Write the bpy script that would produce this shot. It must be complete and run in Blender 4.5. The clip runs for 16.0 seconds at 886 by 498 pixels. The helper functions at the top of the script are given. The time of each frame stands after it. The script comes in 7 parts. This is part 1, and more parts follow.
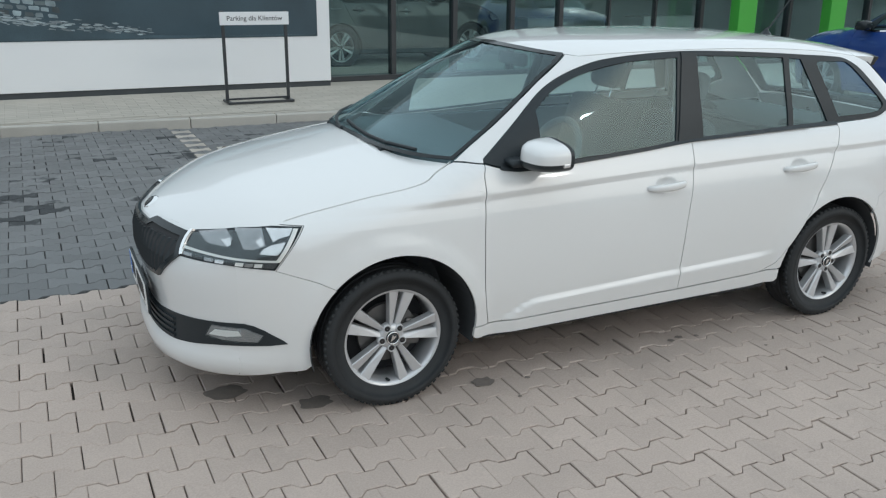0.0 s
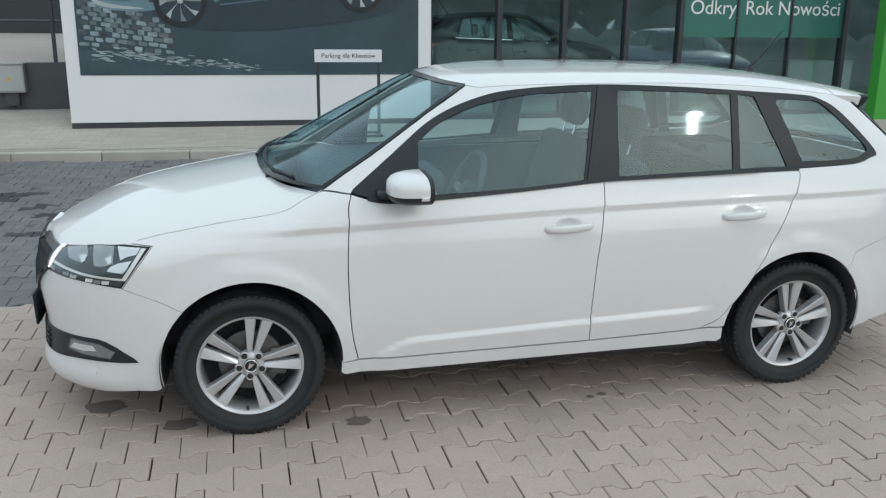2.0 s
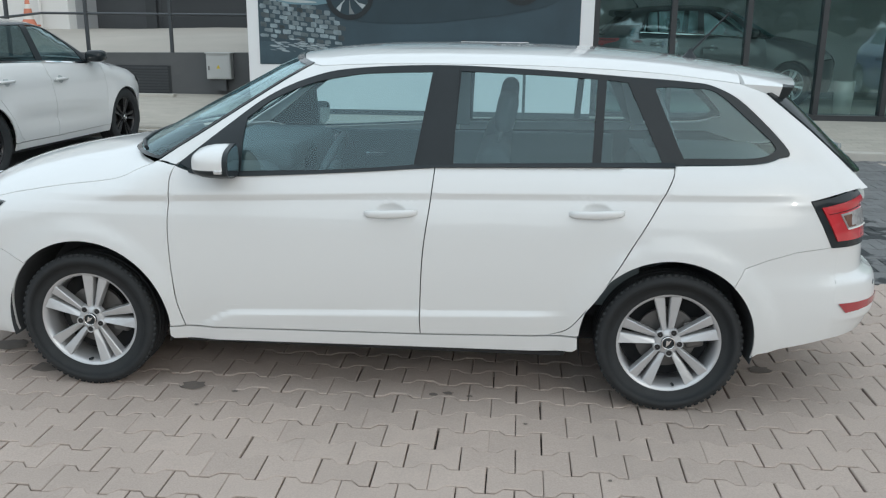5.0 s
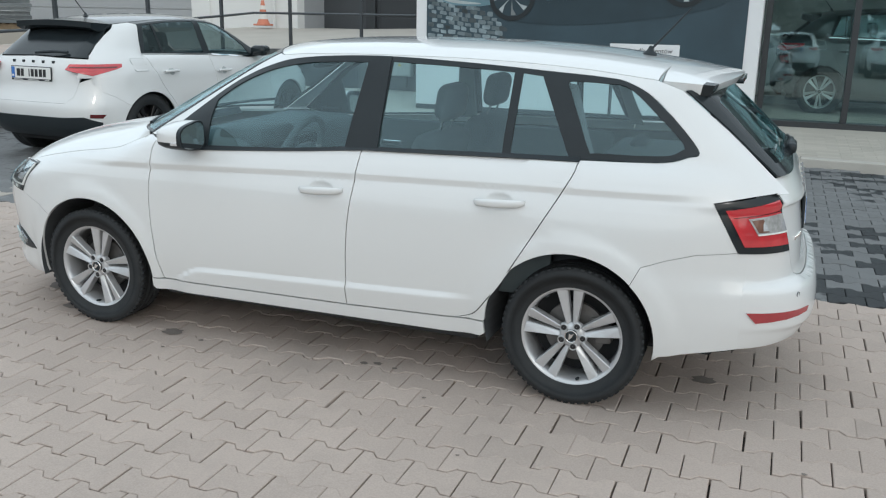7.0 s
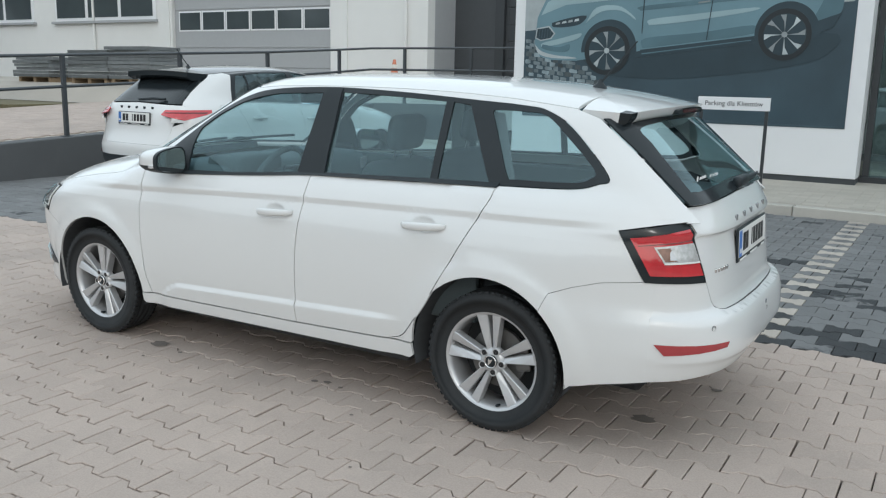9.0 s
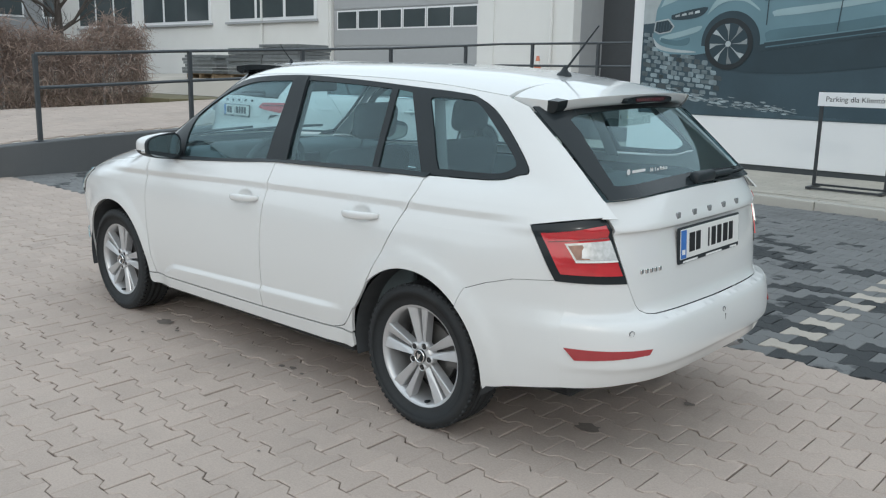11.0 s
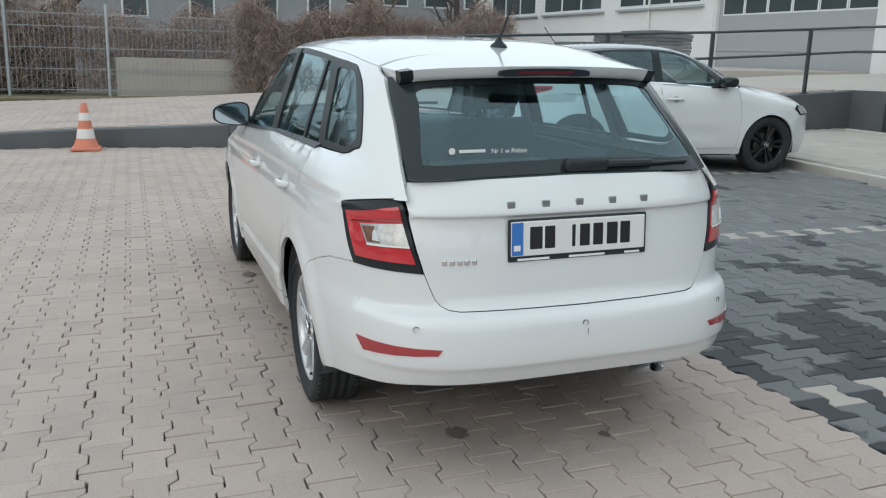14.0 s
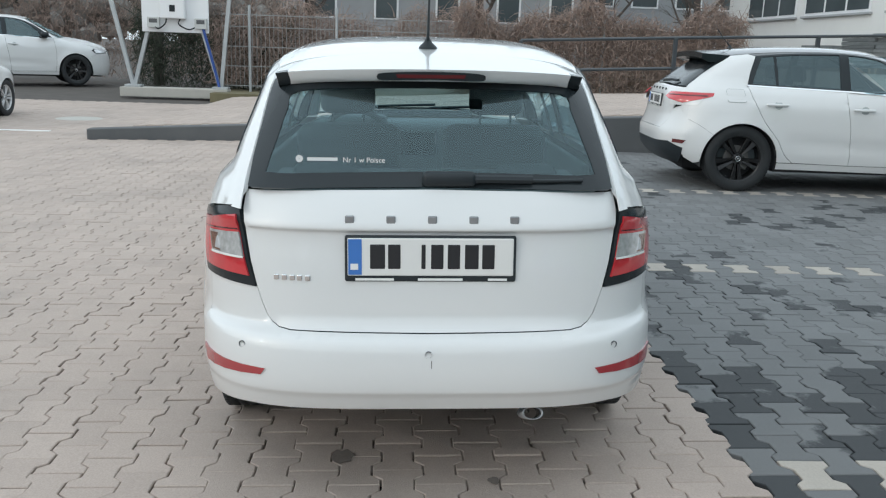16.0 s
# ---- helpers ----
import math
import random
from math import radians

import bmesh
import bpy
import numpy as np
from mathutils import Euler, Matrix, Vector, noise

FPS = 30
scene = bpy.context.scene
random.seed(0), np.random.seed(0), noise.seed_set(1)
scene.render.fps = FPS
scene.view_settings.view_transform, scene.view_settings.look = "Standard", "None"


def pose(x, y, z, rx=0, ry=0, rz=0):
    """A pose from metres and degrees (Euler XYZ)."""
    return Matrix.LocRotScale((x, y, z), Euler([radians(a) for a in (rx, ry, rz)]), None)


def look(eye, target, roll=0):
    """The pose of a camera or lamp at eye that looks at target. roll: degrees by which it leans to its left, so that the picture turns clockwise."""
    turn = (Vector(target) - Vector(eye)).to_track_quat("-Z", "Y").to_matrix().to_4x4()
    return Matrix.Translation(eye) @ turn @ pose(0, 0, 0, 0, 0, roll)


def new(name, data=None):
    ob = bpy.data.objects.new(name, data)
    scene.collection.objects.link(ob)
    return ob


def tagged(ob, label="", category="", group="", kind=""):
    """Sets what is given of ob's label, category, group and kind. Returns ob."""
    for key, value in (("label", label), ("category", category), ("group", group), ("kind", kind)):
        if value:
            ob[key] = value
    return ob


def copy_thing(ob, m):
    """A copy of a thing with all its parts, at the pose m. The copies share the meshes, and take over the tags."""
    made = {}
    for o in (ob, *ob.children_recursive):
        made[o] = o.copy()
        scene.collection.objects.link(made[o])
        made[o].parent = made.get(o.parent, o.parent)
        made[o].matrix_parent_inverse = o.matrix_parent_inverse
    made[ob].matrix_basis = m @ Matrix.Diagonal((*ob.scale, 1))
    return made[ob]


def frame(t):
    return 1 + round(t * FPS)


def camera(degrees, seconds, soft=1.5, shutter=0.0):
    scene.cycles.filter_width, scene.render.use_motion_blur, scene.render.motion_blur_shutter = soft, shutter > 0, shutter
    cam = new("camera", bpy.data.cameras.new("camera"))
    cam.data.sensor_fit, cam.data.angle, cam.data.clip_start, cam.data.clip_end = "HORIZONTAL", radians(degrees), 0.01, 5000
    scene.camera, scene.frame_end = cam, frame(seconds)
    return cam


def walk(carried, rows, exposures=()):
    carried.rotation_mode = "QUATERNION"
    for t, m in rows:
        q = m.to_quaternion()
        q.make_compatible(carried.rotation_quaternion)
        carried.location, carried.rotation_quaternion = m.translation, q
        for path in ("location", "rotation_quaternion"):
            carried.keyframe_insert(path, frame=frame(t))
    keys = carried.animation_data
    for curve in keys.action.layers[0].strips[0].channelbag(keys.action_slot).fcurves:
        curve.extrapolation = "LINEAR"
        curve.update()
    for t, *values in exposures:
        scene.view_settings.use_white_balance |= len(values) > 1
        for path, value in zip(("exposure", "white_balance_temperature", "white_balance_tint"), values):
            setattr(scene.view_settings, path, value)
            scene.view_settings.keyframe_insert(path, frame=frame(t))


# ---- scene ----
cam = camera(54.4, 16.0, soft=1.2)
PATH = [
    (0, (-1.23, -3.786, 1.686), (-0.403, -2.065, 1.09), 0.5),
    (0.5, (-0.923, -3.847, 1.684), (-0.188, -2.069, 1.138), 0.6),
    (1, (-0.608, -4.005, 1.659), (0.019, -2.177, 1.145), 0.4),
    (1.5, (-0.332, -4.064, 1.626), (0.198, -2.203, 1.119), 0.6),
    (2, (-0.014, -4.091, 1.63), (0.442, -2.211, 1.123), 0.6),
    (2.5, (0.28, -4.191, 1.61), (0.665, -2.294, 1.108), 0.6),
    (3, (0.555, -4.234, 1.606), (0.817, -2.317, 1.101), 0.6),
    (3.5, (0.84, -4.196, 1.606), (0.97, -2.266, 1.096), 0.6),
    (4, (1.194, -4.219, 1.59), (1.211, -2.286, 1.079), 0.6),
    (4.5, (1.521, -4.229, 1.575), (1.446, -2.296, 1.066), 0.6),
    (5, (1.837, -4.154, 1.562), (1.669, -2.229, 1.047), 0.6),
    (5.2, (1.97, -4.136, 1.57), (1.764, -2.215, 1.053), 0.5),
    (7.3, (3.312, -4.051, 1.529), (2.549, -2.274, 1.017), 1.2),
    (7.5, (3.388, -3.999, 1.521), (2.585, -2.24, 1.013), 1.2),
    (8, (3.576, -3.872, 1.495), (2.692, -2.138, 1.035), 1.3),
    (8.5, (3.791, -3.811, 1.47), (2.84, -2.099, 1.063), 1.2),
    (9, (4.066, -3.782, 1.427), (3.049, -2.105, 1.041), 1.2),
    (9.2, (4.135, -3.744, 1.416), (3.09, -2.083, 1.035), 1.1),
    (11.3, (4.936, -2.986, 1.395), (3.548, -1.601, 0.994), 1.4),
    (11.5, (5.052, -2.871, 1.39), (3.622, -1.532, 0.989), 1.5),
    (12, (5.341, -2.583, 1.377), (3.809, -1.362, 0.974), 1.3),
    (12.5, (5.495, -2.297, 1.357), (3.886, -1.183, 0.945), 1.5),
    (13, (5.573, -1.999, 1.359), (3.893, -1.0, 0.937), 1.5),
    (13.5, (5.727, -1.698, 1.378), (3.973, -0.841, 0.944), 1.5),
    (14, (5.768, -1.382, 1.376), (3.934, -0.717, 0.932), 1.6),
    (14.5, (5.757, -1.066, 1.404), (3.875, -0.558, 0.956), 1.7),
    (15, (5.845, -0.72, 1.41), (3.936, -0.322, 0.963), 1.8),
    (15.5, (5.857, -0.422, 1.394), (3.926, -0.159, 0.945), 2.0),
    (16, (5.786, -0.114, 1.41), (3.841, -0.012, 0.954), 2.0),
]
walk(cam, [(t, look(eye, target, roll)) for t, eye, target, roll in PATH], exposures=[(0, 0.09), (3, 0.12), (8, 0.20), (12.5, 0.16), (14, 0.16), (15.5, 0.27), (16, 0.30)])

# ---- daylight: a bright overcast sky with a weak, wide sun ----
world = bpy.data.worlds.new("overcast_sky")
scene.world = world
world.use_nodes = True
wn, wl = world.node_tree.nodes, world.node_tree.links
wn.clear()
sky = wn.new("ShaderNodeTexSky")
sky.sky_type, sky.sun_disc = "NISHITA", False
sky.sun_elevation, sky.sun_rotation = radians(25), radians(144)
sky.air_density, sky.dust_density, sky.ozone_density = 1.0, 4.0, 1.0
cloud = wn.new("ShaderNodeMix")
cloud.data_type = "RGBA"
cloud.inputs[0].default_value = 0.86
wl.new(sky.outputs[0], cloud.inputs[6])
cloud.inputs[7].default_value = (7.78, 9.0, 9.78, 1)
bg = wn.new("ShaderNodeBackground")
bg.inputs[1].default_value = 0.126
wo = wn.new("ShaderNodeOutputWorld")
wl.new(cloud.outputs[2], bg.inputs[0])
wl.new(bg.outputs[0], wo.inputs[0])
sun_data = bpy.data.lights.new("sun", "SUN")
sun_data.energy, sun_data.angle, sun_data.color = 0.16, radians(0.6), (1.0, 0.99, 0.97)
sun = new("sun", sun_data)
sun.matrix_world = look((8.0, -11.0, 6.3), (0, 0, 0))
scene.view_settings.exposure = 0.0


# ---- materials ----
def nodes_of(name):
    m = bpy.data.materials.new(name)
    m.use_nodes = True
    nt = m.node_tree
    return m, nt.nodes, nt.links, nt.nodes["Principled BSDF"]


def mat(name, colour, rough=0.6, metal=0.0, vary=0.12, scale=8.0, grain=0.0, bump=0.0, bump_scale=120.0, coat=0.0, per_object=0.0,
        per_island=0.0, dirt=None, dirt_amount=0.0, dirt_scale=1.5, spec=0.5, by_stone=0.0):
    """A surface of one base colour with stains at a large scale, grain at a small one and fine relief."""
    m, n, l, b = nodes_of(name)
    geo = n.new("ShaderNodeNewGeometry")
    col = n.new("ShaderNodeRGB")
    col.outputs[0].default_value = (*colour, 1)
    out = col.outputs[0]

    def times(fac_socket, low, high, source):
        r = n.new("ShaderNodeMapRange")
        r.inputs[3].default_value, r.inputs[4].default_value = low, high
        l.new(fac_socket, r.inputs[0])
        mx = n.new("ShaderNodeVectorMath")
        mx.operation = "SCALE"
        l.new(source, mx.inputs[0])
        l.new(r.outputs[0], mx.inputs[3])
        return mx.outputs[0]

    if vary:
        t1 = n.new("ShaderNodeTexNoise")
        t1.inputs["Scale"].default_value, t1.inputs["Detail"].default_value = scale, 5
        l.new(geo.outputs["Position"], t1.inputs["Vector"])
        out = times(t1.outputs[0], 1 - vary, 1 + vary, out)
    if grain:
        t2 = n.new("ShaderNodeTexNoise")
        t2.inputs["Scale"].default_value, t2.inputs["Detail"].default_value = 140, 3
        l.new(geo.outputs["Position"], t2.inputs["Vector"])
        out = times(t2.outputs[0], 1 - grain, 1 + grain, out)
    if per_object:
        oi = n.new("ShaderNodeObjectInfo")
        out = times(oi.outputs["Random"], 1 - per_object, 1 + per_object, out)
    if per_island:
        out = times(geo.outputs["Random Per Island"], 1 - per_island, 1 + per_island, out)
    if dirt:
        t3 = n.new("ShaderNodeTexNoise")
        t3.inputs["Scale"].default_value, t3.inputs["Detail"].default_value, t3.inputs["Roughness"].default_value = dirt_scale, 8, 0.65
        l.new(geo.outputs["Position"], t3.inputs["Vector"])
        r = n.new("ShaderNodeMapRange")
        r.inputs[1].default_value, r.inputs[2].default_value, r.inputs[4].default_value = 0.5, 0.72, dirt_amount
        soak = t3.outputs[0]
        if by_stone:
            ma = n.new("ShaderNodeMath")
            ma.operation = "MULTIPLY_ADD"
            l.new(geo.outputs["Random Per Island"], ma.inputs[0])
            ma.inputs[1].default_value = by_stone
            l.new(soak, ma.inputs[2])
            far = n.new("ShaderNodeVectorMath")
            far.operation = "DISTANCE"
            l.new(geo.outputs["Position"], far.inputs[0])
            far.inputs[1].default_value = (3.1, 1.6, 0.0)
            pool = n.new("ShaderNodeMapRange")
            pool.inputs[1].default_value, pool.inputs[2].default_value = 0.8, 3.4
            pool.inputs[3].default_value, pool.inputs[4].default_value = 0.015, -0.150
            l.new(far.outputs["Value"], pool.inputs[0])
            total = n.new("ShaderNodeMath")
            l.new(ma.outputs[0], total.inputs[0])
            l.new(pool.outputs[0], total.inputs[1])
            soak = total.outputs[0]
            r.inputs[1].default_value, r.inputs[2].default_value = 0.645, 0.675
        l.new(soak, r.inputs[0])
        mx = n.new("ShaderNodeMix")
        mx.data_type = "RGBA"
        l.new(r.outputs[0], mx.inputs[0])
        l.new(out, mx.inputs[6])
        mx.inputs[7].default_value = (*dirt, 1)
        out = mx.outputs[2]
        if by_stone:
            wet = n.new("ShaderNodeMapRange")
            wet.inputs[2].default_value = dirt_amount
            wet.inputs[3].default_value, wet.inputs[4].default_value = rough, 0.66
            l.new(r.outputs[0], wet.inputs[0])
            l.new(wet.outputs[0], b.inputs["Roughness"])
    l.new(out, b.inputs["Base Color"])
    b.inputs["Roughness"].default_value, b.inputs["Metallic"].default_value = rough, metal
    b.inputs["Coat Weight"].default_value, b.inputs["Coat Roughness"].default_value = coat, 0.04
    b.inputs["Specular IOR Level"].default_value = spec
    if bump:
        t4 = n.new("ShaderNodeTexNoise")
        t4.inputs["Scale"].default_value, t4.inputs["Detail"].default_value = bump_scale, 4
        l.new(geo.outputs["Position"], t4.inputs["Vector"])
        bp = n.new("ShaderNodeBump")
        bp.inputs["Strength"].default_value, bp.inputs["Distance"].default_value = bump, 0.004
        l.new(t4.outputs[0], bp.inputs["Height"])
        l.new(bp.outputs[0], b.inputs["Normal"])
    return m


def glass(name, tint, gloss=0.02, ior=1.5):
    """A thin pane: it lets tinted light through and mirrors more at grazing angles."""
    m, n, l, b = nodes_of(name)
    n.remove(b)
    tr, gl, fr = n.new("ShaderNodeBsdfTransparent"), n.new("ShaderNodeBsdfGlossy"), n.new("ShaderNodeLayerWeight")
    tr.inputs[0].default_value = (*tint, 1)
    gl.inputs[0].default_value = (0.74, 0.95, 1.0, 1)
    gl.inputs["Roughness"].default_value = gloss
    fr.inputs[0].default_value = 0.5
    pw, mr = n.new("ShaderNodeMath"), n.new("ShaderNodeMapRange")
    pw.operation = "POWER"
    pw.inputs[1].default_value = 5.0
    l.new(fr.outputs["Facing"], pw.inputs[0])
    l.new(pw.outputs[0], mr.inputs[0])
    mr.inputs[3].default_value, mr.inputs[4].default_value = 2 * ((ior - 1) / (ior + 1)) ** 2, 1.0
    mx = n.new("ShaderNodeMixShader")
    l.new(mr.outputs[0], mx.inputs[0])
    l.new(tr.outputs[0], mx.inputs[1])
    l.new(gl.outputs[0], mx.inputs[2])
    last = mx.outputs[0]
    l.new(last, n["Material Output"].inputs[0])
    return m


M = dict(
    paint=mat("white_car_paint", (0.685, 0.69, 0.685), 0.34, vary=0.012, scale=3, coat=1.0),
    paint_black=mat("black_car_paint", (0.012, 0.012, 0.013), 0.3, vary=0.05, coat=1.0),
    paint_blue=mat("blue_car_paint", (0.012, 0.05, 0.22), 0.3, vary=0.05, coat=1.0),
    paint_dark=mat("dark_grey_car_paint", (0.05, 0.06, 0.065), 0.3, vary=0.05, coat=1.0),
    arch=mat("dark_arch_liner", (0.055, 0.060, 0.065), 0.9, vary=0.2, scale=12),
    gap=mat("dark_gap", (0.026, 0.027, 0.029), 0.9, vary=0),
    trim=mat("black_plastic_trim", (0.021, 0.027, 0.031), 0.42, vary=0.1, scale=30, spec=0.3),
    gloss_black=mat("gloss_black", (0.018, 0.023, 0.026), 0.16, vary=0, spec=0.32),
    tyre=mat("tyre_rubber", (0.0165, 0.0190, 0.0210), 0.74, vary=0.25, scale=14, grain=0.15, bump=0.2, bump_scale=300, dirt=(0.07, 0.068, 0.066), dirt_amount=0.15, dirt_scale=9),
    alloy=mat("silver_alloy", (0.56, 0.565, 0.575), 0.34, 0.50, vary=0.05, scale=20),
    black_alloy=mat("black_alloy", (0.015, 0.015, 0.016), 0.25, 0.3, vary=0.05),
    chrome=mat("chrome", (0.78, 0.78, 0.78), 0.12, 1.0, vary=0.02),
    steel=mat("brake_steel", (0.16, 0.155, 0.15), 0.5, 0.7, vary=0.25, scale=20),
    bolt=mat("dark_wheel_bolt", (0.05, 0.05, 0.052), 0.4, 0.6, vary=0.2, scale=40),
    cabin=mat("dark_grey_cabin", (0.085, 0.108, 0.116), 0.8, vary=0.12, scale=9),
    fabric=mat("charcoal_seat_fabric", (0.040, 0.048, 0.052), 0.95, vary=0.12, scale=9),
    pillar_grey=mat("grey_pillar_cover", (0.15, 0.165, 0.172), 0.85, vary=0.08),
    liner=mat("light_grey_headliner", (0.38, 0.41, 0.41), 0.9, vary=0.05),
    red=mat("red_lamp_plastic", (0.52, 0.030, 0.038), 0.14, vary=0.25, scale=18, coat=1.0),
    amber_bowl=mat("brown_indicator_bowl", (0.20, 0.10, 0.07), 0.2, 0.3, vary=0.45, scale=50, coat=1.0),
    lamp_red=mat("red_reflector", (0.34, 0.030, 0.036), 0.15, vary=0.1, scale=25, coat=1.0),
    dark_red=mat("dark_red_lamp_plastic", (0.10, 0.006, 0.008), 0.15, vary=0.1, scale=25, coat=1.0),
    orange_lamp=mat("amber_lamp_plastic", (0.55, 0.16, 0.03), 0.2, vary=0.1, coat=1.0),
    lamp_silver=mat("lamp_reflector", (0.70, 0.71, 0.72), 0.25, 0.6, vary=0.22, scale=40),
    lamp_mid=mat("lamp_bowl", (0.31, 0.32, 0.33), 0.22, 0.5, vary=0.3, scale=40),
    lamp_clear=mat("smoky_clear_lens", (0.52, 0.52, 0.51), 0.15, 0.4, vary=0.45, scale=60, coat=1.0),
    lamp_grey=mat("lamp_inner_grey", (0.055, 0.060, 0.064), 0.3, 0.3, vary=0.3, scale=30),
    plate=mat("number_plate_white", (0.72, 0.72, 0.70), 0.35, vary=0.03),
    plate_blue=mat("number_plate_blue", (0.045, 0.17, 0.50), 0.4, vary=0.05),
    ink=mat("black_ink", (0.012, 0.012, 0.014), 0.5, vary=0.05),
    white_ink=mat("white_print", (0.75, 0.75, 0.74), 0.6, vary=0.03),
    car_glass=glass("car_glass", (0.70, 0.85, 0.87), ior=1.55),
    dark_glass=glass("privacy_glass", (0.42, 0.47, 0.47), ior=1.62),
    deep_glass=glass("deep_privacy_glass", (0.17, 0.20, 0.205), ior=1.55),
    clear_glass=glass("clear_lens", (0.92, 0.93, 0.93), ior=1.3),
    shop_glass=glass("showroom_glass", (0.84, 0.93, 0.92), ior=1.62),
    mirror=mat("mirror_glass", (0.40, 0.45, 0.48), 0.02, 1.0, vary=0),
)


# ---- building blocks for meshes ----
def part(name, bm, material, parent=None, label="", smooth=False, at=None):
    """Links a bmesh as one mesh object under a thing or under a part."""
    me = bpy.data.meshes.new(name)
    if smooth:
        for f in bm.faces:
            f.smooth = True
    bm.to_mesh(me)
    bm.free()
    me.materials.append(M[material] if isinstance(material, str) else material)
    ob = new(name, me)
    if parent:
        ob.parent = parent
    if at is not None:
        ob.matrix_basis = at
    if label:
        tagged(ob, label)
    return ob


def thing(name, label, category, m=None, group="", kind=""):
    ob = new(name)
    ob.empty_display_size = 0.2
    if m is not None:
        ob.matrix_basis = m
    return tagged(ob, label, category, group, kind)


def box(bm, x0, x1, y0, y1, z0, z1, bevel=0.0, seg=2):
    b2 = bmesh.new()
    bmesh.ops.create_cube(b2, size=1)
    bmesh.ops.transform(b2, verts=b2.verts, matrix=Matrix.Translation(((x0 + x1) / 2, (y0 + y1) / 2, (z0 + z1) / 2)) @ Matrix.Diagonal((x1 - x0, y1 - y0, z1 - z0, 1)))
    if bevel:
        bmesh.ops.bevel(b2, geom=b2.edges[:], offset=bevel, segments=seg, affect="EDGES", profile=0.5)
    merge(bm, b2)
    return bm


def merge(bm, b2, m=None):
    if m is not None:
        bmesh.ops.transform(b2, verts=b2.verts, matrix=m)
    me = bpy.data.meshes.new("joined")
    b2.to_mesh(me)
    b2.free()
    bm.from_mesh(me)
    bpy.data.meshes.remove(me)


def boxes(*items, bevel=0.0):
    bm = bmesh.new()
    for it in items:
        box(bm, *it, bevel=bevel)
    return bm


def tube(bm, pts, r, seg=8, r_end=None):
    """A round bar through points."""
    pts = [Vector(p) for p in pts]
    rings = []
    for i, p in enumerate(pts):
        d = (pts[min(i + 1, len(pts) - 1)] - pts[max(i - 1, 0)]).normalized()
        a = d.orthogonal().normalized() if i == 0 else (a - d * a.dot(d)).normalized()
        b = d.cross(a)
        rr = r if r_end is None else r + (r_end - r) * i / (len(pts) - 1)
        rings.append([bm.verts.new(p + (a * math.cos(t) + b * math.sin(t)) * rr) for t in [2 * math.pi * k / seg for k in range(seg)]])
    for r0, r1 in zip(rings, rings[1:]):
        for k in range(seg):
            bm.faces.new((r0[k], r0[(k + 1) % seg], r1[(k + 1) % seg], r1[k]))
    bm.faces.new(rings[0][::-1])
    bm.faces.new(rings[-1])
    return bm


def lathe(bm, profile, seg=48, axis="y"):
    """Turns a profile of (radius, along) about an axis."""
    rings = []
    for r, a in profile:
        ring = []
        for k in range(seg):
            t = 2 * math.pi * k / seg
            c, s = r * math.cos(t), r * math.sin(t)
            ring.append(bm.verts.new((c, a, s) if axis == "y" else (c, s, a)))
        rings.append(ring)
    for r0, r1 in zip(rings, rings[1:]):
        for k in range(seg):
            bm.faces.new((r0[k], r0[(k + 1) % seg], r1[(k + 1) % seg], r1[k]))
    bmesh.ops.recalc_face_normals(bm, faces=bm.faces)
    return bm


def prism(bm, outline, lo, hi, axis="y"):
    """An outline of points in the plane across an axis, given thickness along it."""
    def place(p, d):
        return (p[0], d, p[1]) if axis == "y" else (d, p[0], p[1]) if axis == "x" else (p[0], p[1], d)
    a = [bm.verts.new(place(p, lo)) for p in outline]
    b = [bm.verts.new(place(p, hi)) for p in outline]
    faces = [bm.faces.new(a), bm.faces.new(b[::-1])]
    for k in range(len(a)):
        faces.append(bm.faces.new((a[k], b[k], b[(k + 1) % len(a)], a[(k + 1) % len(a)])))
    bmesh.ops.recalc_face_normals(bm, faces=faces)
    return bm


def text_mesh(words, size, depth=0.002, spacing=1.0, wide=1.0):
    """Words as a mesh in Blender's own font, lying in x and z, facing -y, centred."""
    cu = bpy.data.curves.new("words", "FONT")
    cu.body, cu.size, cu.extrude, cu.align_x, cu.align_y, cu.space_character = words, size, depth, "CENTER", "CENTER", spacing
    ob = bpy.data.objects.new("words", cu)
    scene.collection.objects.link(ob)
    me = bpy.data.meshes.new_from_object(ob.evaluated_get(bpy.context.evaluated_depsgraph_get()))
    bpy.data.objects.remove(ob)
    bm = bmesh.new()
    bm.from_mesh(me)
    bpy.data.meshes.remove(me)
    bmesh.ops.transform(bm, verts=bm.verts, matrix=pose(0, 0, 0, 90) @ Matrix.Diagonal((wide, 1, 1, 1)))
    return bm


def slope_z(y):
    """The yard falls gently from the dark bays towards the open side."""
    return min(0.03, max(-0.1, 0.0192 * y))


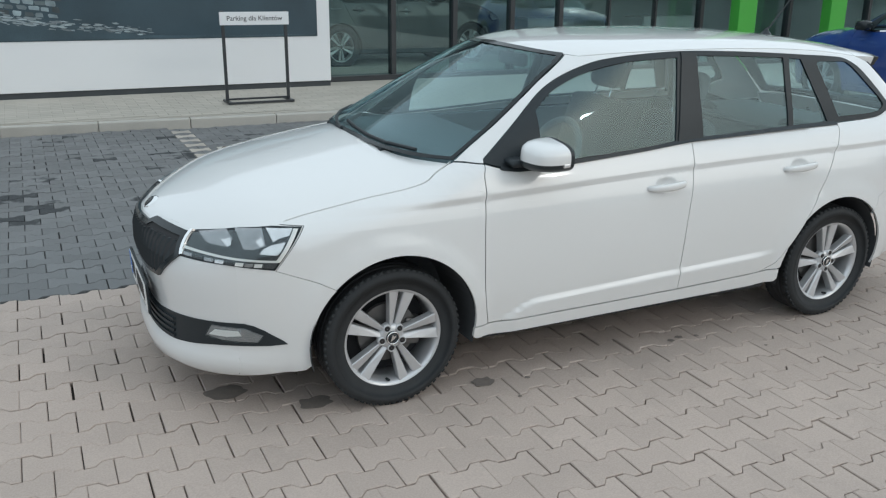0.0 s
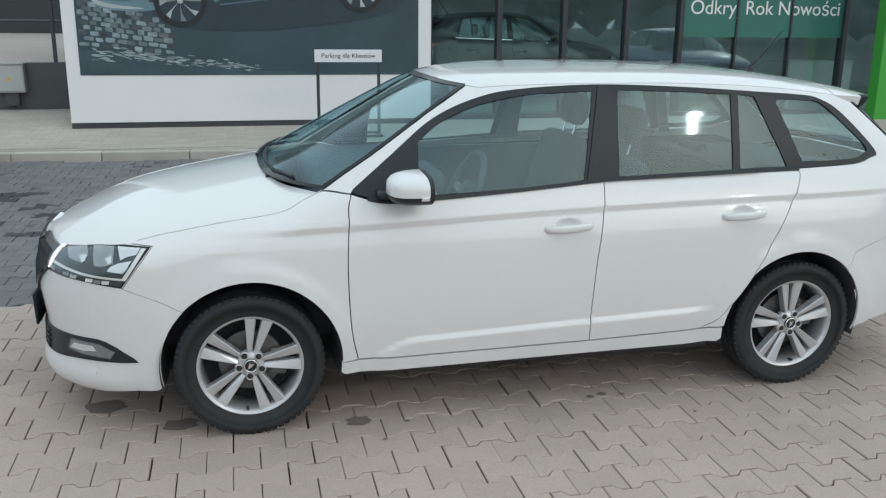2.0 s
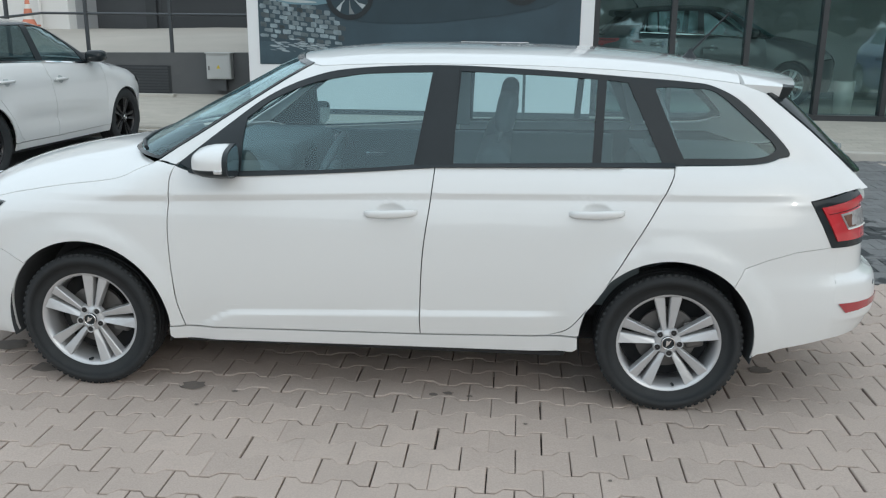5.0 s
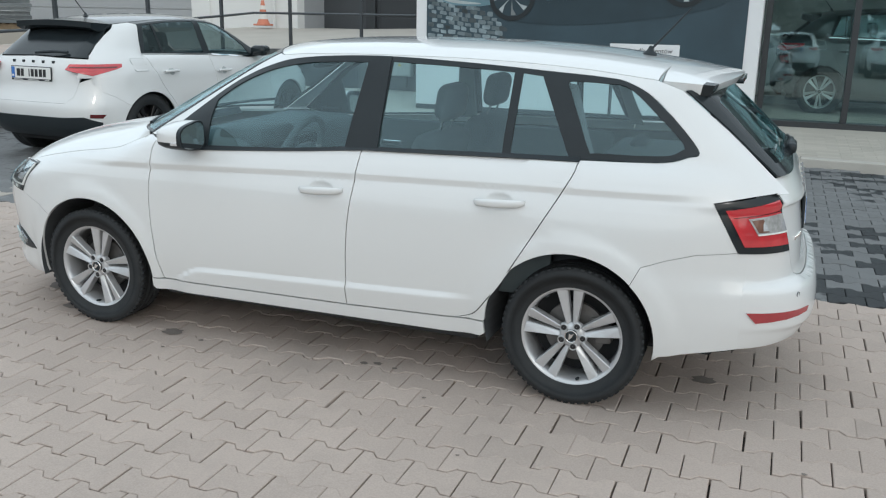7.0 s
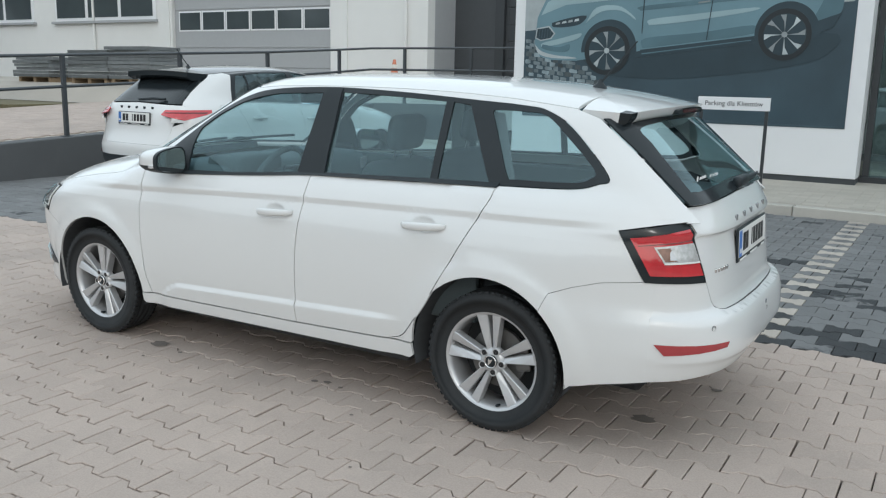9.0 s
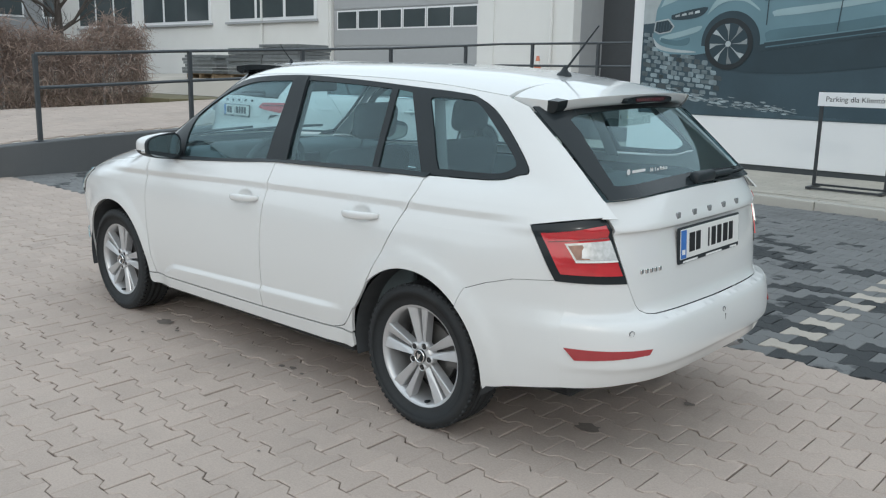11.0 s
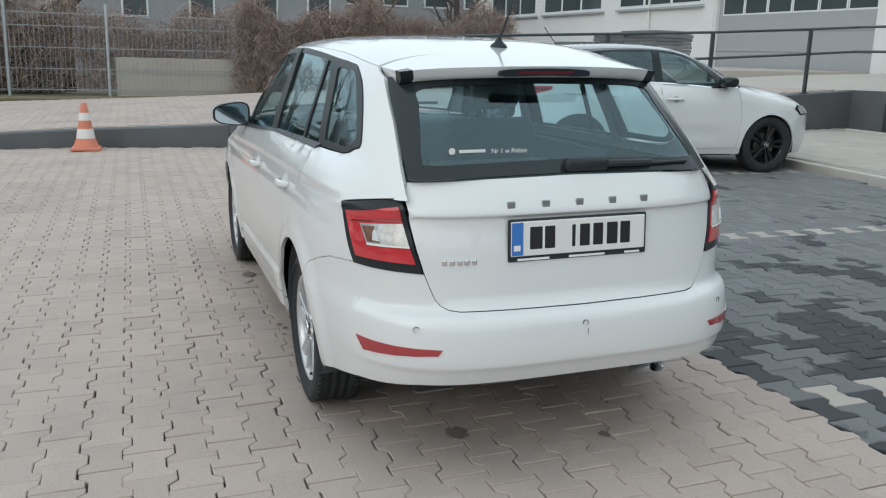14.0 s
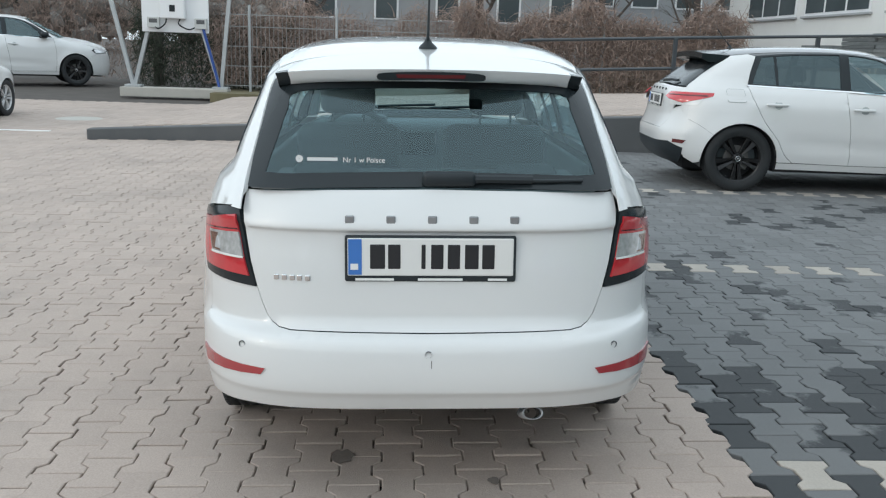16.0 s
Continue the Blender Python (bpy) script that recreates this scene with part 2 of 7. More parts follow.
# ---- ground and buildings ----
M.update(
    sand=mat("joint_sand", (0.085, 0.074, 0.066), 0.95, vary=0.35, scale=3, grain=0.3),
    paver_beige=mat("beige_concrete_paver", (0.435, 0.358, 0.312), 0.88, vary=0.11, scale=2.2, grain=0.2, bump=0.5, bump_scale=230, per_object=0.055,
                    dirt=(0.20, 0.175, 0.155), dirt_amount=0.45, dirt_scale=1.1),
    paver_beige_far=mat("beige_concrete_paver_joined", (0.435, 0.358, 0.312), 0.88, vary=0.11, scale=2.2, grain=0.2, bump=0.5, bump_scale=230, per_island=0.055,
                        dirt=(0.20, 0.175, 0.155), dirt_amount=0.45, dirt_scale=1.1),
    paver_dark=mat("anthracite_concrete_paver", (0.165, 0.168, 0.169), 0.78, vary=0.12, scale=2.5, grain=0.12, bump=0.35, bump_scale=260, per_island=0.12,
                   dirt=(0.018, 0.021, 0.024), dirt_amount=0.92, dirt_scale=0.8, by_stone=0.30),
    paver_light=mat("pale_concrete_paver", (0.41, 0.37, 0.325), 0.85, vary=0.15, scale=4, grain=0.15, bump=0.3, bump_scale=260, per_object=0.1),
    slab=mat("sidewalk_concrete", (0.43, 0.40, 0.35), 0.88, vary=0.12, scale=1.5, grain=0.1, bump=0.3, per_island=0.06),
    kerb=mat("kerb_concrete", (0.46, 0.44, 0.40), 0.85, vary=0.15, scale=3, grain=0.12, bump=0.3, per_object=0.08),
    ramp=mat("ramp_concrete", (0.42, 0.385, 0.34), 0.9, vary=0.14, scale=0.8, grain=0.1, bump=0.3),
    wall_grey=mat("grey_rendered_wall", (0.10, 0.104, 0.108), 0.85, vary=0.12, scale=2, grain=0.1, bump=0.3, dirt=(0.14, 0.14, 0.138), dirt_amount=0.4),
    white_panel=mat("white_facade_panel", (0.74, 0.75, 0.76), 0.45, vary=0.025, scale=1.2),
    white_wall=mat("white_rendered_wall", (0.70, 0.70, 0.685), 0.8, vary=0.05, scale=1.0, bump=0.2),
    plinth=mat("dark_plinth", (0.05, 0.058, 0.064), 0.6, vary=0.1),
    mullion=mat("anthracite_aluminium", (0.045, 0.049, 0.053), 0.4, 0.3, vary=0.05),
    green=mat("bright_green_panel", (0.06, 0.36, 0.05), 0.35, vary=0.04),
    banner=mat("dark_green_banner", (0.026, 0.150, 0.118), 0.45, vary=0.05),
    shutter=mat("grey_sectional_door", (0.36, 0.37, 0.38), 0.5, vary=0.04),
    dark_shutter=mat("dark_sectional_door", (0.055, 0.060, 0.066), 0.5, vary=0.08),
    inside=mat("showroom_interior", (0.55, 0.57, 0.57), 0.8, vary=0.3, scale=0.8),
    rail=mat("grey_painted_steel", (0.07, 0.078, 0.085), 0.45, 0.4, vary=0.1),
    grass=mat("dry_grass", (0.165, 0.145, 0.085), 0.95, vary=0.4, scale=2, grain=0.3),
)

# one sheet of ground that reaches the horizon, following the slight fall of the yard
bm = bmesh.new()
ys = [-400, -60, -20, -8, -5.2, -3, -1, 1.12, 1.56, 4, 6.55, 6.6, 12, 40, 120, 400]
xs = [-400, -100, -40, -6.6, 0, 6, 40, 400]
grid = [[bm.verts.new((x, y, slope_z(y) - 0.035)) for x in xs] for y in ys]
for r0, r1 in zip(grid, grid[1:]):
    for k in range(len(xs) - 1):
        bm.faces.new((r0[k], r0[k + 1], r1[k + 1], r1[k]))
tagged(part("ground", bm, "sand"), "sandy ground sheet under the paved yard", "ground", kind="structure")

SIDEWALK = 0.12


def side_z(y):
    """The sidewalk rises gently from the kerb to the platform wall."""
    return SIDEWALK + 0.032 * max(0.0, y - 6.4)



def setting(name, bm, material, label, category):
    return tagged(part(name, bm, material), label, category, kind="structure")


# raised sidewalk in front of the showroom
KERB_Y = lambda x: 6.58 - 0.07 * x
bm = bmesh.new()
front_v, skirt_v = [], []
for x in (-6.6, 0.0, 7.0, 14.0, 30.0):
    yk = KERB_Y(min(x, 14.0)) + 0.1
    skirt_v.append(bm.verts.new((x, yk, -0.1)))
    front_v.append([bm.verts.new((x, yk + (11.6 - yk) * t, side_z(yk + (11.6 - yk) * t) - 0.004)) for t in (0.0, 0.08, 0.5, 1.0)])
for k in range(4):
    bm.faces.new((skirt_v[k], skirt_v[k + 1], front_v[k + 1][0], front_v[k][0]))
    for i in range(3):
        bm.faces.new((front_v[k][i], front_v[k + 1][i], front_v[k + 1][i + 1], front_v[k][i + 1]))
bmesh.ops.recalc_face_normals(bm, faces=bm.faces)
setting("pavement", bm, "slab", "pale beige paved sidewalk in front of the showroom", "sidewalk")

# showroom: a white framed poster wall, then glazing with mullions
BY = 8.51
GY = 8.90
front = thing("showroom", "white and glass car showroom with green portal and dark plinth", "building", kind="structure")
part("plinth", boxes((-2.165, 2.83, BY + 0.03, BY + 0.35, 0.10, 0.262)), "plinth", front, "dark grey plinth strip")
part("poster_wall", boxes((-2.165, 2.83, BY, BY + 0.5, 0.262, 5.6), bevel=0.006), "white_panel", front, "white facade panel framing the poster")
part("return_wall", boxes((-2.16, -1.9, BY + 0.5, 10.76, SIDEWALK, 5.6)), "wall_grey", front, "dark grey side wall")
part("sill", boxes((2.83, 16.0, GY - 0.05, GY + 0.25, SIDEWALK - 0.02, 0.27)), "mullion", front, "dark threshold under the glazing")
part("lintel", boxes((2.83, 16.0, GY - 0.10, GY + 0.25, 3.9, 5.6)), "mullion", front)
MULL = [2.90, 4.00, 5.06, 6.11, 7.05, 8.07, 9.075, 10.10, 11.2, 12.3, 13.4, 14.5, 15.5]
for x in MULL:
    half, lip = (0.018, 0.058) if 7.5 < x < 9.5 else (0.04, 0.02)
    part("mullion", boxes((x - half, x + half, GY + lip, GY + 0.17, 0.27, 3.9), bevel=0.004), "mullion", front)
for a, b in zip(MULL, MULL[1:]):
    part("glass_pane", boxes((a + 0.04, b - 0.04, GY + 0.09, GY + 0.10, 0.27, 3.9)), "shop_glass", front)
for x in (10.17, 12.40):
    part("green_column", boxes((x - 0.02, x + 0.39, 8.05, 8.27, SIDEWALK, 5.6), bevel=0.01), "green", front, "bright green portal column")
part("interior_back_wall", boxes((-1.9, 16, 14.5, 14.7, 0.1, 4.2)), "inside", front)
part("interior_floor", boxes((-1.9, 16, GY + 0.25, 14.5, 0.05, 0.20)), mat("showroom_floor", (0.42, 0.43, 0.43), 0.25, vary=0.05), front)
part("interior_ceiling", boxes((-1.9, 16, BY + 0.3, 14.7, 3.95, 4.2)), "inside", front)
part("interior_end_wall", boxes((16, 16.3, BY, 14.7, 0.0, 5.6)), "inside", front)

# ---- car bodies: half width as a function of length and height ----
def curve(xs, ys):
    """A smooth curve through points that does not overshoot."""
    xs, ys = np.array(xs, float), np.array(ys, float)
    h, d = np.diff(xs), np.diff(ys) / np.diff(xs)
    m = np.zeros(len(xs))
    m[0], m[-1] = d[0], d[-1]
    for i in range(1, len(xs) - 1):
        m[i] = 0 if d[i - 1] * d[i] <= 0 else 2 * d[i - 1] * d[i] / (d[i - 1] + d[i])

    def f(x):
        x = np.clip(np.asarray(x, float), xs[0], xs[-1])
        i = np.clip(np.searchsorted(xs, x) - 1, 0, len(h) - 1)
        t = (x - xs[i]) / h[i]
        return ys[i] * (1 + 2 * t) * (1 - t) ** 2 + h[i] * m[i] * t * (1 - t) ** 2 + ys[i + 1] * t * t * (3 - 2 * t) + h[i] * m[i + 1] * t * t * (t - 1)
    return f


class Shell:
    def __init__(self, low, green, feature=None):
        self.low, self.green, self.feature = low, green, feature

    def half(self, x, z, which):
        if which == "max":
            return np.maximum(self.half(x, z, "low"), self.half(x, z, "green"))
        p = self.low if which == "low" else self.green
        x, z = np.asarray(x, float), np.asarray(z, float)
        xf, xr = p["front"](z), p["rear"](z)
        uf = np.clip((xf + p["af"] - x) / p["af"], 0, 1)
        ur = np.clip((x - xr + p["ar"]) / p["ar"], 0, 1)
        y = p["width"](z) * p["taper"](x) * (1 - uf ** p["nf"]) ** (1 / p["nf"]) * (1 - ur ** p["nr"]) ** (1 / p["nr"])
        zt, dz = p["top"](x), p["crown"](x)
        v = np.clip((z - zt + dz) / dz, 0, 1)
        y = y * (1 - v ** p["p"]) ** (1 / p["p"])
        if self.feature is not None and which == "low":
            y = y + self.feature(x, z) * (y > 0.05)
        return y

    def side(self, x, z, which="low"):
        return self.half(x, z, which)

    def solve(self, lo, hi, f, y):
        lo, hi = np.full(len(y), lo, float), np.full(len(y), hi, float)
        for _ in range(44):
            mid = (lo + hi) / 2
            inside = f(mid) >= y
            lo, hi = np.where(inside, mid, lo), np.where(inside, hi, mid)
        return (lo + hi) / 2

    def top(self, x, y, which):
        lo, hi = (0.55, 1.25) if which == "low" else (1.12, 1.8)
        return self.solve(lo, hi, lambda z: self.half(x, z, which), np.maximum(np.abs(y), 0.006))

    def back(self, y, z, which):
        return self.solve(1.9, 3.8, lambda x: self.half(x, z, which), np.maximum(np.abs(y), 0.006))

    def nose(self, y, z, which):
        return self.solve(1.2, -1.3, lambda x: self.half(x, z, which), np.maximum(np.abs(y), 0.006))


HANDLES = ((1.330, 0.826), (2.152, 0.846))
crease_z = curve([-0.9, -0.24, 0.38, 1.485, 2.92, 3.4], [0.826, 0.850, 0.866, 0.902, 0.926, 0.930])


def low_crease_z(x):
    return 0.382 + 0.037 * (x - 0.64) - 0.09 * np.clip((0.66 - x) / 0.18, 0, 1) ** 1.5


rear_waist = curve([0.30, 0.42, 0.60, 0.74, 0.90, 1.0], [0.0, 0.018, 0.024, 0.018, 0.010, 0.0])


def estate_lines(x, z):
    """Shoulder crease, lower door crease and the swelling round the wheels."""
    zc = crease_z(x)
    a = -0.0135 * np.clip((zc - z) / 0.026, 0, 1) * np.exp(-np.maximum(0, zc - 0.026 - z) / 0.10) * np.clip((x + 0.40) * 2, 0, 1) * np.clip((3.0 - x) * 5, 0, 1)
    zl = low_crease_z(x)
    b = 0.015 * np.clip((zl - z) / 0.022, 0, 1) * np.clip((x - 0.48) * 12, 0, 1) * np.clip((2.06 - x) * 7, 0, 1)
    for hx, hz in HANDLES:
        q = np.clip(1 - ((x - hx) / 0.060) ** 2 - ((z - hz) / 0.032) ** 2, 0, 1)
        a = a - 0.014 * q
    r = np.minimum(np.hypot(x, z - 0.3), np.hypot(x - 2.47, z - 0.3))
    k = np.clip((0.448 - r) / 0.05, 0, 1)
    c = 0.013 * k * k * (3 - 2 * k)
    return a + b + c - rear_waist(z) * np.clip((x - 2.66) / 0.34, 0, 1) ** 1.3


estate_shell = Shell(
    dict(front=curve([.1, .165, .19, .225, .27, .285, .33, .40, .50, .60, .67, .72, .77, 1.2], [-.72, -.825, -.872, -.886, -.880, -.864, -.857, -.853, -.863, -.870, -.868, -.858, -.832, -.82]),
         rear=curve([.1, .2, .345, .398, .41, .42, .44, .50, .55, .572, .585, .60, .66, .75, .862, .874, .884, .94, 1.0, 1.05], [3.0, 3.20, 3.365, 3.392, 3.402, 3.404, 3.406, 3.402, 3.392, 3.376, 3.345, 3.33, 3.324, 3.314, 3.297, 3.296, 3.310, 3.287, 3.25, 3.2]),
         width=curve([.1, .18, .24, .32, .45, .6, .75, .85, .92, .96, 1.0, 1.06], [0.6675, 0.7294, 0.7533, 0.7676, 0.7866, 0.7933, 0.7914, 0.7771, 0.7533, 0.7342, 0.7152, 0.6866]),
         taper=curve([-.9, -.3, .4, 1.2, 2.4, 3.4], [.95, .985, 1.0, 1.0, 1.004, 1.0]),
         top=curve([-.88, -.82, -.7, -.5, -.3, -.1, .1, .35, .8, 2.0, 3.0, 3.5], [.72, .765, .825, .905, .95, .985, 1.015, 1.035, 1.05, 1.06, 1.07, 1.05]),
         crown=curve([-.9, -.6, .1, .45, 3.5], [.2, .21, .2, .07, .06]), p=2.1, af=.90, nf=2.9, ar=.97, nr=4.2),
    dict(front=curve([.9, 1.0, 1.1, 1.2, 1.3, 1.4, 1.5], [-.12, .06, .245, .43, .62, .80, .98]),
         rear=curve([.9, 1.0, 1.1, 1.2, 1.3, 1.38, 1.5], [3.34, 3.25, 3.145, 3.04, 2.93, 2.84, 2.7]),
         width=curve([.9, 1.0, 1.1, 1.2, 1.3, 1.38, 1.5], [0.7321, 0.7034, 0.6747, 0.6393, 0.6048, 0.579, 0.5646]),
         taper=curve([.2, .8, 1.5, 2.2, 3.2], [.97, 1.0, 1.0, .978, .928]),
         top=curve([.6, .8, 1.0, 1.2, 1.5, 1.8, 2.1, 2.4, 2.6, 2.88, 3.1], [1.339, 1.402, 1.433, 1.447, 1.453, 1.452, 1.444, 1.426, 1.404, 1.366, 1.33]),
         crown=curve([.6, 3.1], [.105, .105]), p=2.9, af=.62, nf=2.6, ar=.95, nr=6.3),
    estate_lines)


# ---- sheet panels cut to an outline and laid on a shell ----
from mathutils.geometry import delaunay_2d_cdt


def inside(poly, pts):
    poly, pts = np.asarray(poly), np.asarray(pts)
    x, y = pts[:, 0], pts[:, 1]
    c = np.zeros(len(pts), bool)
    j = len(poly) - 1
    for i in range(len(poly)):
        xi, yi, xj, yj = *poly[i], *poly[j]
        hit = ((yi > y) != (yj > y)) & (x < (xj - xi) * (y - yi) / (yj - yi + 1e-12) + xi)
        c ^= hit
        j = i
    return c


def smooth_line(pts, n=6):
    """Rounds a line of points (Catmull-Rom)."""
    p = [np.array(q, float) for q in pts]
    p = [2 * p[0] - p[1]] + p + [2 * p[-1] - p[-2]]
    out = []
    for a, b, c, d in zip(p, p[1:], p[2:], p[3:]):
        for k in range(n):
            t = k / n
            out.append(tuple(0.5 * (2 * b + (c - a) * t + (2 * a - 5 * b + 4 * c - d) * t * t + (3 * b - a - 3 * c + d) * t ** 3)))
    out.append(tuple(p[-2]))
    return out


def arc(cx, cy, r, a0, a1, n=24):
    return [(cx + r * math.cos(radians(a0 + (a1 - a0) * k / n)), cy + r * math.sin(radians(a0 + (a1 - a0) * k / n))) for k in range(n + 1)]


def even(poly, step):
    out = []
    for (ax, ay), (bx, by) in zip(poly, poly[1:] + poly[:1]):
        d = math.hypot(bx - ax, by - ay)
        if d < 1e-5:
            continue
        k = max(1, math.ceil(d / step))
        out += [(ax + (bx - ax) * i / k, ay + (by - ay) * i / k) for i in range(k)]
    return out


def inset(poly, d):
    p = np.array(poly)
    area = np.sum(p[:, 0] * np.roll(p[:, 1], -1) - np.roll(p[:, 0], -1) * p[:, 1])
    e = np.roll(p, -1, 0) - p
    n = np.stack([-e[:, 1], e[:, 0]], 1) * (1 if area > 0 else -1)
    n /= np.linalg.norm(n, axis=1)[:, None] + 1e-12
    v = n + np.roll(n, 1, 0)
    v /= np.maximum(np.sum(v * np.roll(n, 1, 0), 1), 0.35)[:, None]
    return [tuple(q) for q in p + v * d]


def sheet(shell, which, mode, outline, holes=(), sgn=-1, step=0.035, gap=0.0022, lift=0.0, flange=0.014, rows=(), bm=None, fine=0.022, extra=()):
    """A panel: an outline in side view (x, z), from above (x, y) or from either end (y, z), laid on the shell and folded in at its edges."""
    loops = [inset(even(list(outline), fine), gap)] + [inset(even(list(h), fine), -gap) for h in holes]
    pts, edges = [], []
    for lp in loops:
        k0 = len(pts)
        pts += lp
        edges += [(k0 + i, k0 + (i + 1) % len(lp)) for i in range(len(lp))]
    o = np.array(loops[0])
    gx, gy = np.meshgrid(np.arange(o[:, 0].min(), o[:, 0].max(), step), np.arange(o[:, 1].min(), o[:, 1].max(), step))
    g = np.stack([gx.ravel(), gy.ravel()], 1)
    for f, offs in rows:
        u = np.arange(o[:, 0].min(), o[:, 0].max(), step)
        for d in offs:
            g = np.vstack([g, np.stack([u, f(u) + d], 1)])
    if len(extra):
        g = np.vstack([g, np.array(extra)])
    ok = inside(loops[0], g)
    for h in loops[1:]:
        ok &= ~inside(h, g)
    g = g[ok]
    ring = np.array(pts)
    if len(g):
        near = np.array([np.min(np.hypot(ring[:, 0] - a, ring[:, 1] - b)) for a, b in g])
        g = g[near > 0.009]
    allp = [Vector(p) for p in pts] + [Vector(p) for p in g]
    v2, e2, f2 = delaunay_2d_cdt(allp, edges, [], 0, 1e-6)[:3]
    q = np.array([(v.x, v.y) for v in v2])
    if mode == "side":
        P = np.stack([q[:, 0], sgn * shell.half(q[:, 0], q[:, 1], which), q[:, 1]], 1)
        inward = np.array((0, -sgn, 0.0))
    elif mode == "top":
        P = np.stack([q[:, 0], q[:, 1], shell.top(q[:, 0], q[:, 1], which)], 1)
        inward = np.array((0, 0, -1.0))
    else:
        P = np.stack([(shell.back if mode == "back" else shell.nose)(q[:, 0], q[:, 1], which), q[:, 0], q[:, 1]], 1)
        inward = np.array((-1.0, 0, 0) if mode == "back" else (1.0, 0, 0))
    cen = np.array([q[list(f)].mean(0) for f in f2])
    keep = inside(loops[0], cen)
    for h in loops[1:]:
        keep &= ~inside(h, cen)
    b = bmesh.new()
    vs = [b.verts.new(p) for p in P]
    for f, k in zip(f2, keep):
        t3 = q[list(f)[:3]]
        longest = max(np.hypot(*(t3[0] - t3[1])), np.hypot(*(t3[1] - t3[2])), np.hypot(*(t3[2] - t3[0])))
        area2 = abs((t3[1][0] - t3[0][0]) * (t3[2][1] - t3[0][1]) - (t3[2][0] - t3[0][0]) * (t3[1][1] - t3[0][1]))
        if k and area2 > 3e-4 * longest:
            b.faces.new([vs[i] for i in f])
    for v in [v for v in b.verts if not v.link_faces]:
        b.verts.remove(v)
    b.normal_update()
    if b.faces and sum(f.normal.dot(Vector(inward)) * f.calc_area() for f in b.faces) > 0:
        for f in b.faces:
            f.normal_flip()
    b.normal_update()
    if lift:
        for v in b.verts:
            v.co += v.normal * lift
        b.normal_update()
    for f in b.faces:
        f.smooth = True
    if flange:
        rim = [e for e in b.edges if len(e.link_faces) == 1]
        down = {}
        for e in rim:
            for v in e.verts:
                if v not in down:
                    down[v] = b.verts.new(v.co + (Vector(inward) * 0.6 - v.normal * 0.8).normalized() * flange)
        for e in rim:
            lp = e.link_loops[0]
            a, c = lp.vert, lp.link_loop_next.vert
            b.faces.new((c, a, down[a], down[c]))
            e.smooth = False
    if bm is None:
        return b
    merge(bm, b)
    return bm


def bezel(outer, t):
    return inset(even(outer, 0.02), t)


# ---- parts that every car has ----
def tyre_mesh(R, rim, w):
    bm = bmesh.new()
    h = w / 2
    prof = [(rim - 0.012, -h * 0.80), (rim + 0.004, -h * 0.90), (rim + 0.03, -h * 0.99), (R - 0.045, -h), (R - 0.018, -h * 0.93), (R - 0.005, -h * 0.82), (R, -h * 0.66)]
    prof += [(R, -h * 0.40), (R - 0.006, -h * 0.38), (R - 0.006, -h * 0.33), (R, -h * 0.31), (R, -0.008), (R - 0.006, -0.006), (R - 0.006, 0.006), (R, 0.008)]
    prof += [(R, h * 0.31), (R - 0.006, h * 0.33), (R - 0.006, h * 0.38), (R, h * 0.40), (R, h * 0.66), (R - 0.005, h * 0.82), (R - 0.018, h * 0.93), (R - 0.045, h), (rim, h * 0.85)]
    lathe(bm, prof, 72)
    # shallow blocks on the shoulders
    for k in range(64):
        a = 2 * math.pi * k / 64
        for s in (-1, 1):
            b2 = bmesh.new()
            box(b2, -0.009, 0.009, s * h * 0.74 - 0.010, s * h * 0.74 + 0.010, R - 0.012, R + 0.0002, 0, 1)
            merge(bm, b2, Matrix.Rotation(a, 4, "Y"))
    return bm


def rim_meshes(rim, face, spokes=5):
    """Barrel, spokes and hub of a cast wheel; the face looks to -y."""
    barrel = bmesh.new()
    lathe(barrel, [(rim, face + 0.012), (rim - 0.002, face + 0.002), (rim - 0.010, face), (rim - 0.024, face + 0.008), (rim - 0.030, face + 0.03), (rim - 0.034, face + 0.17), (rim - 0.002, face + 0.18)], 72)
    spoke = []
    for k in range(spokes):
        for s in (-1, 1):
            b = bmesh.new()
            k_ = rim / 0.224
            r0, r1 = 0.050 * k_, rim - 0.008
            rows = []
            for t in (0, 0.5, 1.0):
                # each blade leans in towards the slot between the pair
                r, o, w = r0 + (r1 - r0) * t, s * (0.0125 + 0.0245 * t) * k_, (0.0100 + 0.0145 * t) * k_
                y = face + 0.016 - 0.012 * t
                out_, in_ = o + s * w, o - s * w
                dip = 0.008
                rows.append([b.verts.new(p) for p in ((out_, y + 0.040, r), (out_, y + 0.003, r), (out_ - s * 0.003, y, r),
                                                      (in_ + s * 0.004, y + dip, r), (in_, y + dip + 0.005, r), (in_, y + 0.044, r))])
            for q0, q1 in zip(rows, rows[1:]):
                for i in range(6):
                    b.faces.new((q0[i], q0[(i + 1) % 6], q1[(i + 1) % 6], q1[i]))
            b.faces.new(rows[0])
            b.faces.new(rows[-1][::-1])
            bmesh.ops.recalc_face_normals(b, faces=b.faces)
            bmesh.ops.transform(b, verts=b.verts, matrix=Matrix.Rotation(2 * math.pi * (k + 0.08) / spokes, 4, "Y"))
            spoke.append(b)
    hub = bmesh.new()
    lathe(hub, [(0.001, face + 0.012), (0.040, face + 0.013), (0.054, face + 0.022), (0.058, face + 0.05)], 40)
    return barrel, spoke, hub


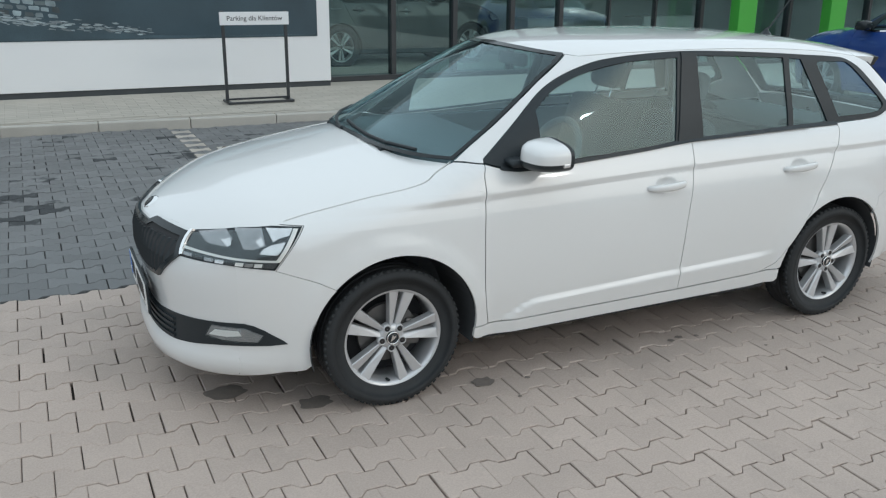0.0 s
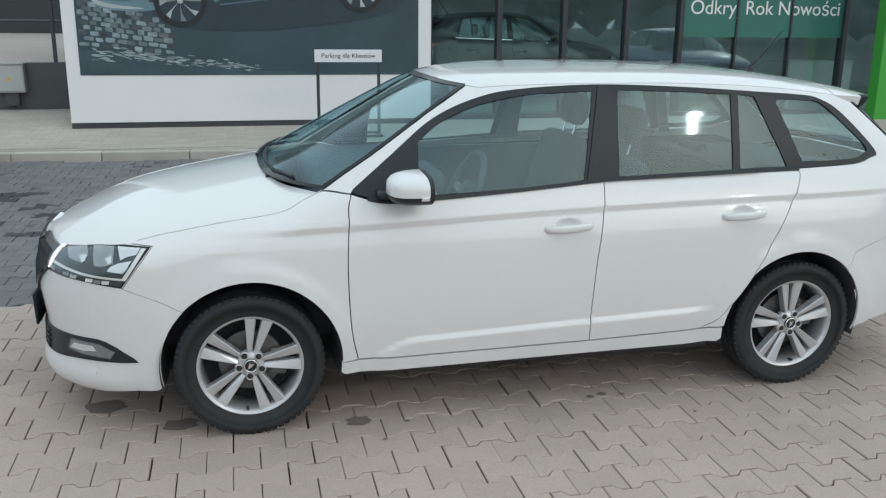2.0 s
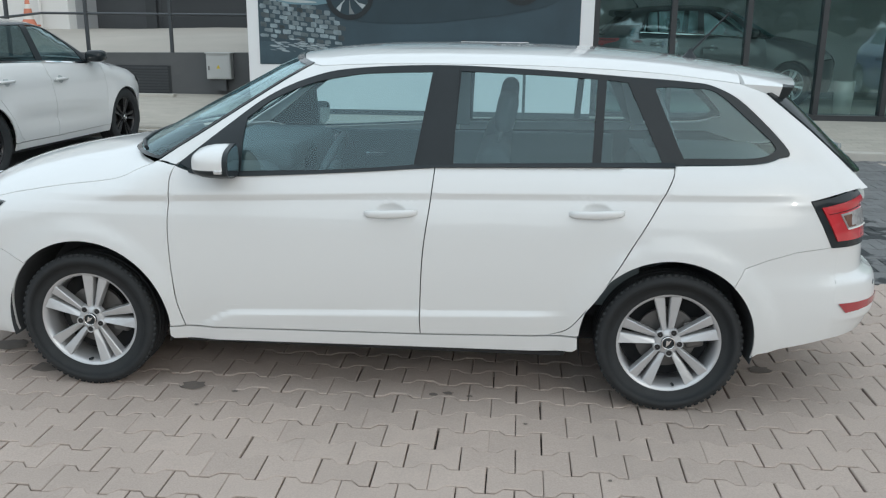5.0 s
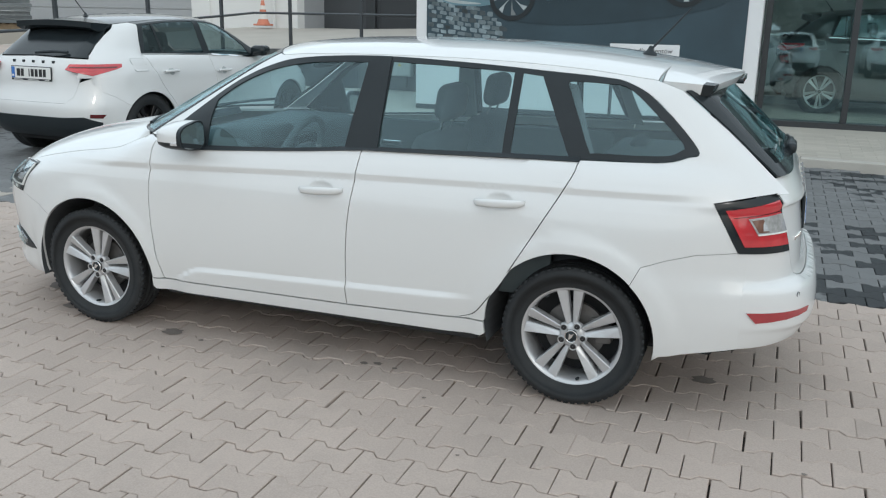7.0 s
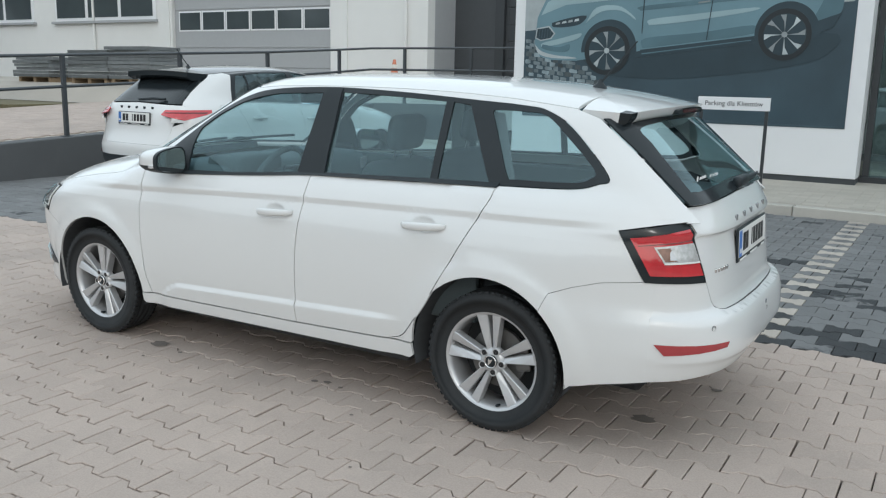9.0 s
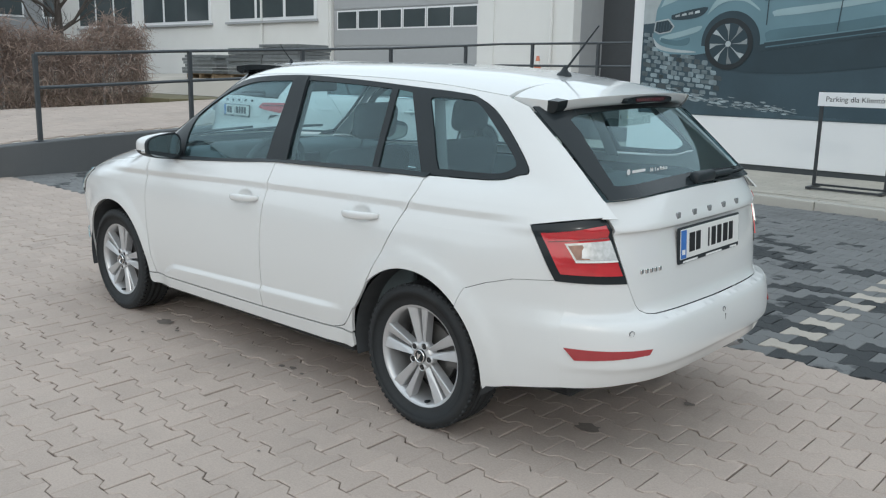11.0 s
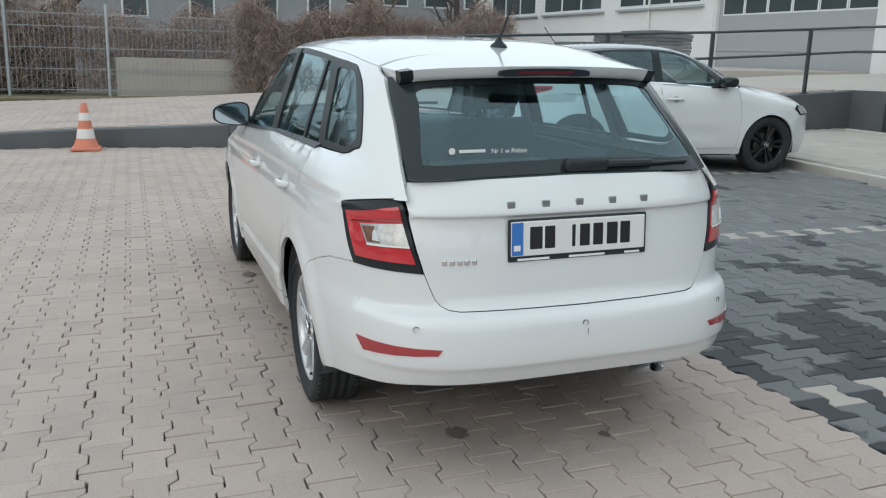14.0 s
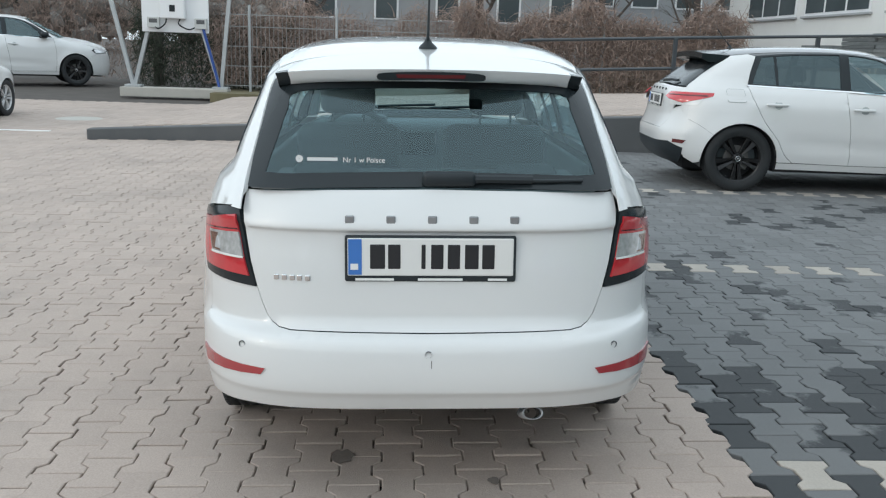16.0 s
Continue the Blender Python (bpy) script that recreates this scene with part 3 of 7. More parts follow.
def add_wheel(car, x, y, z, R, rim, w, side, mats=("alloy", "steel"), spokes=5, spin=0.0):
    """One wheel as a part of the car; side -1 has its face to -y."""
    face = -w * 0.40
    wheel = part("wheel", tyre_holder(), "gap", car)
    wheel.matrix_basis = pose(x, y, z, 0, spin, 0 if side < 0 else 180)
    part("tyre", tyre_mesh(R, rim, w), "tyre", wheel, smooth=True)
    barrel, sp, hub = rim_meshes(rim, face, spokes)
    part("rim", barrel, mats[0], wheel, smooth=True)
    for b in sp:
        part("spoke", b, mats[0], wheel)
    part("hub", hub, mats[0], wheel, smooth=True)
    cap = bmesh.new()
    lathe(cap, [(0.001, face + 0.002), (0.026, face + 0.003), (0.028, face + 0.012)], 28)
    part("hub_cap", cap, "gloss_black", wheel, "black centre cap", smooth=True)
    ring = bmesh.new()
    lathe(ring, [(0.023, face + 0.0045), (0.024, face - 0.0005), (0.0275, face - 0.0005), (0.0285, face + 0.004)], 28)
    part("cap_ring", ring, "chrome", wheel, smooth=True)
    badge = bmesh.new()
    prism(badge, [(-0.012, -0.014), (0.003, -0.004), (0.014, 0.012), (0.002, 0.008), (-0.006, 0.015)], face - 0.001, face + 0.003)
    part("badge", badge, "chrome", wheel)
    for k in range(5):
        a = 2 * math.pi * (k + 0.5) / 5
        b = bmesh.new()
        lathe(b, [(0.001, face + 0.007), (0.0105, face + 0.008), (0.0115, face + 0.016)], 12)
        bmesh.ops.transform(b, verts=b.verts, matrix=Matrix.Translation((0.047 * math.sin(a), 0, 0.047 * math.cos(a))))
        part("wheel_bolt", b, "bolt", wheel)
        b = bmesh.new()
        lathe(b, [(0.0125, face + 0.014), (0.0135, face + 0.008), (0.0165, face + 0.008), (0.0185, face + 0.03)], 16)
        bmesh.ops.transform(b, verts=b.verts, matrix=Matrix.Translation((0.047 * math.sin(a), 0, 0.047 * math.cos(a))))
        part("bolt_seat", b, mats[0], wheel, smooth=True)
    b = bmesh.new()
    tube(b, [(0, face + 0.030, -rim + 0.030), (0, face + 0.004, -rim + 0.036)], 0.006, 8)
    part("tyre_valve", b, "trim", wheel)
    disc = bmesh.new()
    lathe(disc, [(0.04, face + 0.075), (0.128, face + 0.075), (0.128, face + 0.095), (0.04, face + 0.095)], 48)
    part("brake_disc", disc, mats[1], wheel, "grey brake disc", smooth=False)
    cal = boxes((0.075, 0.15, face + 0.06, face + 0.12, -0.06, 0.06), bevel=0.012)
    part("brake_caliper", cal, "steel", wheel)
    back = bmesh.new()
    lathe(back, [(0.001, face + 0.13), (rim - 0.03, face + 0.13), (rim - 0.03, face + 0.14)], 32)
    part("backing_plate", back, "gap", wheel)
    return wheel


def tyre_holder():
    bm = bmesh.new()
    lathe(bm, [(0.001, 0.03), (0.03, 0.03), (0.03, 0.12), (0.001, 0.12)], 12)
    return bm


def soft_box(x0, x1, y0, y1, z0, z1, r):
    return boxes((x0, x1, y0, y1, z0, z1), bevel=min(r, 0.48 * min(x1 - x0, y1 - y0, z1 - z0)))


def seat_parts(car, x, y, w, tall=True):
    seat = part("front_seat" if tall else "rear_seat", soft_box(x - 0.28, x + 0.24, y - w / 2, y + w / 2, 0.42, 0.60, 0.06), "fabric", car, smooth=True)
    b = bmesh.new()
    h = 0.58 if tall else 0.42
    box(b, -0.07, 0.07, -w / 2 + 0.01, w / 2 - 0.01, 0, h, 0.06, 3)
    part("backrest", b, "fabric", seat, smooth=True, at=pose(x + 0.25, y, 0.50, 0, 17, 0))
    n = 1 if tall or w < 0.6 else 2
    for k in range(n):
        yy = y + (k - (n - 1) / 2) * 0.76
        hz = 0.50 + (h + (0.03 if tall else -0.07)) * math.cos(radians(17))
        hx = x + 0.25 + (h + 0.03) * math.sin(radians(17))
        r = bmesh.new()
        for s in (-0.07, 0.07):
            tube(r, [(hx - 0.02, yy + s, hz - 0.06), (hx + 0.012, yy + s, hz + 0.05)], 0.006)
        part("headrest_post", r, "chrome", seat)
        hb = bmesh.new()
        box(hb, -0.045, 0.045, -0.125, 0.125, 0, 0.17 if tall else 0.13, 0.045, 3)
        part("headrest", hb, "fabric", seat, smooth=True, at=pose(hx + 0.005, yy, hz + 0.02, 0, 10, 0))
    return seat


# ---- the white estate car ----
ES = estate_shell
AF, AR = (0.012, 0.305, 0.358), (2.458, 0.310, 0.352)
HOOD_SEAM = smooth_line([(-0.445, 0.806), (-0.30, 0.842), (-0.09, 0.880), (0.14, 0.913), (0.235, 0.951), (0.317, 0.984)])
SEAM_F = smooth_line([(0.423, 0.982), (0.408, 0.935), (0.406, 0.861), (0.397, 0.693), (0.408, 0.446), (0.436, 0.296)])
SEAM_B = smooth_line([(1.503, 1.004), (1.489, 0.871), (1.460, 0.650), (1.449, 0.404), (1.451, 0.307)])
SEAM_R = smooth_line([(2.455, 1.023), (2.419, 0.927), (2.209, 0.562), (2.115, 0.424), (2.052, 0.350), (1.976, 0.322)])
BELT_F = smooth_line([(0.423, 0.982), (0.52, 0.957), (0.64, 0.951), (1.072, 0.974), (1.426, 0.998), (1.503, 1.004)])
BELT_R = smooth_line([(1.503, 1.004), (1.572, 1.006), (2.137, 1.018), (2.455, 1.023)])
DLO_TOP = smooth_line([(0.423, 0.982), (0.604, 1.122), (0.786, 1.254), (0.974, 1.336), (1.162, 1.374), (1.504, 1.391), (1.90, 1.379), (2.284, 1.355), (2.500, 1.340), (2.607, 1.322), (2.727, 1.256), (2.897, 1.088), (2.862, 1.056), (2.757, 1.032), (2.455, 1.023)])
WS_EDGE = [(0.318, 0.986), (0.40, 1.040), (0.52, 1.113), (0.64, 1.190), (0.78, 1.280), (0.90, 1.352), (0.955, 1.383)]
BS_F = [(-0.243, 0.560), (-0.30, 0.583), (-0.385, 0.615), (-0.466, 0.644)]
BS_R = [(2.700, 0.566), (2.738, 0.637), (2.83, 0.672), (2.937, 0.701), (3.088, 0.714)]
CREASE = [(crease_z, (-0.075, -0.05, -0.034, -0.028, -0.024, -0.012, -0.0015, 0.0015, 0.008, 0.02)),
          (low_crease_z, (-0.060, -0.035, -0.025, -0.020, -0.011, -0.0015, 0.0015, 0.01, 0.02))]
DISHES = [(hx + 0.0105 * i, hz + 0.0075 * j) for hx, hz in HANDLES for i in range(-9, 10) for j in range(-6, 7)]


def roof_edge(x):
    return float(ES.green["top"](x)) - 0.055


def ys_at(x, zs_, which="max"):
    return [(float(ES.half(x, z, which)), z) for z in zs_]


LAMP = dict(x0=curve([0.705, 0.712, 0.809, 0.900], [3.092, 3.088, 3.036, 2.983]), y1=curve([0.69, 0.70, 0.78, 0.855, 0.93, 0.95], [0.526, 0.527, 0.548, 0.562, 0.578, 0.58]), xs=3.15,
            top=lambda u: 0.899 + 0.037 * u, low=lambda u: 0.713 - 0.011 * u)
REFL = dict(x0=curve([0.43, 0.49], [3.165, 3.135]), y1=curve([0.43, 0.50], [0.505, 0.485]), xs=3.24, top=lambda u: 0.483 - 0.006 * u, low=lambda u: 0.440 + 0.018 * u)


def wrap_patch(sg, area, quad, lift, skirt, nu, nv, shell=estate_shell, which="low"):
    """A curved lens that wraps round the rear corner; the quad is given along the lens and up it, both from 0 to 1."""
    e, f = np.meshgrid(np.linspace(0, 1, nu + 1), np.linspace(0, 1, nv + 1))
    q = [np.array(c) for c in quad]
    u, v = [((q[0][i] * (1 - e) + q[1][i] * e) * (1 - f) + (q[3][i] * (1 - e) + q[2][i] * e) * f).ravel() for i in (0, 1)]
    z = area["low"](u) + (area["top"](u) - area["low"](u)) * v
    w = np.linspace(0, 1, 14)
    xs_ = area["x0"](z)[:, None] * (1 - w) + area["xs"] * w
    zz_ = np.repeat(z[:, None], 14, 1)
    ya = shell.half(xs_, zz_, which)
    yb = ya[:, -1:] * (1 - w) + area["y1"](z)[:, None] * w
    xb = shell.back(yb.ravel(), zz_.ravel(), which).reshape(yb.shape)
    lx, ly = np.hstack([xs_, xb[:, 1:]]), np.hstack([ya, yb[:, 1:]])
    run = np.hstack([np.zeros((len(z), 1)), np.cumsum(np.hypot(np.diff(lx), np.diff(ly)), 1)])
    b = bmesh.new()
    vs = [b.verts.new((float(np.interp(u[i] * run[i, -1], run[i], lx[i])), sg * float(np.interp(u[i] * run[i, -1], run[i], ly[i])), float(z[i]))) for i in range(len(z))]
    g = [vs[j * (nu + 1):(j + 1) * (nu + 1)] for j in range(nv + 1)]
    for r0, r1 in zip(g, g[1:]):
        for i in range(nu):
            b.faces.new((r0[i], r0[i + 1], r1[i + 1], r1[i]))
    b.normal_update()
    if sum(f.normal.x + 0.6 * sg * f.normal.y for f in b.faces) < 0:
        for f in b.faces:
            f.normal_flip()
    b.normal_update()
    for v in b.verts:
        v.co += v.normal * lift
    for f in b.faces:
        f.smooth = True
    rim = [e for e in b.edges if len(e.link_faces) == 1]
    down = {}
    for e in rim:
        for v in e.verts:
            if v not in down:
                down[v] = b.verts.new(v.co - v.normal * skirt)
    for e in rim:
        lp = e.link_loops[0]
        a, c = lp.vert, lp.link_loop_next.vert
        b.faces.new((c, a, down[a], down[c]))
        e.smooth = False
    return b


car = thing("estate_car", "white estate car with silver five-spoke wheels parked on beige pavers", "car", pose(0, 0, 0, 1.1))
for sg in (-1, 1):
    fender = HOOD_SEAM + [(0.37, 0.984)] + SEAM_F + [(0.367, 0.292)] + arc(*AF, -2, 136, 30) + BS_F[1:] + [(-0.408, 0.725), (-0.346, 0.803)]
    part("front_fender", sheet(ES, "max", "side", fender, sgn=sg, rows=CREASE[:1]), "paint", car)
    fd = part("front_door", sheet(ES, "max", "side", SEAM_F + SEAM_B[::-1] + BELT_F[::-1], sgn=sg, rows=CREASE, extra=DISHES), "paint", car)
    rd = part("rear_door", sheet(ES, "max", "side", SEAM_B + SEAM_R[::-1] + BELT_R[::-1], sgn=sg, rows=CREASE, extra=DISHES), "paint", car)
    quarter = SEAM_R + [(2.10, 0.322)] + arc(*AR, 177, 46, 30) + BS_R[1:] + [(3.036, 0.809), (2.983, 0.900), (3.07, 0.916), (3.208, 0.938), (3.19, 0.988), (3.090, 1.079), (3.001, 1.156), (2.906, 1.230), (2.815, 1.300)]
    stamp = WS_EDGE + [(1.0, roof_edge(1.0))] + [(x, roof_edge(x)) for x in np.linspace(1.1, 2.715, 20)] + quarter[::-1] + DLO_TOP[::-1][1:]
    part("body_side", sheet(ES, "max", "side", stamp, sgn=sg, rows=CREASE[:1]), "paint", car, "white one-piece side panel with roof pillars")
    part("sill", sheet(ES, "low", "side", [(0.366, 0.290), (0.436, 0.293), (1.451, 0.304), (1.976, 0.319), (2.10, 0.318), (2.104, 0.262), (2.085, 0.248), (1.2, 0.240), (0.38, 0.232), (0.364, 0.245)], sgn=sg), "paint", car)
    # window surround, panes and pillars
    dlo = DLO_TOP + BELT_R[::-1][1:] + BELT_F[::-1][1:]
    w1 = [(0.700, 0.966), (0.704, 1.08)] + smooth_line([(0.712, 1.168), (0.82, 1.244), (0.98, 1.310), (1.165, 1.348), (1.30, 1.358), (1.478, 1.364)]) + [(1.414, 1.003), (1.05, 0.978)]
    w2 = [(1.572, 1.013), (1.596, 1.369), (1.90, 1.358), (2.142, 1.345), (2.128, 1.025)]
    w3 = [(2.165, 1.026), (2.180, 1.343), (2.262, 1.334), (2.405, 1.031)]
    w4 = smooth_line([(2.372, 1.308), (2.39, 1.318), (2.52, 1.315), (2.612, 1.300), (2.728, 1.208), (2.838, 1.108), (2.832, 1.076), (2.760, 1.056), (2.52, 1.052), (2.485, 1.060), (2.43, 1.18), (2.372, 1.308)])[:-1]
    sur = part("window_surround", sheet(ES, "green", "side", dlo, holes=[w1, w2, w3, w4], sgn=sg, gap=0.001, lift=0.004, flange=0.008), "trim", car, "satin black window surround and pillar trim")
    for w in (w1, w2, w3, w4):
        part("side_window", sheet(ES, "green", "side", w, sgn=sg, gap=-0.006, lift=-0.002, flange=0, step=0.06), "car_glass", sur, "tinted side window")
    part("pillar_trim", sheet(ES, "green", "side", [(1.424, 0.999), (1.503, 1.388), (1.590, 1.386), (1.576, 1.006), (1.503, 1.004)], sgn=sg, gap=0.002, lift=0.009, flange=0.008), "trim", car)
    part("belt_strip", sheet(ES, "max", "side", [(x, z + 0.006) for x, z in BELT_F[4:] + BELT_R[1:]] + [(x, z - 0.008) for x, z in (BELT_F[4:] + BELT_R[1:])[::-1]], sgn=sg, gap=0, lift=0.006, flange=0.006), "trim", car)
    # door handles over the dishes pressed into the doors
    for d, (hx, hz) in zip((fd, rd), HANDLES):
        yb = float(ES.half(hx - 0.12, hz, "low"))
        hb = bmesh.new()
        rows_ = []
        for k in range(13):
            t = k / 12
            lx = hx - 0.108 + 0.216 * t
            out = 0.006 + 0.034 * math.sin(math.pi * min(1, max(0, t))) ** 0.45
            hh = 0.009 + 0.008 * math.sin(math.pi * t) ** 0.4
            lz = hz - 0.004 + 0.010 * (t - 0.5)
            rows_.append([hb.verts.new((lx, sg * (yb + out + dy), lz + dz)) for dy, dz in ((0, -hh), (0.004, -hh * 0.5), (0.005, hh * 0.4), (0, hh), (-0.012, hh * 0.9), (-0.012, -hh * 0.9))])
        for q0, q1 in zip(rows_, rows_[1:]):
            for i in range(6):
                hb.faces.new((q0[i], q0[(i + 1) % 6], q1[(i + 1) % 6], q1[i]))
        hb.faces.new(rows_[0])
        hb.faces.new(rows_[-1][::-1])
        bmesh.ops.recalc_face_normals(hb, faces=hb.faces)
        part("door_handle", hb, "paint", d, "body-coloured pull handle", smooth=True)
    # mirror
    mir = part("door_mirror", soft_box(0.52, 0.66, *sorted((sg * 0.69, sg * 0.78)), 0.968, 1.00, 0.015), "trim", car, smooth=True)
    sh = bmesh.new()
    loop = lambda scale: [(scale * 0.104 * math.copysign(abs(math.cos(t)) ** 0.62, math.cos(t)), scale * 0.063 * math.copysign(abs(math.sin(t)) ** 0.60, math.sin(t))) for t in [2 * math.pi * k / 32 for k in range(32)]]
    lean = lambda y: 1 - 0.20 * sg * y / 0.104
    rings = [[sh.verts.new((x + 0.16 * (1 - scale) * sg * y * 0.4, y, z * lean(y))) for y, z in loop(scale)] for x, scale in ((0.040, 1.0), (0.015, 1.0), (-0.020, 0.97), (-0.050, 0.90), (-0.075, 0.77), (-0.090, 0.58), (-0.098, 0.30))]
    for r0, r1 in zip(rings, rings[1:]):
        for k in range(32):
            sh.faces.new((r0[k], r0[(k + 1) % 32], r1[(k + 1) % 32], r1[k]))
    sh.faces.new(rings[-1])
    bmesh.ops.recalc_face_normals(sh, faces=sh.faces)
    up, lo_ = sh.copy(), sh
    bmesh.ops.bisect_plane(up, geom=up.verts[:] + up.edges[:] + up.faces[:], plane_co=(0, 0, -0.016), plane_no=(0, 0, 1), clear_inner=True)
    bmesh.ops.bisect_plane(lo_, geom=lo_.verts[:] + lo_.edges[:] + lo_.faces[:], plane_co=(0, 0, -0.016), plane_no=(0, 0, 1), clear_outer=True)
    at_ = pose(0.648, sg * 0.832, 1.020, 0, 0, -sg * 5)
    part("mirror_shell", up, "paint", mir, "white mirror cap", smooth=True, at=at_)
    part("mirror_base", lo_, "trim", mir, smooth=True, at=at_)
    rim_ = bmesh.new()
    prism(rim_, [(y, z * lean(y)) for y, z in loop(1.0)], 0.0405, 0.058, "x")
    part("mirror_frame", rim_, "trim", mir, at=at_)
    mg = bmesh.new()
    prism(mg, [(y, z * lean(y)) for y, z in loop(0.90)], 0.0585, 0.0600, "x")
    part("mirror_glass", mg, "mirror", mir, at=at_)
    sig = soft_box(0.005, 0.040, *sorted((sg * 0.072, sg * 0.1045)), -0.030, -0.012, 0.005)
    part("turn_signal", sig, "lamp_silver", mir, "clear turn repeater", at=at_)
    # headlamp: housing, reflectors, light strip, clear cover
    hl = [(-0.712, 0.752), (-0.56, 0.788), (-0.45, 0.803), (-0.346, 0.804), (-0.408, 0.727), (-0.466, 0.645), (-0.625, 0.661), (-0.778, 0.662), (-0.752, 0.708)]
    head = part("headlamp", sheet(ES, "low", "side", hl, sgn=sg, gap=0.002, lift=0.002, flange=0.01, step=0.025, fine=0.009), "gloss_black", car, "clear headlamp in a black housing")
    part("lamp_inner", sheet(ES, "low", "side", inset(even(hl, 0.02), 0.009), sgn=sg, gap=0.0, lift=0.004, flange=0.004, step=0.025), "lamp_grey", head)
    for nm, pts, ml in (("reflector", [(-0.690, 0.750), (-0.600, 0.775), (-0.590, 0.748), (-0.612, 0.722), (-0.676, 0.724)], "lamp_mid"),
                        ("reflector", [(-0.574, 0.782), (-0.487, 0.791), (-0.490, 0.736), (-0.535, 0.722), (-0.566, 0.722)], "lamp_mid"),
                        ("reflector", [(-0.474, 0.792), (-0.385, 0.795), (-0.402, 0.772), (-0.440, 0.762), (-0.462, 0.750)], "lamp_silver"),
                        ("reflector", [(-0.500, 0.728), (-0.468, 0.742), (-0.420, 0.752), (-0.440, 0.722), (-0.455, 0.706), (-0.515, 0.710)], "lamp_silver"),
                        ("edge_strip", [(-0.366, 0.794), (-0.382, 0.794), (-0.462, 0.684), (-0.449, 0.678)], "plate"),
                        ("edge_strip", [(-0.755, 0.702), (-0.60, 0.692), (-0.455, 0.687), (-0.455, 0.679), (-0.60, 0.684), (-0.758, 0.693)], "plate")):
        part(nm, sheet(ES, "low", "side", pts, sgn=sg, gap=0.0, lift=0.006, flange=0.005, step=0.02, fine=0.01), ml, head)
    # small silver patches laid on the bowls as painted glints
    for pts in ([(-0.628, 0.741), (-0.596, 0.750), (-0.600, 0.730), (-0.615, 0.724)], [(-0.520, 0.748), (-0.496, 0.765), (-0.494, 0.740), (-0.508, 0.732)]):
        part("bulb_cap", sheet(ES, "low", "side", pts, sgn=sg, gap=0.0, lift=0.008, flange=0.004, step=0.02, fine=0.01), "lamp_silver", head)
    # three of the nine crystals get brighter colours to draw their sparks
    for k in range(9):
        xa, xb = -0.755 + 0.0315 * k, -0.728 + 0.0315 * k
        za, zb_ = 0.683 - 0.0012 * k, 0.672 - 0.0016 * k
        part("light_crystal", sheet(ES, "low", "side", [(xa, za), (xb, za), (xb - 0.004, zb_), (xa - 0.004, zb_)], sgn=sg, gap=0.0, lift=0.007, flange=0.005, step=0.02, fine=0.01), ("lamp_mid", "lamp_grey", "lamp_mid", "lamp_silver", "lamp_grey", "plate", "lamp_mid", "plate", "lamp_grey")[k], head)
    part("lens", sheet(ES, "low", "side", hl, sgn=sg, gap=0.012, lift=0.012, flange=0, step=0.025), "clear_glass", head)
    # tail lamp: black frame, red field, clear inner lens
    tail = part("tail_lamp", wrap_patch(sg, LAMP, ((0, 0), (1, 0), (1, 1), (0, 1)), 0.004, 0.03, 18, 12), "gloss_black", car, "red and clear tail lamp in a black frame")
    part("red_lens", wrap_patch(sg, LAMP, ((0.13, 0.15), (0.955, 0.13), (0.945, 0.89), (0.105, 0.86)), 0.010, 0.008, 16, 10), "red", tail)
    part("clear_lens", wrap_patch(sg, LAMP, ((0.40, 0.37), (0.955, 0.36), (0.948, 0.67), (0.36, 0.67)), 0.014, 0.006, 12, 5), "lamp_clear", tail, "clear reversing lens")
    part("amber_bowl", wrap_patch(sg, LAMP, ((0.425, 0.405), (0.60, 0.40), (0.575, 0.635), (0.39, 0.635)), 0.0155, 0.004, 6, 4), "amber_bowl", tail, "brown tinted indicator bowl")
    # a silver patch paints one glint into the clear lens
    part("inner_glint", wrap_patch(sg, LAMP, ((0.50, 0.43), (0.60, 0.42), (0.58, 0.60), (0.54, 0.55)), 0.0165, 0.003, 3, 3), "lamp_silver", tail)
    part("lens_edge", wrap_patch(sg, LAMP, ((0.40, 0.355), (0.955, 0.345), (0.955, 0.37), (0.40, 0.385)), 0.0158, 0.003, 12, 2), "plate", tail)
    part("lens_bar", wrap_patch(sg, LAMP, ((0.16, 0.70), (0.94, 0.70), (0.94, 0.715), (0.16, 0.715)), 0.0120, 0.003, 12, 2), "dark_red", tail)
    part("rear_reflector", wrap_patch(sg, REFL, ((0, 1), (0.06, 0), (0.97, 0), (1, 1)), 0.004, 0.010, 14, 4), "lamp_red", car, "red bumper reflector")
    # dark lining behind the panel gaps, and wheel housings
    lin = [(-0.55, 0.26), (-0.36, 0.26)] + arc(AF[0], AF[1], 0.366, 187, -5, 26) + [(0.40, 0.27), (2.07, 0.28)] + arc(AR[0], AR[1], 0.360, 185, -6, 26) + [(2.86, 0.27), (3.12, 0.30), (3.12, 0.90), (2.85, 0.985), (0.5, 0.945), (0.25, 0.93), (-0.1, 0.845), (-0.55, 0.74)]
    part("inner_panel", sheet(ES, "low", "side", lin, sgn=sg, gap=0, lift=-0.022, flange=0, step=0.06), "gap", car)
    for (cx, cz, r) in (AF, AR):
        b = bmesh.new()
        n = 30
        ring = []
        for yy, rr in ((0.765, r + 0.004), (0.48, r - 0.012)):
            ring.append([b.verts.new((cx + rr * math.cos(t), sg * yy, cz + rr * math.sin(t))) for t in [radians(-14 + 208 * k / n) for k in range(n + 1)]])
        for k in range(n):
            b.faces.new((ring[0][k], ring[0][k + 1], ring[1][k + 1], ring[1][k]))
        b.faces.new(ring[1])
        part("wheel_housing", b, "arch", car)

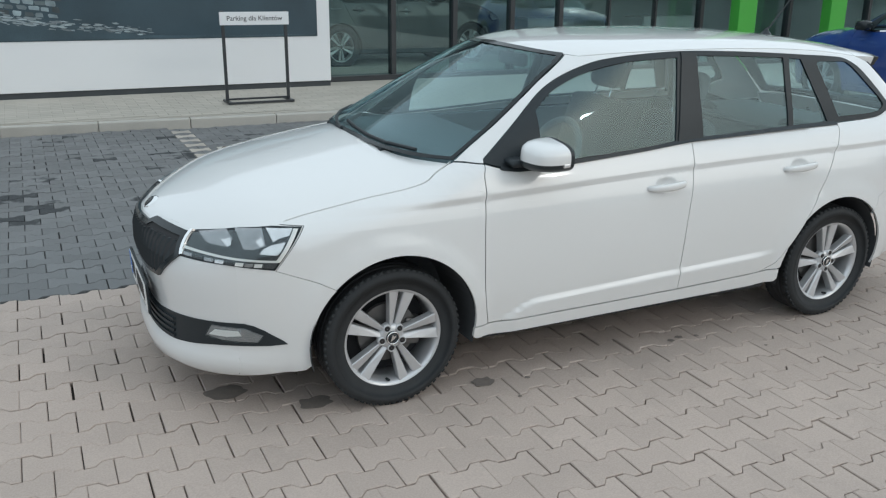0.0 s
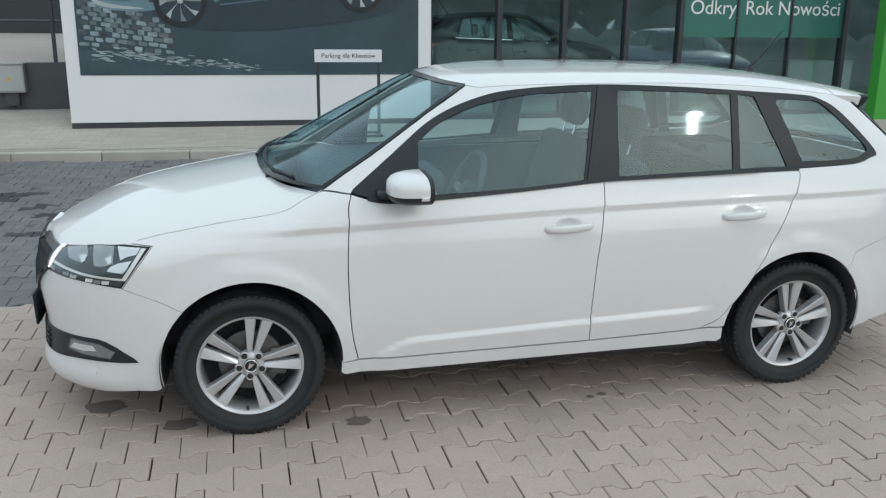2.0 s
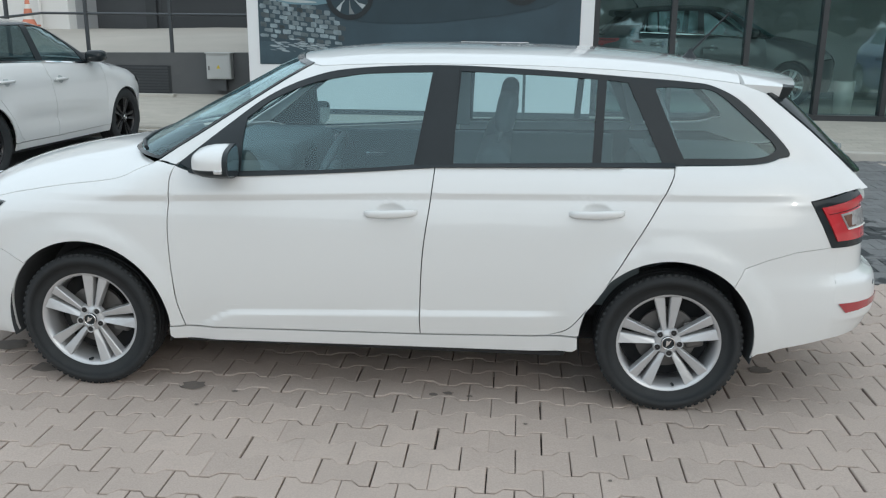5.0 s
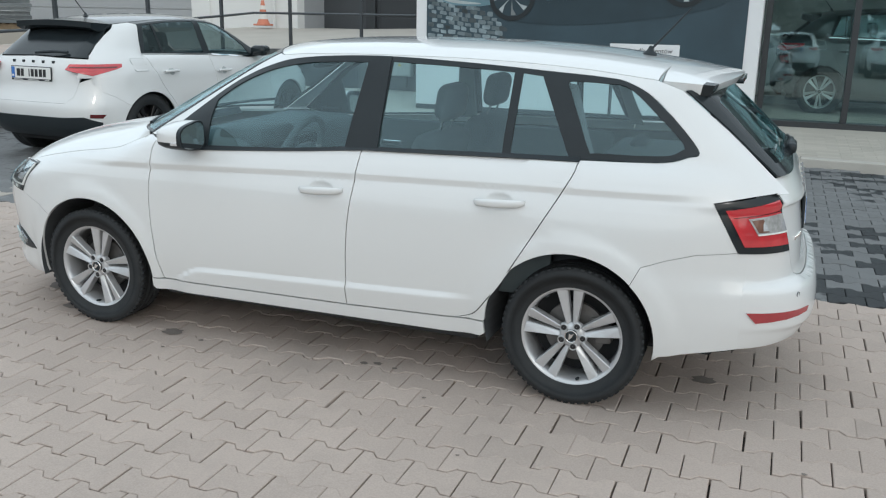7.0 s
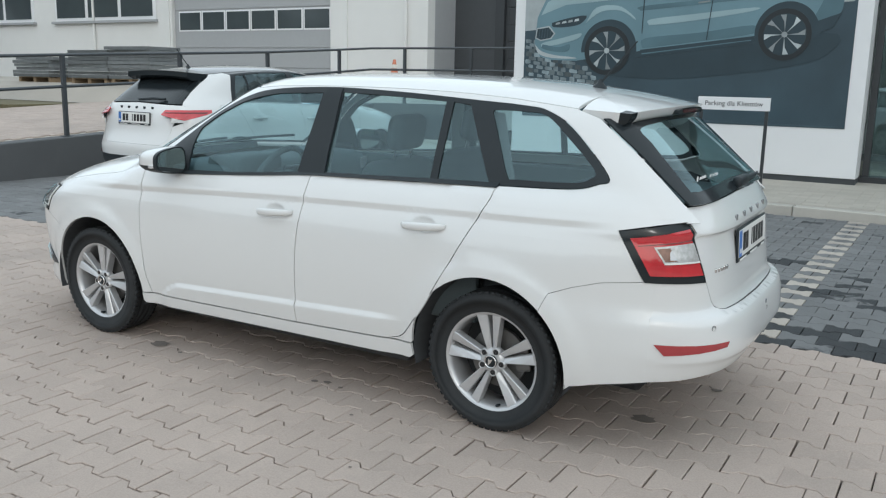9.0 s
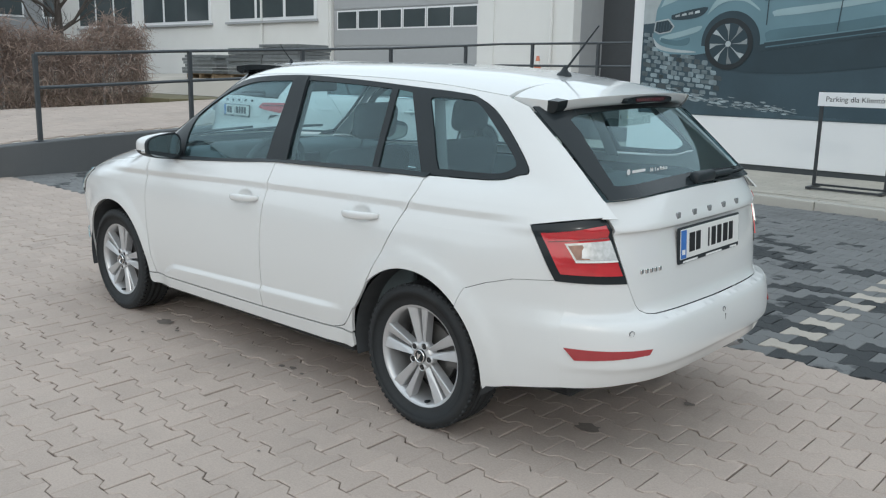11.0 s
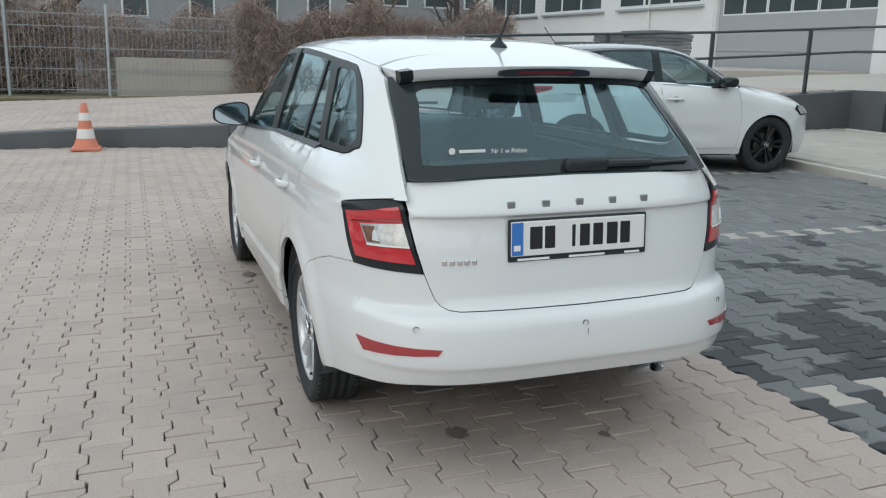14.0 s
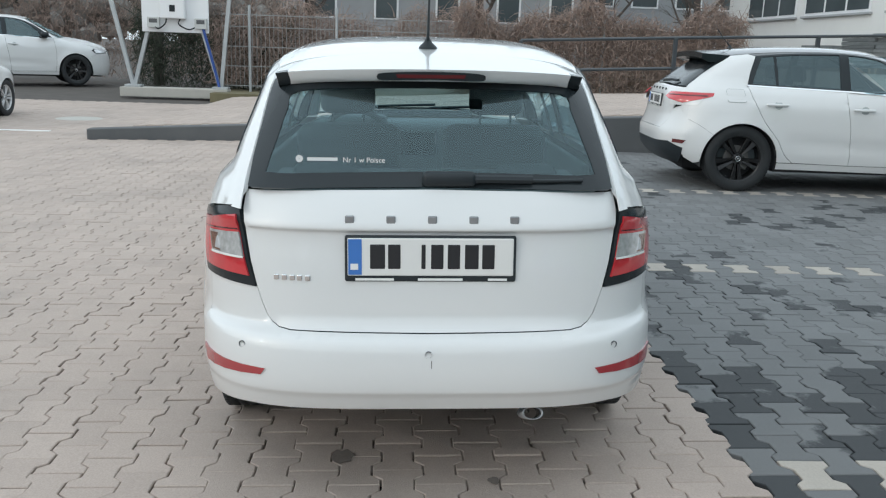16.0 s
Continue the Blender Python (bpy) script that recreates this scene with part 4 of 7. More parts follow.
# bumpers, bonnet, roof, glass, tailgate
bm = bmesh.new()
for sg in (-1, 1):
    sheet(ES, "low", "side", [(-0.60, 0.180), (-0.36, 0.212)] + arc(*AF, 192, 136, 14) + BS_F[1:] + [(-0.408, 0.725), (-0.346, 0.803), (-0.445, 0.805), (-0.60, 0.776)], sgn=sg, gap=0.0, bm=bm, flange=0.01)
zz = [0.180 + 0.596 * k / 24 for k in range(25)]
edge = ys_at(-0.60, zz, "low")
nose = [(-y, z) for y, z in edge[::-1]] + [(0, 0.168)] + edge + [(0.42, 0.753), (0.182, 0.760), (0.155, 0.741), (0.06, 0.745), (-0.06, 0.745), (-0.155, 0.741), (-0.182, 0.760), (-0.42, 0.753)]
sheet(ES, "low", "nose", nose, gap=0.0, bm=bm, flange=0.01)
fb = part("front_bumper", bm, "paint", car)
hood = [(-0.846, 0.0), (-0.843, -0.06), (-0.828, -0.150), (-0.797, -0.182), (-0.712, -0.422), (-0.573, -0.573), (-0.447, -0.662)]
hood += [(x, -float(ES.half(x, z, "low"))) for x, z in HOOD_SEAM[2:]] + smooth_line([(0.30, -0.625), (0.15, -0.42), (0.105, -0.2), (0.10, 0.0)])
hood = hood + [(x, -y) for x, y in hood[::-1][1:-1]]
part("bonnet", sheet(ES, "low", "top", hood), "paint", car)
roof = [(0.835, 0.0), (0.85, -0.15), (0.885, -0.30), (0.955, -0.440)] + [(x, -float(ES.half(x, roof_edge(x), "green"))) for x in np.linspace(1.0, 2.715, 26)] + [(2.735, -0.3), (2.74, 0.0)]
roof = roof + [(x, -y) for x, y in roof[::-1][1:-1]]
part("roof", sheet(ES, "green", "top", roof, step=0.05, gap=0.001), "paint", car)
ws = smooth_line([(0.0, 1.010), (-0.2, 1.008), (-0.42, 1.000), (-float(ES.half(0.322, 0.988, "max")) + 0.004, 0.990)]) + [(-float(ES.half(x, z, "green")), z) for x, z in WS_EDGE[1:]] + smooth_line([(-0.43, 1.388), (-0.2, 1.403), (0, 1.411)])
ws = ws + [(-y, z) for y, z in ws[::-1][1:-1]]
part("windscreen_border", sheet(ES, "green", "nose", ws, holes=[inset(even(ws, 0.03), 0.012)], gap=0.001, lift=0.002, flange=0.006), "gloss_black", car)
part("windscreen", sheet(ES, "green", "nose", ws, gap=0.004, flange=0, step=0.06), "car_glass", car, "tinted laminated windscreen")
cowl = bmesh.new()
prism(cowl, [(0.095, 0.97), (0.108, 1.004), (0.15, 1.008), (0.17, 0.97)], -0.36, 0.36)
part("cowl_panel", cowl, "trim", car)
for y0, y1 in ((-0.50, 0.12), (0.08, 0.55)):
    b = bmesh.new()
    pts = []
    for t in (0, 0.25, 0.5, 0.75, 1.0):
        y = y0 + (y1 - y0) * t
        z = 1.018 + 0.025 * t
        pts.append((float(ES.nose(np.array([y]), np.array([z]), "green")[0]) - 0.012, y, z))
    tube(b, pts, 0.008)
    part("front_wiper", b, "trim", car)
# rear
bm = bmesh.new()
for sg in (-1, 1):
    sheet(ES, "low", "side", [(3.12, 0.326), (2.97, 0.300), (2.83, 0.270)] + arc(*AR, -10, 46, 14) + BS_R[1:] + [(3.12, 0.713)], sgn=sg, gap=0.0, bm=bm, flange=0.01)
zz = [0.326 + 0.387 * k / 22 for k in range(23)]
edge = ys_at(3.12, zz, "low")
tg_low = [(0.524, 0.700), (0.508, 0.655), (0.494, 0.621), (0.478, 0.600), (0.456, 0.588), (0.420, 0.583), (0, 0.580), (-0.420, 0.583), (-0.456, 0.588), (-0.478, 0.600), (-0.494, 0.621), (-0.508, 0.655), (-0.524, 0.700)]
rear = [(-y, z) for y, z in edge[::-1]] + [(-0.55, 0.345), (-0.3, 0.347), (0, 0.347), (0.3, 0.347), (0.55, 0.345)] + edge + tg_low
rb = part("rear_bumper", sheet(ES, "low", "back", rear, gap=0.0, bm=bm, flange=0.01, step=0.03, rows=[(lambda u: 0.405 + 0 * u, (-0.03, -0.010, 0.0, 0.006, 0.02)), (lambda u: 0.585 + 0 * u, (-0.036, -0.028, -0.021, -0.015, -0.010, -0.005, 0.0, 0.005, 0.010, 0.018))]), "paint", car)
for sg in (-1, 1):
    yq = lambda x, z: float(ES.half(x, z, "max"))
    cor = [(0.5700, 0.9345), (0.5705, 0.955), (0.5665, 0.9905), (yq(3.19, 0.988) + 0.002, 0.9905), (yq(3.20, 0.960) + 0.002, 0.960), (yq(3.206, 0.936) + 0.002, 0.9345)]
    part("corner_panel", sheet(ES, "max", "back", [(sg * y, z) for y, z in cor], gap=0.0, step=0.015, fine=0.008, flange=0.006), "paint", car)
tg = tg_low + [(-0.545, 0.78), (-0.559, 0.855), (-0.569, 0.93), (-0.564, 0.984), (-0.3, 0.995), (0, 0.999), (0.3, 0.995), (0.564, 0.984), (0.569, 0.93), (0.559, 0.855), (0.545, 0.78)]
gate = part("tailgate", sheet(ES, "low", "back", tg, step=0.025, rows=[(lambda u: 0.88 + 0 * u, (-0.03, -0.016, -0.008, -0.004, 0, 0.004, 0.01, 0.02))]), "paint", car)
rg = [(0, 1.001), (-0.3, 0.997)] + [(-float(ES.half(x, z, "green")) + 0.003, z) for x, z in ((3.205, 0.990), (3.190, 0.994), (3.090, 1.079), (3.001, 1.156), (2.906, 1.230), (2.860, 1.266), (2.815, 1.300))] + [(-0.36, 1.306), (-0.2, 1.308), (0, 1.310)]
rg = rg + [(-y, z) for y, z in rg[::-1][1:-1]]
ri = smooth_line([(0, 1.045), (-0.3, 1.040), (-0.478, 1.036), (-0.495, 1.050), (-0.474, 1.130), (-0.452, 1.21), (-0.425, 1.262), (-0.2, 1.275), (0, 1.278)], 4)
ri = ri + [(-y, z) for y, z in ri[::-1][1:-1]]
part("rear_window_border", sheet(ES, "green", "back", rg, holes=[ri], lift=0.002, gap=0.002, flange=0.008), "gloss_black", gate, "black printed border of the rear window")
part("rear_window", sheet(ES, "green", "back", ri, gap=-0.004, lift=0.0, flange=0, step=0.06), "car_glass", gate, "tinted rear window")
# spoiler with side fins and brake light
sp = bmesh.new()
secs = []
y_end = float(ES.half(2.735, roof_edge(2.735), "green"))
for x, th in ((2.735, 0.012), (2.80, 0.034), (2.88, 0.048), (2.95, 0.050), (2.995, 0.042), (3.014, 0.026)):
    t = (x - 2.735) / 0.28
    row = []
    for k in range(25):
        f = k / 12 - 1
        y = f * (y_end + (0.500 - y_end) * t ** 1.3)
        z0 = float(ES.top(np.array([2.735]), np.array([f * y_end]), "green")[0])
        z = z0 + (1.340 - 0.014 * f * f - 0.006 * f ** 8 - z0) * t ** 1.1
        row.append((x - 0.085 * t * f * f, y, z, th))
    secs.append(row)
top_ = [[sp.verts.new((x, y, z)) for x, y, z, th in row] for row in secs]
bot_ = [[sp.verts.new((x - 0.01, y * 0.985, z - th)) for x, y, z, th in row] for row in secs]
for g_, flip in ((top_, False), (bot_, True)):
    for r0, r1 in zip(g_, g_[1:]):
        for k in range(24):
            f = (r0[k], r1[k], r1[k + 1], r0[k + 1])
            sp.faces.new(f if not flip else f[::-1])
for k in range(24):
    sp.faces.new((top_[-1][k], bot_[-1][k], bot_[-1][k + 1], top_[-1][k + 1]))
    sp.faces.new((top_[0][k + 1], bot_[0][k + 1], bot_[0][k], top_[0][k]))
for r in range(len(secs) - 1):
    for k in (0, 24):
        sp.faces.new((top_[r][k], bot_[r][k], bot_[r + 1][k], top_[r + 1][k]))
bmesh.ops.recalc_face_normals(sp, faces=sp.faces)
for e in sp.edges:
    if len(e.link_faces) == 2 and e.calc_face_angle(0) > 0.7:
        e.smooth = False
at_end = lambda f: abs(f.calc_center_median().y) > 0.455 and f.calc_center_median().x > 2.865
halves = [sp.copy(), sp.copy()]
bmesh.ops.delete(sp, geom=[f for f in sp.faces if at_end(f)], context="FACES")
spo = part("roof_spoiler", sp, "paint", gate, "white roof spoiler", smooth=True)
for sg, fin in zip((-1, 1), halves):
    bmesh.ops.delete(fin, geom=[f for f in fin.faces if not at_end(f) or f.calc_center_median().y * sg < 0], context="FACES")
    part("spoiler_fin", fin, "gloss_black", spo, "black fin at the end of the spoiler", smooth=True)
bl = bmesh.new()
prism(bl, smooth_line([(-0.172, 1.316), (-0.150, 1.328), (0, 1.333), (0.150, 1.328), (0.172, 1.316), (0.150, 1.305), (0, 1.308), (-0.150, 1.305), (-0.172, 1.316)], 4)[:-1], 2.985, 3.019, "x")
part("brake_light", bl, "gloss_black", gate, "black third brake light with a red lens")
bl = bmesh.new()
prism(bl, [(-0.11, 1.324), (0.11, 1.324), (0.105, 1.313), (-0.105, 1.313)], 2.99, 3.0215, "x")
part("brake_light_lens", bl, "dark_red", gate)


def x_back(y, z, which="low"):
    return float(ES.back(np.array([y], float), np.array([z], float), which)[0])


# rear wiper
b = bmesh.new()
tube(b, [(x_back(0.0, 1.03, "green") + 0.02, -0.02, 1.026), (x_back(0.15, 1.03, "green") + 0.025, 0.15, 1.028), (x_back(0.30, 1.03, "green") + 0.02, 0.30, 1.026)], 0.013)
wip = part("rear_wiper", b, "trim", gate)
part("wiper_hub", soft_box(x_back(0, 1.02, "green") - 0.01, x_back(0, 1.02, "green") + 0.032, -0.03, 0.13, 1.005, 1.050, 0.014), "trim", wip, smooth=True)
b = bmesh.new()
tube(b, [(x_back(y, 1.025, "green") + 0.014, y, 1.022 + 0.002 * y) for y in (0.05, 0.2, 0.35, 0.455)], 0.006)
part("wiper_blade", b, "trim", wip)


# number plates, lettering shapes and sensors
def number_plate(car_, m, blocks, scale=1.0):
    """A white plate in a black holder with a blue strip; the characters are plain bars."""
    pl = part("number_plate", boxes((-0.26 * scale, 0.26 * scale, -0.006, 0.0, -0.057, 0.057), bevel=0.004), "plate", car_, "white number plate in a black holder", at=m)
    part("plate_holder", boxes((-0.268 * scale, 0.268 * scale, -0.004, 0.008, -0.075, 0.064), bevel=0.006), "trim", pl)
    part("plate_strip", boxes((-0.257 * scale, -0.215 * scale, -0.0075, 0.0, -0.053, 0.053)), "plate_blue", pl)
    part("plate_mark", boxes((-0.250 * scale, -0.226 * scale, -0.0085, 0.0, -0.038, -0.020)), "white_ink", pl)
    for x0, w in blocks:
        part("plate_bar", boxes((x0 * scale, (x0 + w) * scale, -0.0078, 0.0, -0.036, 0.038), bevel=0.003), "ink", pl)
    for x0, w in ((-0.235, 0.12), (-0.04, 0.14), (0.18, 0.06)):
        part("holder_bar", boxes((x0 * scale, (x0 + w) * scale, -0.0055, 0.0, -0.071, -0.064)), "white_ink", pl)
    return pl


BARS = [(-0.190, 0.048), (-0.134, 0.040), (-0.030, 0.014), (0.000, 0.040), (0.052, 0.040), (0.106, 0.044), (0.160, 0.040)]
px = x_back(0, 0.80) + 0.008
number_plate(gate, pose(px, -0.004, 0.806, -3, 0, 90), BARS, 0.945)
number_plate(fb, pose(-0.885, 0.0, 0.435, 2, 0, -90), BARS)


def badge_bars(parent, zc, centres, w, h, material="chrome"):
    """Spaced raised letters of a name, kept as plain bars."""
    for y in centres:
        x = x_back(y, zc)
        part("badge_bar", boxes((x - 0.004, x + 0.005, y - w / 2, y + w / 2, zc - h / 2, zc + h / 2), bevel=0.003), material, parent)


badge_bars(gate, 0.914, [-0.243, -0.122, 0.0, 0.122, 0.243], 0.027, 0.024, "lamp_mid")
badge_bars(gate, 0.738, [-0.462, -0.438, -0.414, -0.392, -0.368], 0.017, 0.018)
for y, z in ((-0.565, 0.538), (-0.01, 0.530), (0.555, 0.538)):
    b = bmesh.new()
    lathe(b, [(0.0085, -0.002), (0.0085, 0.0015), (0.0110, 0.0015), (0.0110, -0.002)], 20)
    part("parking_sensor", b, "lamp_mid", rb, at=pose(x_back(y, z), y, z, 0, 0, 90 + (0 if abs(y) < 0.1 else math.copysign(24, y))))
part("tow_mark", boxes((x_back(0, 0.5) - 0.004, x_back(0, 0.5) + 0.001, -0.002, 0.0, 0.485, 0.512)), "steel", rb)
# stuck-on sticker inside the rear window: a round mark, a bar and words
st = part("window_sticker", boxes((0, 0.001, -0.376, -0.285, 1.070, 1.080)), "white_ink", gate, "small white window sticker", at=pose(0.0, 0, 0))
st.matrix_basis = Matrix.Translation((x_back(-0.25, 1.076, "green") + 0.006, 0, 0)) @ pose(0, 0, 0)
b = bmesh.new()
lathe(b, [(0.001, 0), (0.011, 0), (0.011, 0.001)], 24)
part("sticker_mark", b, "white_ink", st, at=pose(0.0, -0.400, 1.076, 0, 0, 90))
part("sticker_words", text_mesh("Nr 1 w Polsce", 0.022, 0.0004), "white_ink", st, at=pose(0.012, -0.205, 1.074, 0, 0, 90))
# grille, lower intake and fog lamps
gr = smooth_line([(0, 0.735), (0.06, 0.735), (0.150, 0.732)], 3) + [(0.182, 0.750), (0.418, 0.742), (0.462, 0.666), (0.345, 0.556), (0.2, 0.545), (0, 0.543)]
gr = gr + [(-y, z) for y, z in gr[::-1][1:-1]]
gri = part("grille", sheet(ES, "low", "nose", gr, lift=0.004, gap=0, flange=0.012), "gap", car, "black slatted radiator grille")
part("grille_surround", sheet(ES, "low", "nose", gr, holes=[inset(even(gr, 0.02), 0.020)], lift=0.010, gap=0, flange=0.012), "gloss_black", gri)
for k in range(-11, 12):
    y = k * 0.036
    top_z = 0.712 if abs(y) > 0.16 else 0.705
    low_z = 0.566 + max(0, abs(y) - 0.33) * 0.9
    x0 = float(ES.nose(np.array([abs(y)]), np.array([0.64]), "low")[0])
    x1 = float(ES.nose(np.array([abs(y)]), np.array([top_z]), "low")[0])
    x2 = float(ES.nose(np.array([abs(y)]), np.array([low_z]), "low")[0])
    b = bmesh.new()
    rws = []
    for x, z in ((x1, top_z), (x0, 0.64), (x2, low_z)):
        rws.append([b.verts.new((x + dx, y + dy, z)) for dx, dy in ((-0.013, 0), (-0.003, 0.009), (0.004, 0), (-0.003, -0.009))])
    for q0, q1 in zip(rws, rws[1:]):
        for i in range(4):
            b.faces.new((q0[i], q0[(i + 1) % 4], q1[(i + 1) % 4], q1[i]))
    b.faces.new(rws[0])
    b.faces.new(rws[-1][::-1])
    bmesh.ops.recalc_face_normals(b, faces=b.faces)
    part("grille_slat", b, "trim", gri)
for sg in (-1, 1):
    part("grille_corner", sheet(ES, "low", "nose", [(sg * 0.416, 0.748), (sg * 0.428, 0.750), (sg * 0.476, 0.672), (sg * 0.464, 0.668)], lift=0.013, gap=0, flange=0.014, step=0.02), "chrome", gri, "bright chrome corner")
bd = bmesh.new()
lathe(bd, [(0.001, -0.005), (0.028, -0.004), (0.036, 0.001), (0.039, 0.010)], 36)
bdg = part("bonnet_badge", bd, "chrome", car, "round chrome bonnet badge", smooth=True, at=pose(-0.812, 0, 0.771, -48, 0, -90))
bd = bmesh.new()
lathe(bd, [(0.001, -0.0070), (0.026, -0.0060), (0.028, -0.003)], 32)
part("badge_field", bd, "gloss_black", bdg, smooth=True)
low_in = smooth_line([(0, 0.395), (0.25, 0.400), (0.36, 0.408), (0.594, 0.420), (0.672, 0.414), (0.716, 0.335)], 3) + smooth_line([(0.69, 0.328), (0.58, 0.320), (0.46, 0.302), (0.28, 0.288), (0, 0.284)], 3)
low_in = low_in + [(-y, z) for y, z in low_in[::-1][1:-1]]
li = part("lower_intake", sheet(ES, "low", "nose", low_in, lift=0.004, gap=0, flange=0.012, step=0.03), "trim", fb, "black lower air intake")
for k in range(4):
    z = 0.305 + 0.024 * k
    part("intake_slat", sheet(ES, "low", "nose", [(-0.40, z), (0.40, z), (0.40, z + 0.010), (-0.40, z + 0.010)], lift=0.012, gap=0, flange=0.008, step=0.05), "trim", li)
for sg in (-1, 1):
    fl = [(sg * 0.572, 0.406), (sg * 0.655, 0.403), (sg * 0.684, 0.374), (sg * 0.672, 0.346), (sg * 0.60, 0.348), (sg * 0.550, 0.360)]
    fg = part("fog_lamp", sheet(ES, "low", "nose", fl, lift=0.009, gap=0, flange=0.01, step=0.02), "lamp_mid", fb, "rectangular fog lamp")
    part("fog_bowl", sheet(ES, "low", "nose", [(sg * 0.560, 0.366), (sg * 0.580, 0.390), (sg * 0.640, 0.392), (sg * 0.645, 0.372), (sg * 0.610, 0.364)], lift=0.011, gap=0, flange=0.006, step=0.02), "plate", fg)
    part("fog_lens", sheet(ES, "low", "nose", fl, lift=0.016, gap=-0.002, flange=0.008, step=0.02), "clear_glass", fg)
# aerial
b = bmesh.new()
ax, az = 2.60, 1.404
lathe(b, [(0.034, 0.0), (0.030, 0.008), (0.016, 0.020), (0.008, 0.036), (0.006, 0.04)], 20, "z")
aer = part("aerial", b, "trim", car, "short black roof aerial", smooth=True, at=pose(ax, 0, az, 0, 4, 0))
b = bmesh.new()
tube(b, [(0, 0, 0.02), (0.085, 0, 0.13), (0.15, 0, 0.215)], 0.0055, 8, 0.003)
part("aerial_rod", b, "trim", aer)
# exhaust and under side
b = bmesh.new()
lathe(b, [(0.022, 0.05), (0.022, 0.0), (0.026, 0.0), (0.026, 0.14)], 24)
part("exhaust_tip", b, "lamp_mid", car, "steel exhaust tip", smooth=True, at=pose(3.335, 0.315, 0.318, -24, 0, 90) @ Matrix.Diagonal((1.25, 1, 0.8, 1)))
part("underbody", boxes((-0.62, 3.02, -0.48, 0.48, 0.19, 0.33), (0.42, 2.06, -0.74, 0.74, 0.21, 0.33), bevel=0.02), "gap", car)
for x in (0.012, 2.462):
    b = bmesh.new()
    tube(b, [(x, -0.62, 0.30), (x, 0.62, 0.30)], 0.035)
    part("axle", b, "gap", car)
# cabin
cab = part("cabin_floor", boxes((0.42, 2.04, -0.66, 0.66, 0.33, 0.40), (2.04, 3.10, -0.45, 0.45, 0.33, 0.40)), "cabin", car)
part("boot_floor", boxes((2.30, 3.15, -0.45, 0.45, 0.40, 0.62)), "cabin", cab)
part("parcel_cover", boxes((2.42, 3.05, -0.56, 0.56, 0.925, 0.945), bevel=0.006), "cabin", cab)
dash = part("dashboard", soft_box(0.30, 0.82, -0.66, 0.66, 0.62, 0.975, 0.07), "cabin", car, smooth=True)
part("instrument_hood", soft_box(0.62, 0.86, -0.52, -0.18, 0.93, 1.02, 0.03), "cabin", dash, smooth=True)
part("centre_console", soft_box(0.70, 1.45, -0.12, 0.12, 0.40, 0.70, 0.04), "cabin", dash, smooth=True)
part("dash_screen", soft_box(0.80, 0.83, -0.13, 0.10, 0.80, 0.94, 0.01), "gloss_black", dash)
for y in (-0.62, 0.05, 0.62):
    part("air_vent", boxes((0.815, 0.826, y - 0.05, y + 0.05, 0.86, 0.93), bevel=0.004), "lamp_silver", dash)
b = bmesh.new()
n = 36
tube(b, [(0.185 * math.cos(2 * math.pi * k / n), 0.185 * math.sin(2 * math.pi * k / n), 0) for k in range(n + 1)], 0.016, 10)
sw = part("steering_wheel", b, "cabin", car, smooth=True, at=pose(0.98, -0.35, 0.90, 0, -65, 0))
part("wheel_boss", soft_box(-0.06, 0.06, -0.075, 0.075, -0.05, 0.005, 0.03), "cabin", sw, smooth=True)
part("wheel_spoke", boxes((-0.18, 0.02, -0.018, 0.018, -0.02, 0.0), (-0.02, 0.02, -0.18, 0.18, -0.02, 0.0), bevel=0.006), "lamp_silver", sw)
b = bmesh.new()
tube(b, [(0, 0, -0.02), (0.0, 0, -0.22)], 0.03)
part("steering_column", b, "cabin", sw)
for y in (-0.34, 0.34):
    seat_parts(car, 1.33, y, 0.50)
seat_parts(car, 2.13, 0.0, 1.28, False)
part("interior_mirror", soft_box(0.93, 0.97, -0.12, 0.12, 1.29, 1.35, 0.015), "cabin", car, smooth=True)
part("headliner", sheet(ES, "green", "top", [(0.95, -0.40), (2.70, -0.40), (2.70, 0.40), (0.95, 0.40)], lift=-0.03, flange=0, step=0.1), "liner", car)
for sg in (-1, 1):
    for w in ([(1.43, 1.0), (1.50, 1.37), (1.57, 1.37), (1.56, 1.0)], [(2.44, 1.02), (2.34, 1.33), (2.40, 1.32), (2.51, 1.02)]):
        part("inner_pillar", sheet(ES, "green", "side", w, sgn=sg, lift=-0.05, flange=0, gap=0), "pillar_grey", car)
    part("door_card", boxes((0.55, 2.35, *sorted((sg * 0.635, sg * 0.665)), 0.42, 0.955), bevel=0.01), "cabin", car)
    part("grab_handle", boxes((0.98, 1.10, *sorted((sg * 0.615, sg * 0.637)), 0.80, 0.83), bevel=0.006), "chrome", car)
for x, sp_ in ((0.002, 6), (2.474, -10)):
    for sg in (-1, 1):
        add_wheel(car, x, sg * 0.682, 0.299, 0.298, 0.224, 0.190, sg, spin=sp_)


# ---- a compact five-door hatchback or crossover, built for any paint ----
def hatch_lines(x, z):
    zc = 0.90 + 0.02 * x
    a = -0.010 * np.exp(-((z - zc + 0.012) / 0.018) ** 2) * np.clip((x + 0.4) * 3, 0, 1) * np.clip((2.9 - x) * 5, 0, 1)
    zl = 0.40 + 0.05 * (x - 0.7)
    b = -0.016 * np.exp(-((z - zl - 0.05) / 0.05) ** 2) * np.clip((x - 0.5) * 4, 0, 1) * np.clip((2.1 - x) * 4, 0, 1)
    r = np.minimum(np.hypot(x, z - 0.31), np.hypot(x - 2.48, z - 0.31))
    return a + b + 0.016 * np.exp(-((r - 0.38) / 0.07) ** 2)


